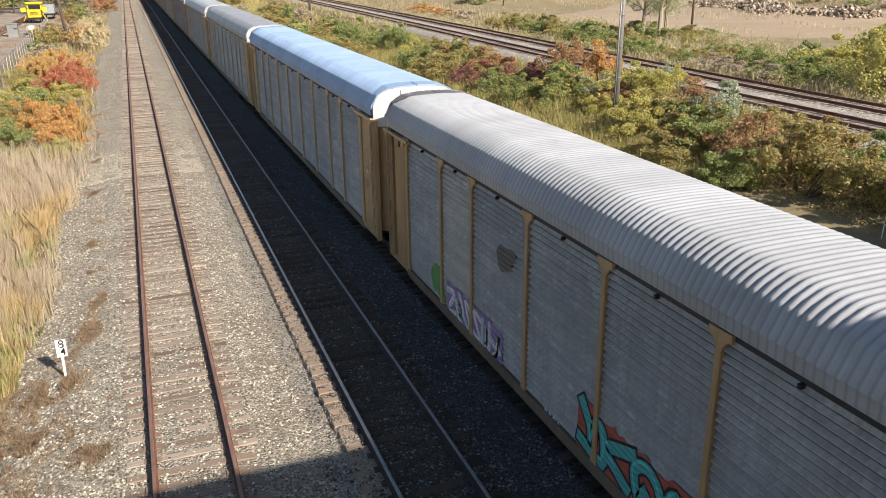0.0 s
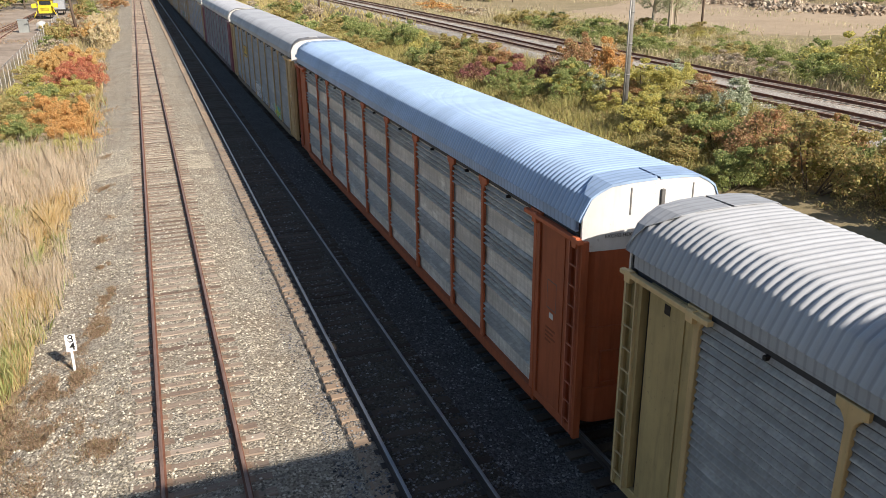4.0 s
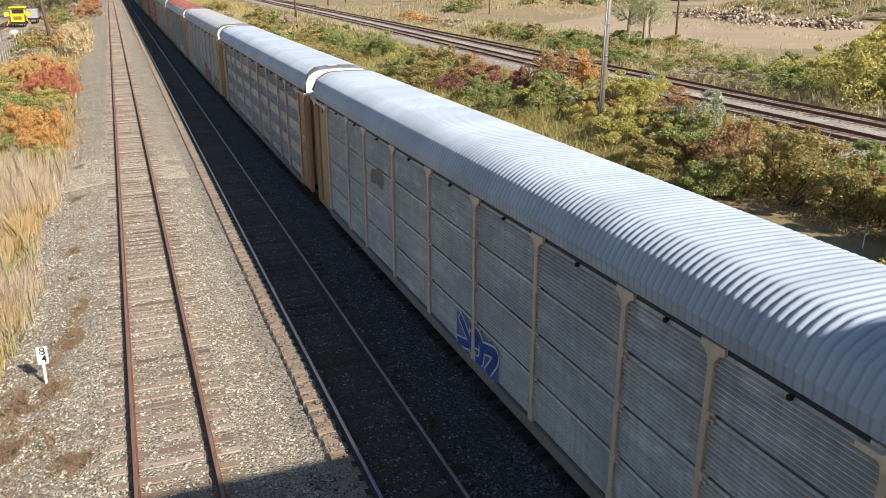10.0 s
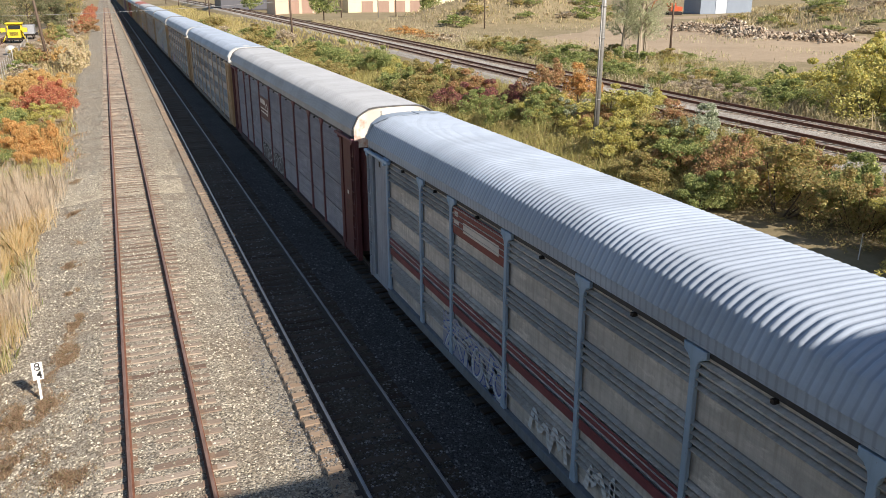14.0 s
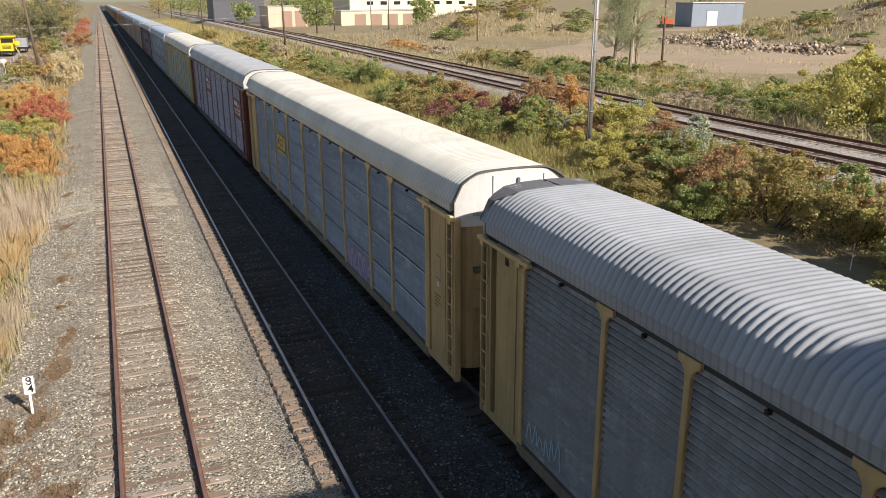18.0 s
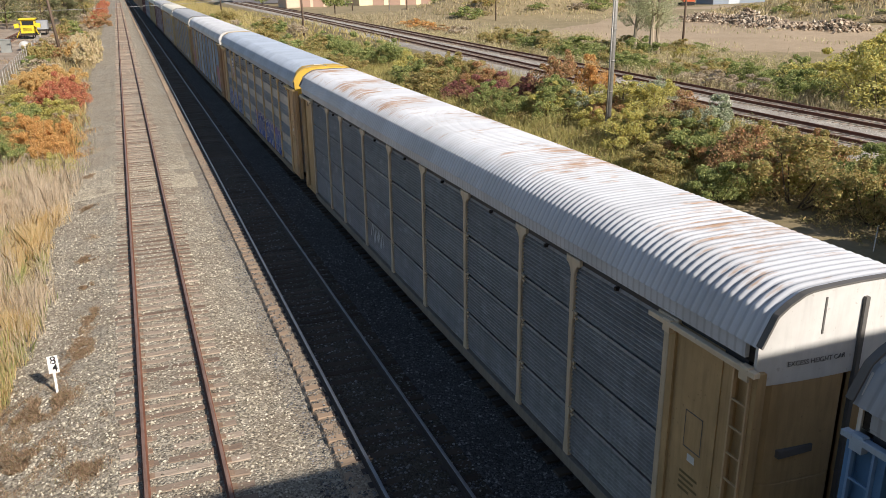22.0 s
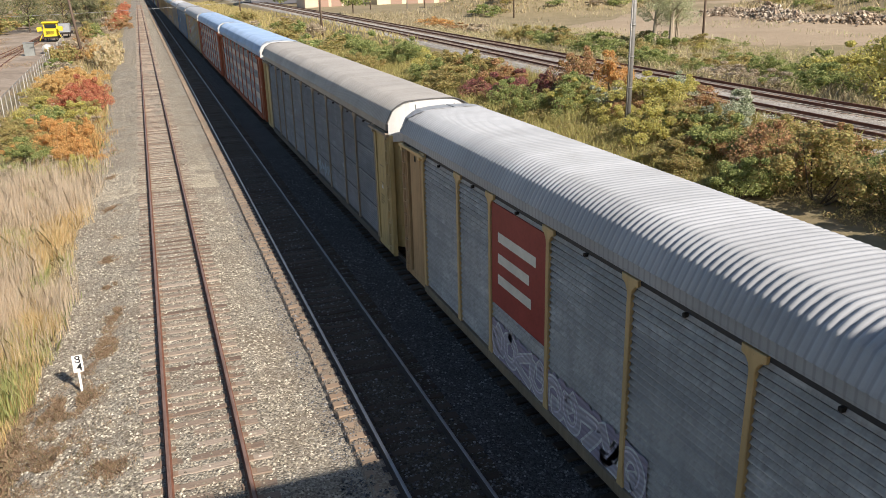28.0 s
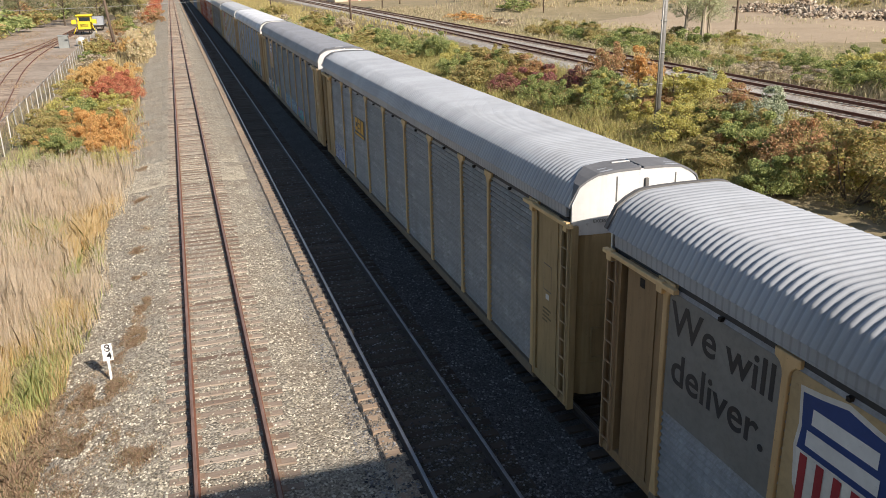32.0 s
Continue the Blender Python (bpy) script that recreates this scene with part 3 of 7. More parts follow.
def door_mesh(side):
    """One of two bowed end doors, rolled back round the corner, with pressed lines across it."""
    xs = (0.06, 0.3, 0.55, 0.8, 1.0, 1.12, 1.2, 1.26, 1.29)
    zs = (0.78, 1.50, 1.515, 1.53, 2.78, 2.795, 2.81, 4.305)
    V, F, n = [], [], len(xs)
    for z in zs:
        d = 0.012 if z in (1.515, 2.795) else 0.0
        V += [(x, HALF + bow(x) - 0.012 - d - max(0.0, x - 1.0) ** 2 * 2.6, z) for x in xs]
    for j in range(len(zs) - 1):
        F += [(j * n + i, (j + 1) * n + i, (j + 1) * n + i + 1, j * n + i + 1) for i in range(n - 1)]
    b = len(V)
    V += [(x, y - 0.05, z) for x, y, z in V]
    F += [tuple(b + i for i in reversed(f)) for f in F]
    m = len(zs) - 1
    F += [(i, i + 1, b + i + 1, b + i) for i in range(n - 1)] + [(m * n + i + 1, m * n + i, b + m * n + i, b + m * n + i + 1) for i in range(n - 1)]
    F += [((j + 1) * n, j * n, b + j * n, b + (j + 1) * n) for j in range(m)] + [(j * n + n - 1, (j + 1) * n + n - 1, b + (j + 1) * n + n - 1, b + j * n + n - 1) for j in range(m)]
    if side < 0:
        V = [(-x, y, z) for x, y, z in V]
        F = [f[::-1] for f in F]
    return mesh_from("end_door", V, F, (M_DARK,))


def placard_mesh():
    """A thin raised frame for a placard on an end door."""
    f = lambda x: HALF + bow(x) - 0.012
    b = []
    for x0, x1, z0, z1 in ((-0.95, -0.45, 1.62, 1.65), (-0.95, -0.45, 2.28, 2.31), (-0.95, -0.92, 1.65, 2.28), (-0.48, -0.45, 1.65, 2.28)):
        b.append((x0, x1, f(x0) - 0.03, f(-0.5) + 0.014, z0, z1))
    return boxes_mesh("placard_frame", b, (M_DARK,))


def mirrored(me, sx, sy):
    """The mesh seen in a mirror across the car or along it."""
    c = me.copy()
    for v in c.vertices:
        v.co.x *= sx
        v.co.y *= sy
    if sx * sy < 0:
        c.flip_normals()
    return c


def four(me):
    return {(sx, sy): (me if sx > 0 and sy > 0 else mirrored(me, sx, sy)) for sx in (1, -1) for sy in (1, -1)}


def wheel_mesh():
    V, F, seg = [], [], 20
    prof = [(0.0, 0.10), (0.13, 0.10), (0.16, 0.04), (0.36, 0.04), (0.42, 0.07), (0.455, -0.05), (0.42, -0.07), (0.0, -0.07)]
    for r, w in prof:
        V += [(w, r * math.cos(2 * math.pi * i / seg), r * math.sin(2 * math.pi * i / seg)) for i in range(seg)]
    for k in range(len(prof) - 1):
        F += [(k * seg + i, k * seg + (i + 1) % seg, (k + 1) * seg + (i + 1) % seg, (k + 1) * seg + i) for i in range(seg)]
    return mesh_from("wheel", V, F, (M_DARK,), True)


END_PARTS = [(nm, four(boxes_mesh(nm, [bx], (M_DARK,), 0.012))) for nm, bx in (
    ("end_panel", (-1.405, -1.33, 12.30, 13.18, 0.68, 4.55)), ("door_post", (-1.43, -1.36, 12.06, 12.20, 0.68, 4.55)), ("door_track", (-1.385, -1.33, 12.20, 12.30, 0.68, 4.55)), ("corner_post", (-1.44, -1.30, 13.77, 13.86, 0.50, 4.52)),
    ("ladder_panel", (-1.36, -1.30, 13.46, 13.77, 0.68, 4.5)), ("end_sill", (-1.415, -1.30, 12.06, 13.77, 0.50, 0.68)), ("ladder_strip", (-1.435, -1.30, 13.36, 13.46, 0.68, 4.5)))]
ROOF = roof_sheet(0.152, 6, -13.832, 13.832, 0.018)
ROOF_FAR = roof_sheet(0.456, 2, -13.28, 13.28, 0.02)
HOOD = {(sx, sy): mirrored(hood_mesh(sx), 1, sy) for sx in (1, -1) for sy in (1, -1)}
CAP, POST, LADDER, PLATE = four(cap_mesh()), four(post_mesh()), four(ladder_mesh()), four(end_plate_mesh())
DOOR = {(sx, sy): mirrored(door_mesh(1), sx, sy) for sx in (1, -1) for sy in (1, -1)}
PANELS = {}
for st in ("fine", "seam", "louvre", "rib"):
    for a, b in zip(POSTS, POSTS[1:]):
        ln = round(a - b, 2)
        if (ln, st) not in PANELS:
            PANELS[ln, st] = four(panel_mesh(ln, st))
SILL = {s: boxes_mesh("side_sill", [tuple(sorted((s * 1.455, s * 1.30))) + (-12.06, 12.06, 0.46, 0.66), tuple(sorted((s * 1.40, s * 1.28))) + (-12.06, 12.06, 0.36, 0.46)], (M_DARK,), 0.012) for s in (-1, 1)}
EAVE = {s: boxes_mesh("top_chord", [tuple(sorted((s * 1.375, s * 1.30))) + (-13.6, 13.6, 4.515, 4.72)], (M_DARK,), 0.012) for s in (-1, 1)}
# dark back plate, coloured as the shade inside the open slot
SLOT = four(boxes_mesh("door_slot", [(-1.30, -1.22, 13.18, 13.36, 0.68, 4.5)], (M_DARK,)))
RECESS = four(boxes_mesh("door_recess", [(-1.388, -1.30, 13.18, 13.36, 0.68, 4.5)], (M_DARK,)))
PLACARD = four(placard_mesh())
FASCIA = {s: boxes_mesh("roof_fascia", [tuple(sorted((s * 1.455, s * 1.37))) + (-13.6, 13.6, 4.69, 4.885), tuple(sorted((s * 1.448, s * 1.37))) + (-13.6, 13.6, 4.645, 4.69)], (M_DARK,), 0.008) for s in (-1, 1)}
EAVE_TAB = {s: boxes_mesh("roof_clip", [tuple(sorted((s * 1.452, s * 1.36))) + (-0.03, 0.03, 4.47, 4.53)], (M_DARK,)) for s in (-1, 1)}
FLOOR = boxes_mesh("underframe", [(-1.28, 1.28, -13.6, 13.6, 0.62, 0.86), (-0.3, 0.3, -13.5, 13.5, 0.42, 0.62)] + [(-1.28, 1.28, y - 0.1, y + 0.1, 0.48, 0.62) for y in range(-12, 13, 3)], (M_DARK,))
BRACKET = {(sx, sy): boxes_mesh("roof_rail", [tuple(sorted((sx * 1.53, sx * 1.43))) + tuple(sorted((sy * 11.66, sy * 13.88))) + (4.485, 4.56)] + [tuple(sorted((sx * 1.52, sx * 1.42))) + tuple(sorted((sy * y, sy * (y + 0.16)))) + (4.38, 4.58) for y in (12.0, 13.6)], (M_DARK,), 0.01) for sx in (1, -1) for sy in (1, -1)}
TRUCK = boxes_mesh("truck_frame", [(s * 1.0 - 0.09, s * 1.0 + 0.09, -1.25, 1.25, 0.33, 0.55) for s in (-1, 1)] + [(-1.0, 1.0, -0.25, 0.25, 0.3, 0.6)] + [(s * 1.0 - 0.13, s * 1.0 + 0.13, y - 0.18, y + 0.18, 0.3, 0.6) for s in (-1, 1) for y in (-0.87, 0.87)], (M_DARK,), 0.03)
WHEEL = wheel_mesh()
AXLE = tube("axle", [(-0.75, 0, 0), (0.75, 0, 0)], 0.09, 0.09, 10, (M_DARK,))
COUPLER = boxes_mesh("coupler", [(-0.12, 0.12, HALF - 0.6, CAR / 2 + 0.05, 0.62, 0.86), (-0.19, 0.19, CAR / 2 - 0.28, CAR / 2 + 0.06, 0.58, 0.9)], (M_DARK,), 0.02)
COUPLERS = four(COUPLER)
SEAMS = [(nm, boxes_mesh(nm, [(x - w, x + w, -HALF - bow(x) - d, -HALF - bow(x) + 0.01, z0, z1)], (M_SEAM,), 0.004)) for nm, x, w, d, z0, z1 in (("cap_seam", -0.53, 0.014, 0.008, 4.94, 5.44), ("cap_seam", 0.78, 0.014, 0.008, 4.94, 5.40), ("door_bar", 0.1, 0.034, 0.05, 0.86, 5.36))]
# white strip added as the sunlit edge of the corrugated sheet
HOOD_LIT_EDGE = boxes_mesh("hood_strip", [(-0.40, 0.0, -HALF + 0.42, -HALF + 0.46, 5.575, 5.61)], (M_WHITE,), 0.008)
LIP = extrude_y("roof_lip", [(x * 1.018, z + 0.026) for x, z in PROFILE[1:-1]] + [(x * 1.002, z + 0.002) for x, z in reversed(PROFILE[1:-1])], (HALF - 0.03, HALF + 0.07), (M_SEAM,))
LIPS = four(LIP)
SLIT = four(boxes_mesh("door_slit", [(-0.98, -0.42, HALF - 0.05, HALF + 0.062, 3.22, 3.33)], (M_SEAM,), 0.004))
LATCH = boxes_mesh("latch", [(-1.455, -1.39, -0.03, 0.03, -0.07, 0.07), (-1.44, -1.40, -0.10, -0.03, 0.03, 0.07), (-1.44, -1.40, -0.10, -0.03, -0.07, -0.03)], (M_DARK,))
# dark boxes put in for the shade of the openings under the hoods
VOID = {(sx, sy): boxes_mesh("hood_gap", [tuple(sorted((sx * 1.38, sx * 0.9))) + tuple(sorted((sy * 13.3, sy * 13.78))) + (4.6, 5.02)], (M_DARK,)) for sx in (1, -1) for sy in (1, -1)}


def text_mesh(words, size, mat, bold=0.0):
    cu = bpy.data.curves.new("words", "FONT")
    cu.body, cu.size, cu.align_x, cu.align_y = words, size, "CENTER", "CENTER"
    cu.extrude, cu.offset = 0.002, bold
    ob = bpy.data.objects.new("words", cu)
    scene.collection.objects.link(ob)
    me = bpy.data.meshes.new_from_object(ob.evaluated_get(bpy.context.evaluated_depsgraph_get()))
    bpy.data.objects.remove(ob)
    me.materials.clear()
    me.materials.append(mat)
    return me


def on_side(y, z, x=-1.40, tilt=0):
    """Frame on the car's near flank: x runs back along the car, y up, z out of it."""
    return Matrix(((0, 0, -1, x), (-1, 0, 0, y), (0, 1, 0, z), (0, 0, 0, 1))) @ pose(0, 0, 0, 0, 0, tilt)


def flat(name, rings, z, mats, index=None, lift=0.0022):
    """Thin plates cut to outline rings, each a hair above the one before."""
    V, F, I = [], [], []
    for k, ring in enumerate(rings):
        b, n = len(V), len(ring)
        d = z + lift * k
        V += [(x, y, d) for x, y in ring]
        F.append(tuple(range(b, b + n)))
        I.append(index[k] if index else 0)
    return mesh_from(name, V, F, mats, index=I)


def box_ring(x0, x1, y0, y1):
    return [(x0, y0), (x1, y0), (x1, y1), (x0, y1)]


def stroke(points, w, rng=None):
    """A brush stroke of width w through points, as one ring."""
    left, right = [], []
    for i, p in enumerate(points):
        a, b = Vector(points[max(0, i - 1)]), Vector(points[min(len(points) - 1, i + 1)])
        d = (b - a)
        d = d.normalized() if d.length else Vector((1, 0))
        nx = Vector((-d.y, d.x)) * w * 0.5 * (1 if rng is None else rng.uniform(0.8, 1.2))
        left.append(tuple(Vector(p) + nx)), right.append(tuple(Vector(p) - nx))
    return left + right[::-1]


def blob(cx, cy, rx, ry, rng, n=18, rough=0.22):
    ph = [rng.uniform(0, 6.28) for _ in range(3)]
    out = []
    for i in range(n):
        w = 2 * math.pi * i / n
        k = 1 + rough * (math.sin(2 * w + ph[0]) * 0.5 + math.sin(3 * w + ph[1]) * 0.4 + math.sin(5 * w + ph[2]) * 0.3)
        sq = (abs(math.cos(w)) ** 4 + abs(math.sin(w)) ** 4) ** -0.25
        out.append((cx + rx * k * sq * math.cos(w), cy + ry * k * sq * math.sin(w)))
    return out


@once
def spray(c):
    n = Nodes("spray_paint", 0.6)
    v = n.coords(False)
    ribs = n.n("TexWave", Vector=n.coords(False, (0, 1, 0)), Scale=2.6)
    ribs.bands_direction = "Y"
    tone = n.noise(v, 2.5, 4)
    col = n.mix(n.math("MULTIPLY", tone, 0.6), c, shade(c, 0.6))
    return n.done(col, ribs.outputs["Fac"], 0.5, 0.02)


FORMS = (
    ((-0.5, -0.5), (-0.1, 0.5), (0.1, 0.45), (0.5, -0.5)), ((0.45, 0.35), (0.0, 0.5), (-0.42, 0.25), (0.0, 0.02), (0.42, -0.25), (0.0, -0.5), (-0.5, -0.35)),
    ((0.45, 0.45), (-0.35, 0.42), (-0.4, 0.0), (0.3, 0.02), (-0.4, -0.02), (-0.38, -0.48), (0.48, -0.42)), ((-0.4, -0.5), (-0.36, 0.45), (0.3, 0.4), (0.34, 0.1), (-0.3, 0.0), (0.1, -0.1), (0.5, -0.5)),
    ((-0.4, 0.5), (-0.34, -0.5), (-0.3, 0.0), (0.4, 0.48), (-0.1, 0.05), (0.48, -0.5)), ((-0.42, -0.5), (-0.36, 0.5), (0.34, -0.42), (0.42, 0.5)), ((0.42, 0.3), (0.0, 0.5), (-0.42, 0.2), (-0.42, -0.25), (0.0, -0.5), (0.44, -0.2), (0.1, -0.05)),
    ((-0.5, 0.42), (0.5, 0.5), (0.02, 0.44), (-0.05, -0.5)), ((0.4, 0.3), (-0.1, 0.5), (-0.45, 0.0), (-0.1, -0.5), (0.42, -0.2), (0.36, 0.35)))


def curve(points, steps=4):
    """A smooth line through the points."""
    p = [Vector(points[0]), *(Vector(q) for q in points), Vector(points[-1])]
    out = []
    for i in range(1, len(p) - 2):
        for k in range(steps):
            t = k / steps
            out.append(0.5 * (2 * p[i] + (p[i + 1] - p[i - 1]) * t + (2 * p[i - 1] - 5 * p[i] + 4 * p[i + 1] - p[i + 2]) * t * t + (3 * p[i] - p[i - 1] - 3 * p[i + 1] + p[i + 2]) * t ** 3))
    return out + [p[-2]]


def ribbons(name, lines, mats):
    """Flat ribbons (points, width, height above the sheet, material) as one mesh."""
    V, F, I = [], [], []
    for pts, w, up, k in lines:
        b = len(V)
        for i, p in enumerate(pts):
            d = Vector(pts[min(len(pts) - 1, i + 1)]) - Vector(pts[max(0, i - 1)])
            d = d.normalized() if d.length else Vector((1, 0))
            if i in (0, len(pts) - 1):
                p = Vector(p) + d * w * (-0.4 if i == 0 else 0.4)
            V += [(p[0] - d.y * w / 2, p[1] + d.x * w / 2, up), (p[0] + d.y * w / 2, p[1] - d.x * w / 2, up)]
        n = len(pts) - 1
        F += [(b + 2 * i, b + 2 * i + 1, b + 2 * i + 3, b + 2 * i + 2) for i in range(n)]
        I += [k] * n
    return mesh_from(name, V, F, mats, index=I)


def graffiti(car, y, z, length, height, fill, line, glow, letters, seed, label):
    """A sprayed piece of crowded letter forms that spell nothing, over a ragged backing colour."""
    rng = random.Random(seed)
    step, n = length / letters, 6 * letters
    top = [(-length / 2 - 0.1 + (length + 0.2) * i / n, height * (0.42 + 0.14 * rng.random())) for i in range(n + 1)]
    low = [(-length / 2 - 0.1 + (length + 0.2) * i / n, -height * (0.40 + 0.12 * rng.random())) for i in range(n + 1)]
    back = mesh_from("graffiti", [(x, v, 0) for x, v in top + low[::-1]], [(i, i + 1, 2 * n - i, 2 * n + 1 - i) for i in range(n)], (spray(glow if glow is not None else shade(line, 0.8)),))
    root = piece("graffiti", back, car, on_side(y, z, -1.3995), label)
    mats = (spray(fill), spray(line), spray(shade(fill, 1.5)))
    for i in range(letters):
        form = rng.choice(FORMS)
        turn = radians(rng.choice((-1, 1)) * rng.uniform(55, 125))
        ca, sa, fl = math.cos(turn), math.sin(turn), rng.choice((-1, 1))
        sx, sy, sh = step * rng.uniform(0.80, 1.0), height * rng.uniform(0.66, 0.80), rng.uniform(-0.2, 0.2)
        pts = [(max(-0.5, min(0.5, fl * (ca * px - sa * py))), max(-0.5, min(0.5, sa * px + ca * py))) for px, py in form]
        pts = curve([(sx * (px + sh * py), sy * py) for px, py in pts])
        w = min(step, height) * rng.uniform(0.24, 0.32)
        me = ribbons("letter", [(pts, w * 1.45, 0.0, 1), (pts, w, 0.0015, 0), ([Vector(q) + Vector((-0.2 * w, 0.22 * w)) for q in pts[2:-4]], w * 0.2, 0.003, 2)], mats)
        piece("letter", me, root, pose(-length / 2 + step * (i + 0.5), rng.uniform(-0.05, 0.05) * height, 0.0015 + 0.001 * (i % 2), 0, 0, rng.uniform(-9, 9)))


def scrawl(car, y, z, length, height, col, letters, seed, label, w=0.07):
    """A sprayed tag of one running line that cannot be read."""
    rng = random.Random(seed)
    n = letters * 4
    pts = [(-length / 2 + length * k / n + rng.gauss(0, 0.3) * length / n, (0.45 if k % 2 else -0.45) * height * rng.uniform(0.25, 1.0)) for k in range(n + 1)]
    piece("graffiti", ribbons("graffiti", [(curve(pts, 3), w * 0.75, 0.0, 0)], (spray(col),)), car, on_side(y, z, -1.4), label)


def dabs(car, y, z, length, height, col, seed, label):
    """A thin ragged patch of paint, rolled or sprayed over the ribs."""
    rng = random.Random(seed)
    piece("paint_patch", flat("paint_patch", [blob(0, 0, length * 0.42, height * 0.42, rng, 26, 0.3)], 0.0, (spray(col),)), car, on_side(y, z, -1.3992), label)


def bay(i):
    return (POSTS[i] + POSTS[i + 1]) / 2, POSTS[i] - POSTS[i + 1] - 0.16


def plate(car, i, z0, z1, col, label, name="sign_plate"):
    """A flat plate over the screens of one bay."""
    y, w = bay(i)
    p = piece(name, boxes_mesh(name, [(-w / 2, w / 2, z0 - z1, 0, -0.02, 0.006)], (paint(col, 0.55, 0.3),), 0.003), car, on_side(y, z1, -1.398), label)
    return p


def bars(parent, rows, col, lift=0.009, label=""):
    """Plain bars (x0, x1, y0, y1) on a plate."""
    piece("marking", flat("marking", [box_ring(*r) for r in rows], lift, (paint(col, 0.55, 0.15),)), parent, None, label)


def shield(parent, cx, top, w, h):
    """A striped shield: blue head with two pale bars, red and white stripes below."""
    head = [(-0.5, 0.44), (-0.28, 0.46), (0, 0.5), (0.28, 0.46), (0.5, 0.44), (0.47, 0.2), (0.5, 0.05), (-0.5, 0.05), (-0.47, 0.2)]
    base = [(-0.5, 0.05), (0.5, 0.05), (0.46, -0.2), (0.3, -0.4), (0, -0.5), (-0.3, -0.4), (-0.46, -0.2)]
    P = lambda r, k=1.0: [(cx + x * w * k, top - h / 2 + y * h * k) for x, y in r]
    rim = [P(head, 1.08)[k] for k in range(7)] + P(base, 1.08)[2:] + [P(head, 1.08)[k] for k in (7, 8)]
    piece("shield_rim", flat("shield_rim", [rim], 0.0065, (paint((0.62, 0.60, 0.57), 0.5, 0.2),)), parent)
    piece("shield_base", flat("shield_base", [P(base)], 0.008, (paint((0.68, 0.66, 0.62), 0.5, 0.2),)), parent)
    piece("shield_head", flat("shield_head", [P(head)], 0.008, (paint((0.03, 0.06, 0.20), 0.5, 0.2),)), parent)
    stripes = []
    for i in range(5):
        x = -0.4 + 0.2 * i
        low = -0.47 + 0.75 * x * x
        stripes.append([(cx + (x - 0.045) * w, top - h / 2 + 0.03 * h), (cx + (x + 0.045) * w, top - h / 2 + 0.03 * h), (cx + (x + 0.045) * w, top - h / 2 + low * h), (cx + (x - 0.045) * w, top - h / 2 + low * h)])
    piece("shield_stripes", flat("shield_stripes", stripes, 0.0125, (paint((0.33, 0.04, 0.05), 0.5, 0.2),)), parent)
    bars(parent, [(cx - 0.36 * w, cx + 0.36 * w, top - 0.24 * h, top - 0.13 * h), (cx - 0.40 * w, cx + 0.40 * w, top - 0.40 * h, top - 0.29 * h)], (0.65, 0.65, 0.65), 0.0135)


def ring_mark(cx, cy, r, w, a0, a1, n=14):
    return stroke([(cx + r * math.cos(radians(a0 + (a1 - a0) * k / n)), cy + r * math.sin(radians(a0 + (a1 - a0) * k / n))) for k in range(n + 1)], w)


def warm(c):
    """Ochre and buff paints, browned by rust dust; other colours as they are."""
    return (c[0] * 1.34, c[1] * 1.26, max(c[2] * 1.28, 0.47 * c[0])) if c[0] > c[1] > c[2] and c[1] > 0.5 * c[0] else c


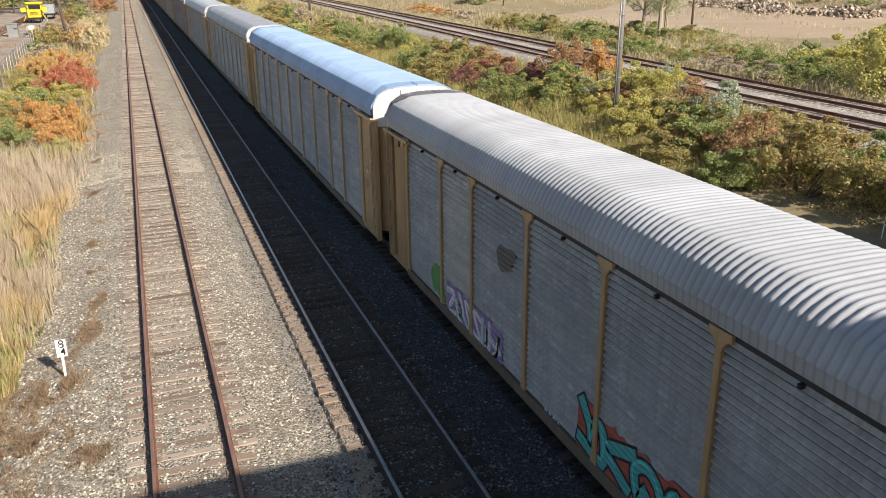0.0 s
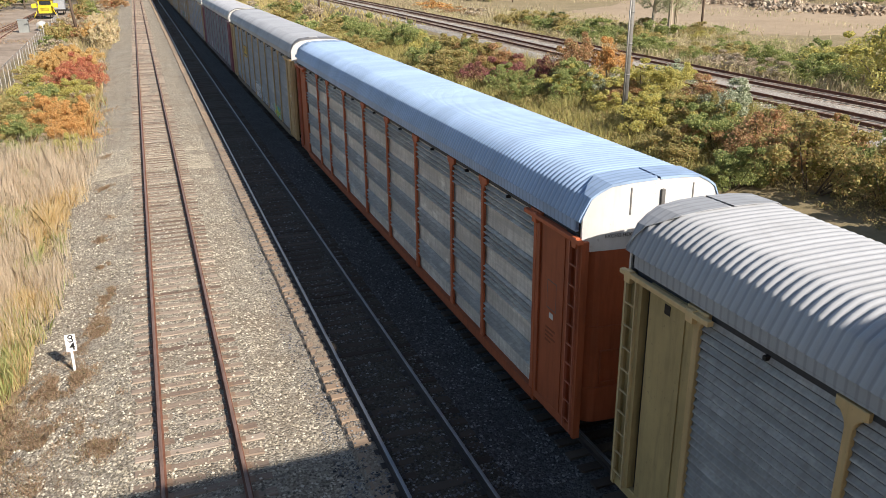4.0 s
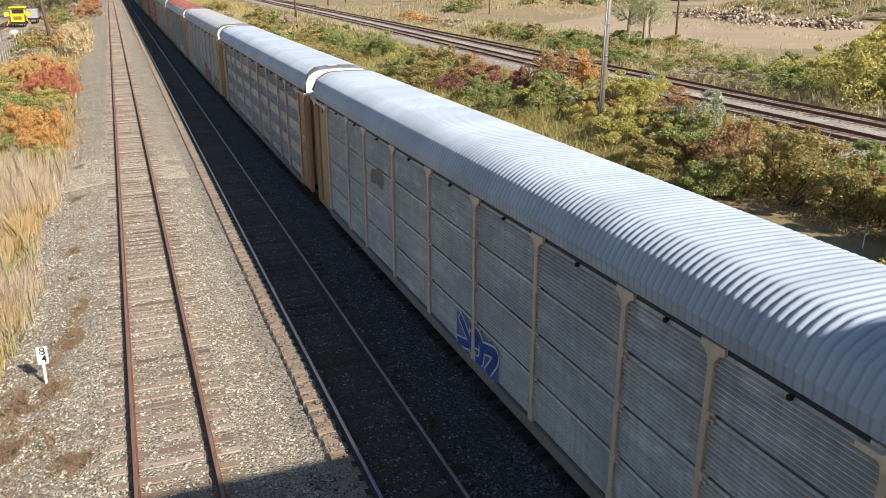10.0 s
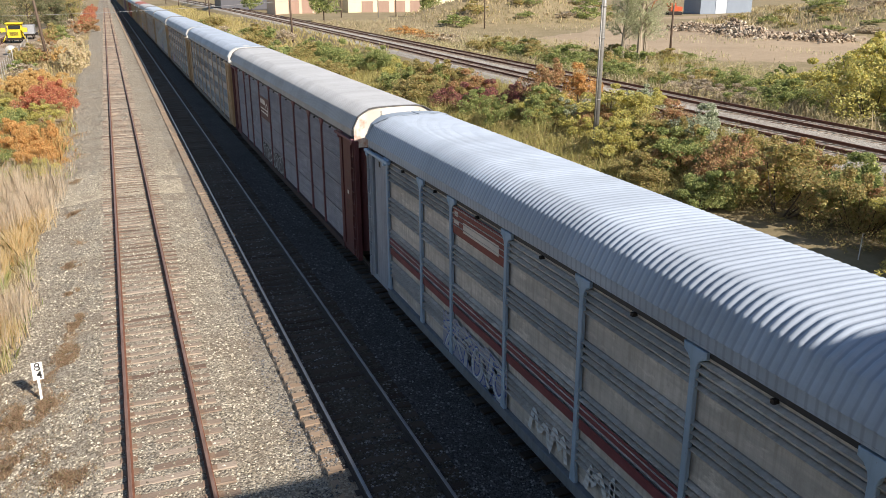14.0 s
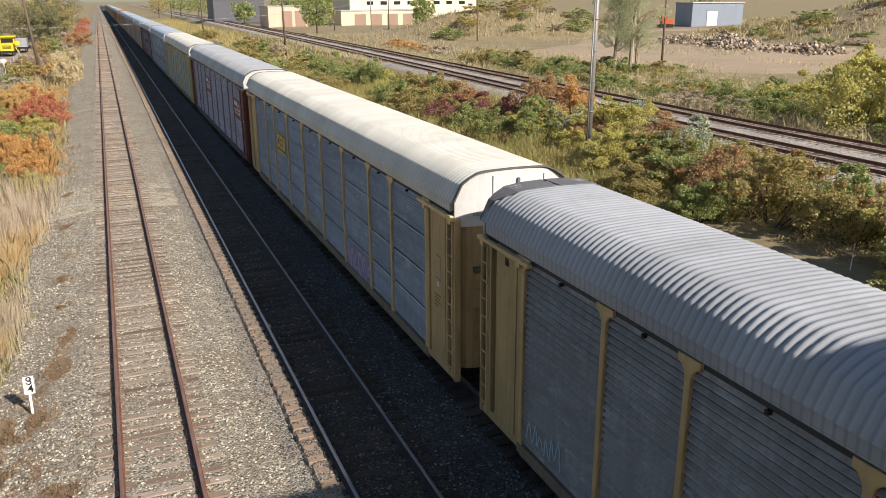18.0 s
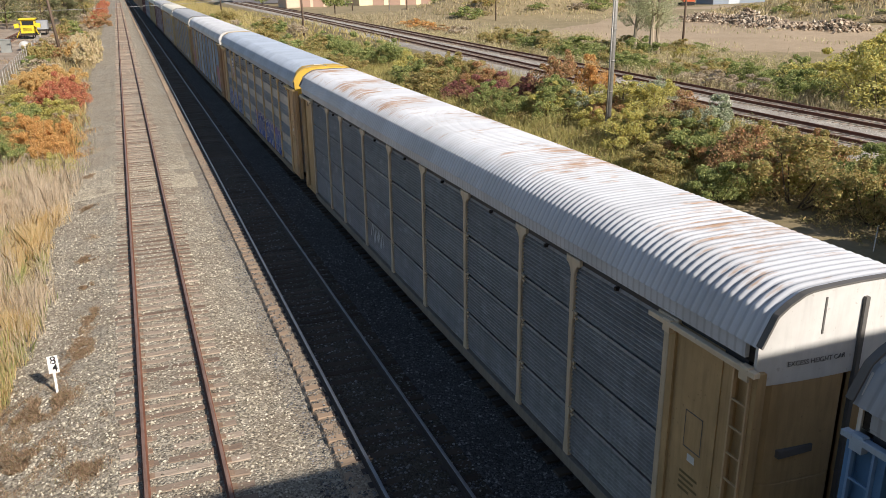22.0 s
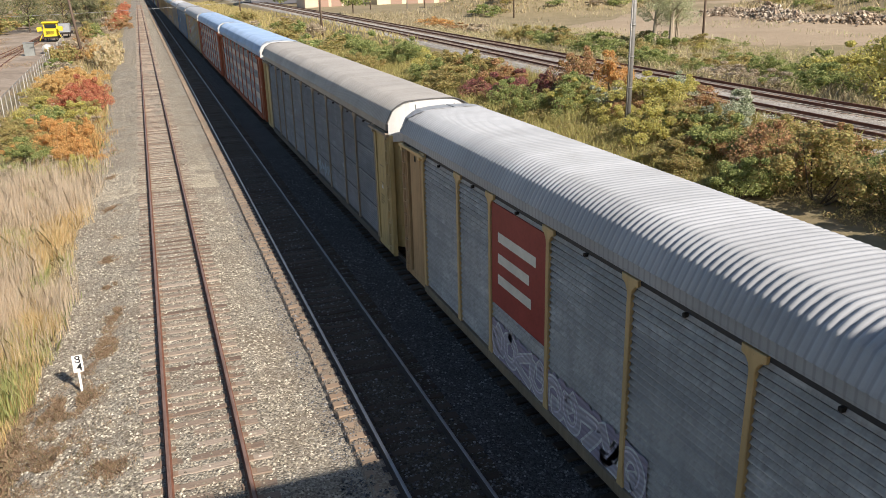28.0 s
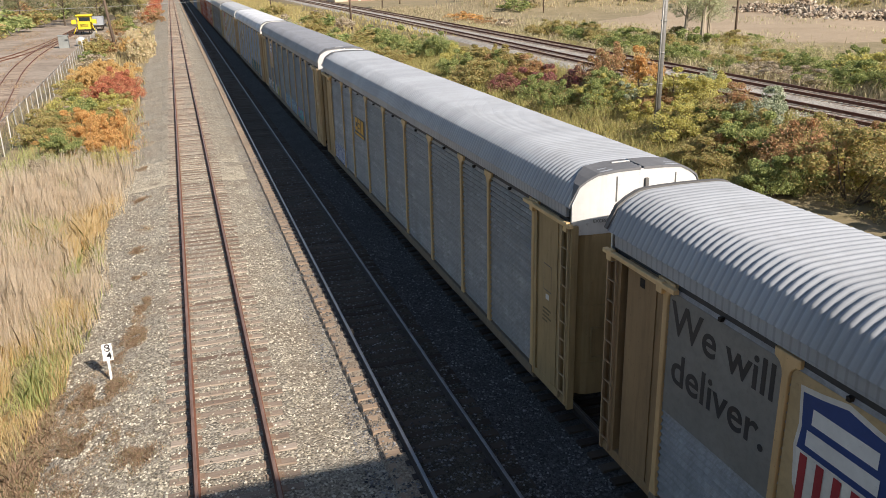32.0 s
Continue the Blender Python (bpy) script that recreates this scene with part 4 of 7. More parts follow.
def auto_carrier(n, spec):
    """One covered auto carrier. spec: colours and marks of this car."""
    far = n < 0
    roof_m, side_m = spec["roof"], panel_steel(shade(spec["side"], 1.66), spec.get("grime", 0.7))
    post_m = paint(warm(spec["post"]), 0.6, 0.35)
    door_m = paint(shade(warm(spec.get("door", spec["post"])), 0.85), 0.6, 0.5)
    cap_m = spec.get("cap", M_WHITE)
    car = thing("autorack_car", None, None, label=spec["label"], category="freight car", group="cars of the freight train")
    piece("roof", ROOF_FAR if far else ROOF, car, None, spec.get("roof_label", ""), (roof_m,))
    for sy in (1, -1):
        if spec.get("ends", spec["style"] != "seam"):
            for sx in (1, -1):
                piece("roof_hood", HOOD[sx, sy], car, None, "", (spec.get("hood", roof_m),))
            if not far and sy < 0 and "hood" in spec:
                piece("hood_strip", HOOD_LIT_EDGE, car)
        elif not far:
            piece("roof_lip", LIPS[1, sy], car)
        if not far and spec["style"] == "seam":
            piece("door_slit", SLIT[1, sy], car)
        piece("end_cap", CAP[1, sy], car, None, "white roof fascia", (cap_m,))
        if not far and sy < 0:
            for part_name, me in SEAMS:
                piece(part_name, me, car)
        piece("coupler", COUPLERS[1, sy], car)
        for sx in (1, -1):
            if far:
                piece("end_plate", PLATE[sx, sy], car, None, "", (door_m,))
            else:
                for part_name, meshes in END_PARTS:
                    piece(part_name, meshes[sx, sy], car, None, "", (door_m,))
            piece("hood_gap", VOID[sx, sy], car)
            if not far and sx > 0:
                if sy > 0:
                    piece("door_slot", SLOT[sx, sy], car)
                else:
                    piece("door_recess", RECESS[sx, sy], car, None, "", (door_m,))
                piece("placard_frame", PLACARD[sx, sy], car, None, "", (door_m,))
            piece("end_door", DOOR[sx, sy], car, None, "", (paint(spec["doors"], 0.6, 0.5) if "doors" in spec else door_m,))
            if not far:
                piece("ladder", LADDER[sx, sy], car, None, "", (paint(muted(warm(spec.get("door", spec["post"])), 1.12, 0.2), 0.55, 0.25),))
            piece("roof_rail", BRACKET[sx, sy], car, None, "", (paint(shade(warm(spec["post"]), 1.2), 0.6, 0.3),))
        truck = piece("truck", TRUCK, car, pose(0, sy * 10.1, 0))
        for ax in (-0.87, 0.87):
            piece("axle", AXLE, truck, pose(0, ax, 0.455))
            for s in (1, -1):
                piece("wheel", WHEEL, truck, pose(s * 0.76, ax, 0.455, 0, 0, 0 if s > 0 else 180))
    piece("underframe", FLOOR, car)
    for sx in (1, -1):
        piece("side_sill", SILL[-sx], car, None, "", (paint(shade(warm(spec["post"]), 0.75) if spec["post"] == ORANGE else muted(warm(spec["post"]), 0.42, 0.45), 0.7, 0.5),))
        piece("roof_fascia", FASCIA[-sx], car, None, "", (roof_m,))
        # near-black colour paints the shadow gap between fascia and side panels
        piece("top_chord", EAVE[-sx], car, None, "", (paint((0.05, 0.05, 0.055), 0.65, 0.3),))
        for i, (a, b) in enumerate(zip(POSTS, POSTS[1:])):
            me = PANELS[round(a - b, 2), spec["style"]][sx, 1]
            piece("side_panel", me, car, pose(0, (a + b) / 2, 0), "", (side_m if i not in spec.get("odd", {}) else panel_steel(shade(spec["odd"][i], 1.45), 0.35),))
        for y in POSTS:
            piece("post", POST[sx, 1], car, pose(0, y, 0), "", (post_m,))
        if not far and sx > 0:
            for i, (a, b) in enumerate(zip(POSTS, POSTS[1:])):
                piece("roof_clip", EAVE_TAB[-1], car, pose(0, (a + b) / 2, 0))
            if spec["style"] == "seam":
                for i, y in enumerate(POSTS[1:-1]):
                    for k in (1, 2, 3):
                        piece("latch", LATCH, car, pose(0, y - 0.09, 0.66 + 0.965 * k), "", (spec.get("latch", post_m),))
    if not far:
        words = text_mesh("EXCESS HEIGHT CAR", 0.095, M_SEAM)
        for v in words.vertices:
            v.co.z += bow(v.co.x - 0.55)
        piece("lettering", words, car, Matrix(((1, 0, 0, -0.55), (0, 0, -1, -HALF - 0.014), (0, 1, 0, 4.58), (0, 0, 0, 1))), "small dark capitals")
        lines = [box_ring(-0.22, -0.22 + w, -0.09 * k, -0.09 * k + 0.045) for k, w in enumerate((0.40, 0.33, 0.42, 0.25))]
        piece("marking", flat("marking", lines, 0.0, (paint(shade(spec.get("door", spec["post"]), 0.45), 0.6, 0.2),)), car, on_side(-12.74, 2.3, -1.408))
        frame_ring = [box_ring(-0.19, 0.19, a, b) for a, b in ((0.28, 0.30), (-0.30, -0.28))] + [box_ring(a, b, -0.30, 0.30) for a, b in ((-0.19, -0.175), (0.175, 0.19))]
        piece("stencil_frame", flat("stencil_frame", frame_ring, 0.0, (M_SEAM,)), car, on_side(-12.74, 3.05, -1.408))
        piece("sticker", boxes_mesh("sticker", [(-0.08, 0.08, -0.06, 0.06, 0, 0.003)], (paint((0.6, 0.6, 0.58), 0.5, 0.1),)), car, on_side(-12.74, 2.62, -1.408), "small pale sticker")
        # dark plate painted in for the shade of a square hole
        piece("vent", boxes_mesh("vent", [(-0.07, 0.07, -0.08, 0.08, -0.01, 0.004)], (M_DARK,)), car, on_side(12.72, 4.28, -1.408), "small dark opening")
    for mark in spec.get("marks", ()):
        mark(car)
    return car


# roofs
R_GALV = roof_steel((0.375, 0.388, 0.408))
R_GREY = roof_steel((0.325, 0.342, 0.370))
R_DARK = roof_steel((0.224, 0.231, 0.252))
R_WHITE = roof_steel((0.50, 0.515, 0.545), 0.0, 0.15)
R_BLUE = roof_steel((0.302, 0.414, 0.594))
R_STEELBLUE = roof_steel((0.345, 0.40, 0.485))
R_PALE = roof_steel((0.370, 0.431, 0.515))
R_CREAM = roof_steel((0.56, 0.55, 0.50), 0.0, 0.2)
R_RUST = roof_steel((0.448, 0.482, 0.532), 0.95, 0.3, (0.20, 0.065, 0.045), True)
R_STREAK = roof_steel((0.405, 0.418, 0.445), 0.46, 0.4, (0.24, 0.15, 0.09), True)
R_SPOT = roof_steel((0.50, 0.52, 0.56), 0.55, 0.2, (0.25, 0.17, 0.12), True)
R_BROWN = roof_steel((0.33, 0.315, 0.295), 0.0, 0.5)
GREY, DGREY, BGREY = (0.29, 0.288, 0.285), (0.205, 0.203, 0.207), (0.29, 0.313, 0.35)
SCREEN, MAUVE, LAV = (0.40, 0.375, 0.35), (0.29, 0.265, 0.275), (0.36, 0.34, 0.375)
CREAMY = (0.45, 0.425, 0.39)
GOLD = (0.55, 0.36, 0.03)


def logo_bar(i, z, h, plate_col, col, label):
    """A logo as plain shapes: a block of bars, with a rule under it."""
    def put(car):
        y, w = bay(i)
        if plate_col is None:
            base, dark = [], []
            for k, x in enumerate((-0.62, -0.05, 0.52)):
                for out, q in ((dark, 0.05), (base, 0.0)):
                    out.append([(x - 0.22 - q, -h / 2 - q), (x + 0.24 + q, -h / 2 - q), (x + 0.30 + q, h / 2 + q), (x - 0.16 - q, h / 2 + q)])
            for out, q in ((dark, 0.035), (base, 0.0)):
                out.append(box_ring(-0.92 - q, 0.86 + q, -h * 0.82 - q, -h * 0.66 + q))
            me = flat("logo", dark + base, 0.0, (paint(col, 0.5, 0.25), M_SEAM), [1] * 4 + [0] * 4)
            notch = [(-0.66, -0.16 * h), (-0.38, -0.16 * h), (-0.36, 0.16 * h), (-0.64, 0.16 * h)], [(-0.16, 0.12 * h), (0.18, 0.12 * h), (0.19, 0.22 * h), (-0.15, 0.22 * h)], [(-0.20, -0.24 * h), (0.14, -0.24 * h), (0.15, -0.14 * h), (-0.19, -0.14 * h)]
            p = piece("logo", me, car, on_side(y + 0.03, z, -1.40), label)
            piece("notch", flat("notch", notch, 0.02, (M_SEAM,)), p)
        else:
            p = plate(car, i, z - h / 2, z + h / 2, plate_col, label)
            rows = [(-0.44 * w, 0.05 * w, -0.34 * h, -0.12 * h), (-0.44 * w, 0.30 * w, -0.58 * h, -0.51 * h), (-0.44 * w, 0.30 * w, -0.74 * h, -0.67 * h)]
            bars(p, rows, col)
            piece("ring", flat("ring", [ring_mark(0.22 * w, -0.5 * h, 0.24 * h, 0.1 * h, -120, 170)], 0.0125, (paint(col, 0.55, 0.15),)), p)
    return put


def plain_plate(i, z0, z1, col, label, rows=(), bar_col=(0.7, 0.68, 0.62)):
    def put(car):
        p = plate(car, i, z0, z1, col, label)
        if rows:
            bars(p, rows, bar_col)
    return put


def cn_plate(car):
    p = plate(car, 2, 2.58, 3.52, (0.47, 0.42, 0.33), "cream plate with a dark block logo")
    ink = (paint((0.05, 0.045, 0.04), 0.5, 0.2),)
    piece("logo", ribbons("logo", [([(-0.2, -0.16), (-0.95, -0.16), (-0.95, -0.74), (-0.25, -0.74)], 0.12, 0.0085, 0), ([(0.05, -0.80), (0.05, -0.16), (0.62, -0.78), (0.62, -0.14)], 0.12, 0.0085, 0)], ink), p)


def gt_plate(car):
    p = plate(car, 2, 2.25, 3.5, (0.13, 0.27, 0.46), "blue plate with a pale block logo")
    rings = [box_ring(-0.85, -0.2, -0.95, -0.35), box_ring(-0.02, 0.85, -0.52, -0.35), box_ring(0.28, 0.52, -0.95, -0.52)]
    piece("logo", flat("logo", rings, 0.0085, (paint((0.62, 0.64, 0.66), 0.5, 0.2),)), p)


def up_plate(i, z0, z1, top, w, h):
    def put(car):
        p = plate(car, i, z0, z1, (0.46, 0.34, 0.19), "buff plate with a striped shield")
        shield(p, 0.0, top - z1, w, h)
    return put


def deliver(car):
    y, w = bay(0)
    p = plate(car, 0, 2.35, 4.45, (0.21, 0.205, 0.195), "grey plate with large dark words")
    for k, line in enumerate(("We will", "deliver.")):
        piece("lettering", text_mesh(line, 0.76, paint((0.035, 0.035, 0.04), 0.5, 0.2), 0.009), p, pose(0, -0.42 - 0.82 * k, 0.0085), "large dark words")


def slogan(car):
    for k, word in ((2, "BUILDING"), (3, "AMERICA")):
        piece("lettering", text_mesh(word, 0.46, paint((0.10, 0.09, 0.09), 0.5, 0.3), 0.012), car, on_side(bay(k)[0] + (-0.1 if k == 2 else 0.25), 3.9, -1.407), "row of dark capitals")


def roof_marks(car):
    V, F = [], []
    for i in range(18):
        y, b = -12.2 + 1.368 * i, len(V)
        V += [(x, y + d, z) for x, z in ((-0.88, 5.545), (-0.5, 5.585), (0.0, 5.594), (0.6, 5.584)) for d in (0, 0.07)]
        F += [(b + 2 * k, b + 2 * k + 2, b + 2 * k + 3, b + 2 * k + 1) for k in range(3)]
    piece("roof_mark", mesh_from("roof_mark", V, F, (paint((0.66, 0.68, 0.72), 0.5, 0.2),)), car, None, "short white bars painted on the roof")


def tape(x0, z0, x1, z1, col, label):
    def put(car):
        me = flat("tape", [stroke([(x0, z0), ((x0 + x1) / 2, (z0 + z1) / 2 - 0.02), (x1, z1)], 0.045)], 0.0, (paint(col, 0.5, 0.1),))
        piece("tape", me, car, Matrix(((1, 0, 0, 0), (0, 0, -1, -HALF - 0.03), (0, 1, 0, 0), (0, 0, 0, 1))), label)
    return put


def stripe(car):
    for i in range(9):
        y, w = bay(i)
        me = flat("stripe", [box_ring(-w / 2, w / 2, -0.24, -0.04), box_ring(-w / 2, w / 2, 0.04, 0.26)], 0.0, (paint((0.17, 0.05, 0.06), 0.55, 0.4),))
        piece("stripe", me, car, on_side(y, 2.02, -1.4002), "maroon band")


def G(*a):
    return lambda car: graffiti(car, *a)


def P(*a):
    return lambda car: dabs(car, *a)


def S(*a):
    return lambda car: scrawl(car, *a)


WHT, BLK, TEAL, NAVY, LILAC = (0.62, 0.64, 0.66), (0.03, 0.03, 0.035), (0.10, 0.42, 0.42), (0.04, 0.08, 0.32), (0.32, 0.22, 0.45)
LIME, REDG, PALEB, PURP, GRN = (0.40, 0.55, 0.08), (0.45, 0.10, 0.07), (0.40, 0.52, 0.62), (0.20, 0.07, 0.25), (0.12, 0.33, 0.10)
RUSTCAP = roof_steel((0.66, 0.62, 0.56), 0.5, 0.2, (0.28, 0.12, 0.06))
YCAP = paint((0.58, 0.38, 0.06), 0.5, 0.2)


def spec(label, roof, side, style, post, marks=(), **more):
    return dict(label=label, roof=roof, side=side, style=style, post=post, marks=marks, **more)


TRAIN = [
    spec("grey ribbed autorack car with ochre posts", R_BLUE, GREY, "rib", TAN, (S(-5, 1.1, 4, 0.9, PALEB, 6, 1, "pale sprayed tag"),)),
    spec("grey autorack car with ochre posts and bright graffiti", R_GALV, GREY, "rib", (0.33, 0.235, 0.085), (
        P(9.6, 1.15, 1.1, 1.0, GRN, 11, "green sprayed patch"), G(7.2, 0.98, 3.3, 0.95, WHT, LILAC, LILAC, 6, 12, "lilac and white graffiti"),
        G(-0.6, 1.12, 5.2, 1.15, TEAL, BLK, REDG, 6, 13, "teal bubble graffiti with red glow"), S(3.1, 0.62, 0.7, 0.35, WHT, 2, 14, "small white tag"),
        P(5.4, 3.25, 1.0, 0.65, (0.12, 0.11, 0.11), 15, "dark smudge")), hood=M_HOOD, odd={1: (0.40, 0.385, 0.35), 6: (0.46, 0.45, 0.43)}),
    spec("blue-grey autorack car with a clean white roof", R_WHITE, BGREY, "seam", (0.40, 0.34, 0.25), (cn_plate, S(10.6, 1.15, 2.4, 0.95, PALEB, 5, 21, "pale blue tag"), S(5.8, 1.1, 0.9, 0.9, (0.13, 0.15, 0.20), 2, 23, "faint dark tag", 0.05), S(3.2, 1.15, 2.4, 1.1, (0.13, 0.15, 0.20), 5, 22, "faint dark tag", 0.05)), door=(0.36, 0.28, 0.17)),
    spec("dark autorack car with faded maroon posts", R_STREAK, DGREY, "seam", (0.30, 0.21, 0.23), (P(5.6, 1.0, 0.9, 0.9, (0.46, 0.46, 0.48), 31, "white smear"), P(4.9, 0.85, 0.7, 0.35, (0.42, 0.42, 0.44), 33, "white smear"), S(-2.6, 1.1, 2.0, 0.95, (0.34, 0.28, 0.42), 5, 32, "faint lilac tag")), door=PINK, grime=0.7),
    spec("grey autorack car with ochre posts and a gold logo", R_GREY, (0.225, 0.222, 0.22), "rib", (0.36, 0.27, 0.11), (logo_bar(2, 3.18, 0.55, None, GOLD, "gold block logo"), G(0.0, 1.1, 3.4, 1.1, WHT, BLK, PALEB, 5, 41, "white and pale blue graffiti"),
         S(-4.2, 1.0, 3.0, 0.8, WHT, 3, 42, "white tag"), G(-7.6, 0.95, 2.0, 0.7, LIME, PALEB, TEAL, 3, 43, "green and blue graffiti"), S(10.6, 1.3, 1.7, 1.0, PALEB, 4, 44, "faint pale tag", 0.04), S(8.6, 1.2, 1.0, 0.9, PALEB, 2, 45, "faint pale tag", 0.04)), hood=M_HOOD, grime=0.65),
    spec("cream louvred autorack car with orange-red posts", R_BLUE, CREAMY, "louvre", ORANGE),
    spec("grey autorack car with yellow posts and sprayed lower side", R_GALV, GREY, "rib", (0.45, 0.34, 0.07), (S(9, 1.1, 3.6, 0.9, PALEB, 6, 61, "pale tag"), S(0.9, 1.1, 3.0, 0.9, (0.42, 0.40, 0.50), 8, 62, "faded pale tag"), S(-1.8, 1.2, 3.6, 1.0, WHT, 9, 63, "white tag"),
         G(-4.5, 1.1, 2.8, 1.0, (0.27, 0.22, 0.36), WHT, (0.30, 0.28, 0.36), 5, 65, "faded lilac graffiti"), S(-6.8, 1.15, 2.8, 0.95, WHT, 6, 66, "white outlined tag"), G(-9.2, 1.05, 2.6, 1.05, (0.10, 0.24, 0.28), WHT, (0.16, 0.22, 0.25), 4, 64, "dull teal graffiti")), door=(0.40, 0.32, 0.14), hood=R_GALV),
    spec("grey autorack car with a roof red with rust", R_RUST, (0.215, 0.225, 0.25), "fine", TAN, (plain_plate(2, 2.6, 3.9, (0.20, 0.10, 0.10), "dark red plate with pale bars", [(-0.9, 0.9, -0.35, -0.2), (-0.9, 0.6, -0.65, -0.5), (-0.9, 0.9, -0.95, -0.8)]),
         S(3.2, 0.95, 1.6, 0.7, BLK, 4, 71, "dark tag"), P(-5.8, 0.95, 2.0, 0.7, WHT, 72, "white paint patch"), P(-8.4, 1.1, 0.9, 0.85, WHT, 73, "white paint patch"), S(-9.8, 0.8, 2.6, 0.5, (0.5, 0.5, 0.5), 5, 74, "pale smears"), tape(-1.25, 5.05, -0.85, 4.7, (0.03, 0.35, 0.12), "strip of green tape")),
         cap=RUSTCAP, door=(0.37, 0.30, 0.15), roof_label="corrugated roof covered with red rust"),
    spec("grey autorack car with yellow posts and many graffiti", R_GALV, GREY, "rib", (0.47, 0.34, 0.08), (G(6.0, 1.2, 5.0, 1.3, PALEB, NAVY, WHT, 5, 81, "pale blue lettered graffiti"), G(0.1, 0.95, 2.9, 0.85, (0.28, 0.42, 0.38), TEAL, PALEB, 5, 82, "green graffiti"),
         G(-2.95, 1.2, 1.9, 1.3, REDG, WHT, (0.17, 0.05, 0.08), 3, 83, "dark red graffiti with white strokes"), G(-5.5, 1.05, 3.1, 1.0, LILAC, PURP, (0.22, 0.14, 0.34), 5, 84, "lilac graffiti"), G(-9.9, 0.98, 3.3, 0.95, (0.38, 0.50, 0.44), BLK, (0.04, 0.10, 0.09), 6, 85, "black and pale green graffiti"),
         tape(-1.25, 4.95, -0.95, 4.6, (0.03, 0.35, 0.12), "strip of green tape")), door=(0.40, 0.31, 0.13), hood=M_HOOD),
    spec("cream louvred autorack car with ochre posts", R_PALE, SCREEN, "louvre", (0.40, 0.33, 0.23), (tape(-1.0, 5.15, -0.75, 4.6, (0.02, 0.17, 0.45), "strip of blue tape"), S(8.5, 1.1, 2.4, 0.7, NAVY, 4, 91, "faint dark tag")), door=(0.34, 0.225, 0.085), hood=M_HOOD),
    spec("cream autorack car with cream posts", R_PALE, (0.42, 0.41, 0.385), "seam", CREAM, (G(-1.6, 1.05, 2.2, 0.95, NAVY, WHT, (0.10, 0.16, 0.34), 3, 101, "blue and white graffiti"), P(5.9, 3.3, 1.4, 0.7, (0.16, 0.15, 0.15), 102, "dark smudge")), door=(0.37, 0.27, 0.14)),
    spec("cream louvred autorack car with a bluish roof", R_STEELBLUE, SCREEN, "louvre", (0.40, 0.33, 0.24), (G(10.5, 1.1, 2.9, 1.0, BLK, WHT, (0.20, 0.19, 0.18), 5, 111, "black graffiti"), G(7.2, 1.05, 2.6, 1.1, WHT, NAVY, LILAC, 5, 112, "white and violet graffiti"), S(5.9, 3.3, 1.6, 0.5, BLK, 4, 113, "small dark lettering shapes"), G(-6.4, 1.0, 3.2, 0.8, (0.32, 0.42, 0.38), WHT, (0.26, 0.30, 0.28), 6, 114, "pale teal graffiti")), door=(0.35, 0.25, 0.11)),
    spec("cream louvred autorack car with a faded dark emblem", R_STEELBLUE, SCREEN, "louvre", (0.39, 0.325, 0.23), (lambda car: piece("emblem", flat("emblem", [blob(0.4, -0.1, 0.42, 0.36, random.Random(5), 18, 0.35), stroke([(-0.9, 0.35), (-0.2, 0.1), (0.2, 0.1)], 0.16), stroke([(-0.8, 0.1), (-0.3, -0.1), (0.3, -0.15)], 0.12)], 0.0, (paint((0.06, 0.055, 0.05), 0.6, 0.3),)), car, on_side(5.9, 3.3), "faded dark emblem"),
         S(10.5, 1.1, 2.6, 0.8, (0.36, 0.38, 0.44), 5, 121, "faded tag")), hood=R_PALE, door=(0.38, 0.27, 0.14)),
    spec("mauve-grey autorack car with maroon posts", R_GALV, MAUVE, "seam", (0.155, 0.06, 0.065), (logo_bar(3, 3.32, 1.1, (0.10, 0.04, 0.042), (0.62, 0.60, 0.58), "maroon plate with pale bars and a ring"), G(1.6, 1.02, 5.7, 0.95, (0.10, 0.10, 0.11), WHT, BLK, 8, 131, "black and white graffiti")), door=MAROON, cap=RUSTCAP),
    spec("cream louvred autorack car with pale blue posts", R_STEELBLUE, SCREEN, "louvre", SKYB, (stripe, plain_plate(2, 3.78, 4.44, (0.20, 0.05, 0.045), "dark red plate with pale bars", [(-1.25, -1.05, -0.22, -0.10), (-1.3, -1.0, -0.40, -0.30), (-0.75, 1.1, -0.50, -0.26)], (0.58, 0.52, 0.48)),
         G(6.0, 1.05, 3.4, 1.15, (0.40, 0.44, 0.50), NAVY, (0.30, 0.32, 0.40), 6, 141, "pale blue and white graffiti"), S(2.4, 1.1, 1.4, 0.9, WHT, 2, 142, "large white tag", 0.16), S(0.4, 1.15, 1.4, 0.9, WHT, 2, 146, "large white tag", 0.18), G(-4.5, 1.1, 6.0, 1.15, PALEB, NAVY, (0.16, 0.24, 0.34), 9, 143, "pale blue and navy graffiti"), G(-8.6, 1.1, 2.2, 1.1, LIME, REDG, (0.10, 0.30, 0.26), 3, 144, "lime and red graffiti"),
         G(-10.9, 1.1, 2.2, 1.15, TEAL, NAVY, PALEB, 4, 145, "turquoise graffiti"), tape(-1.2, 4.62, -0.3, 4.62, (0.5, 0.03, 0.05), "strip of red tape")), door=(0.33, 0.37, 0.44), hood=R_PALE),
    spec("pale autorack car with a cream roof", R_CREAM, (0.40, 0.385, 0.32), "seam", (0.36, 0.30, 0.10), (S(12.7, 3.2, 0.8, 0.8, BLK, 5, 151, "dark tag on the end panel"),), door=(0.38, 0.33, 0.14)),
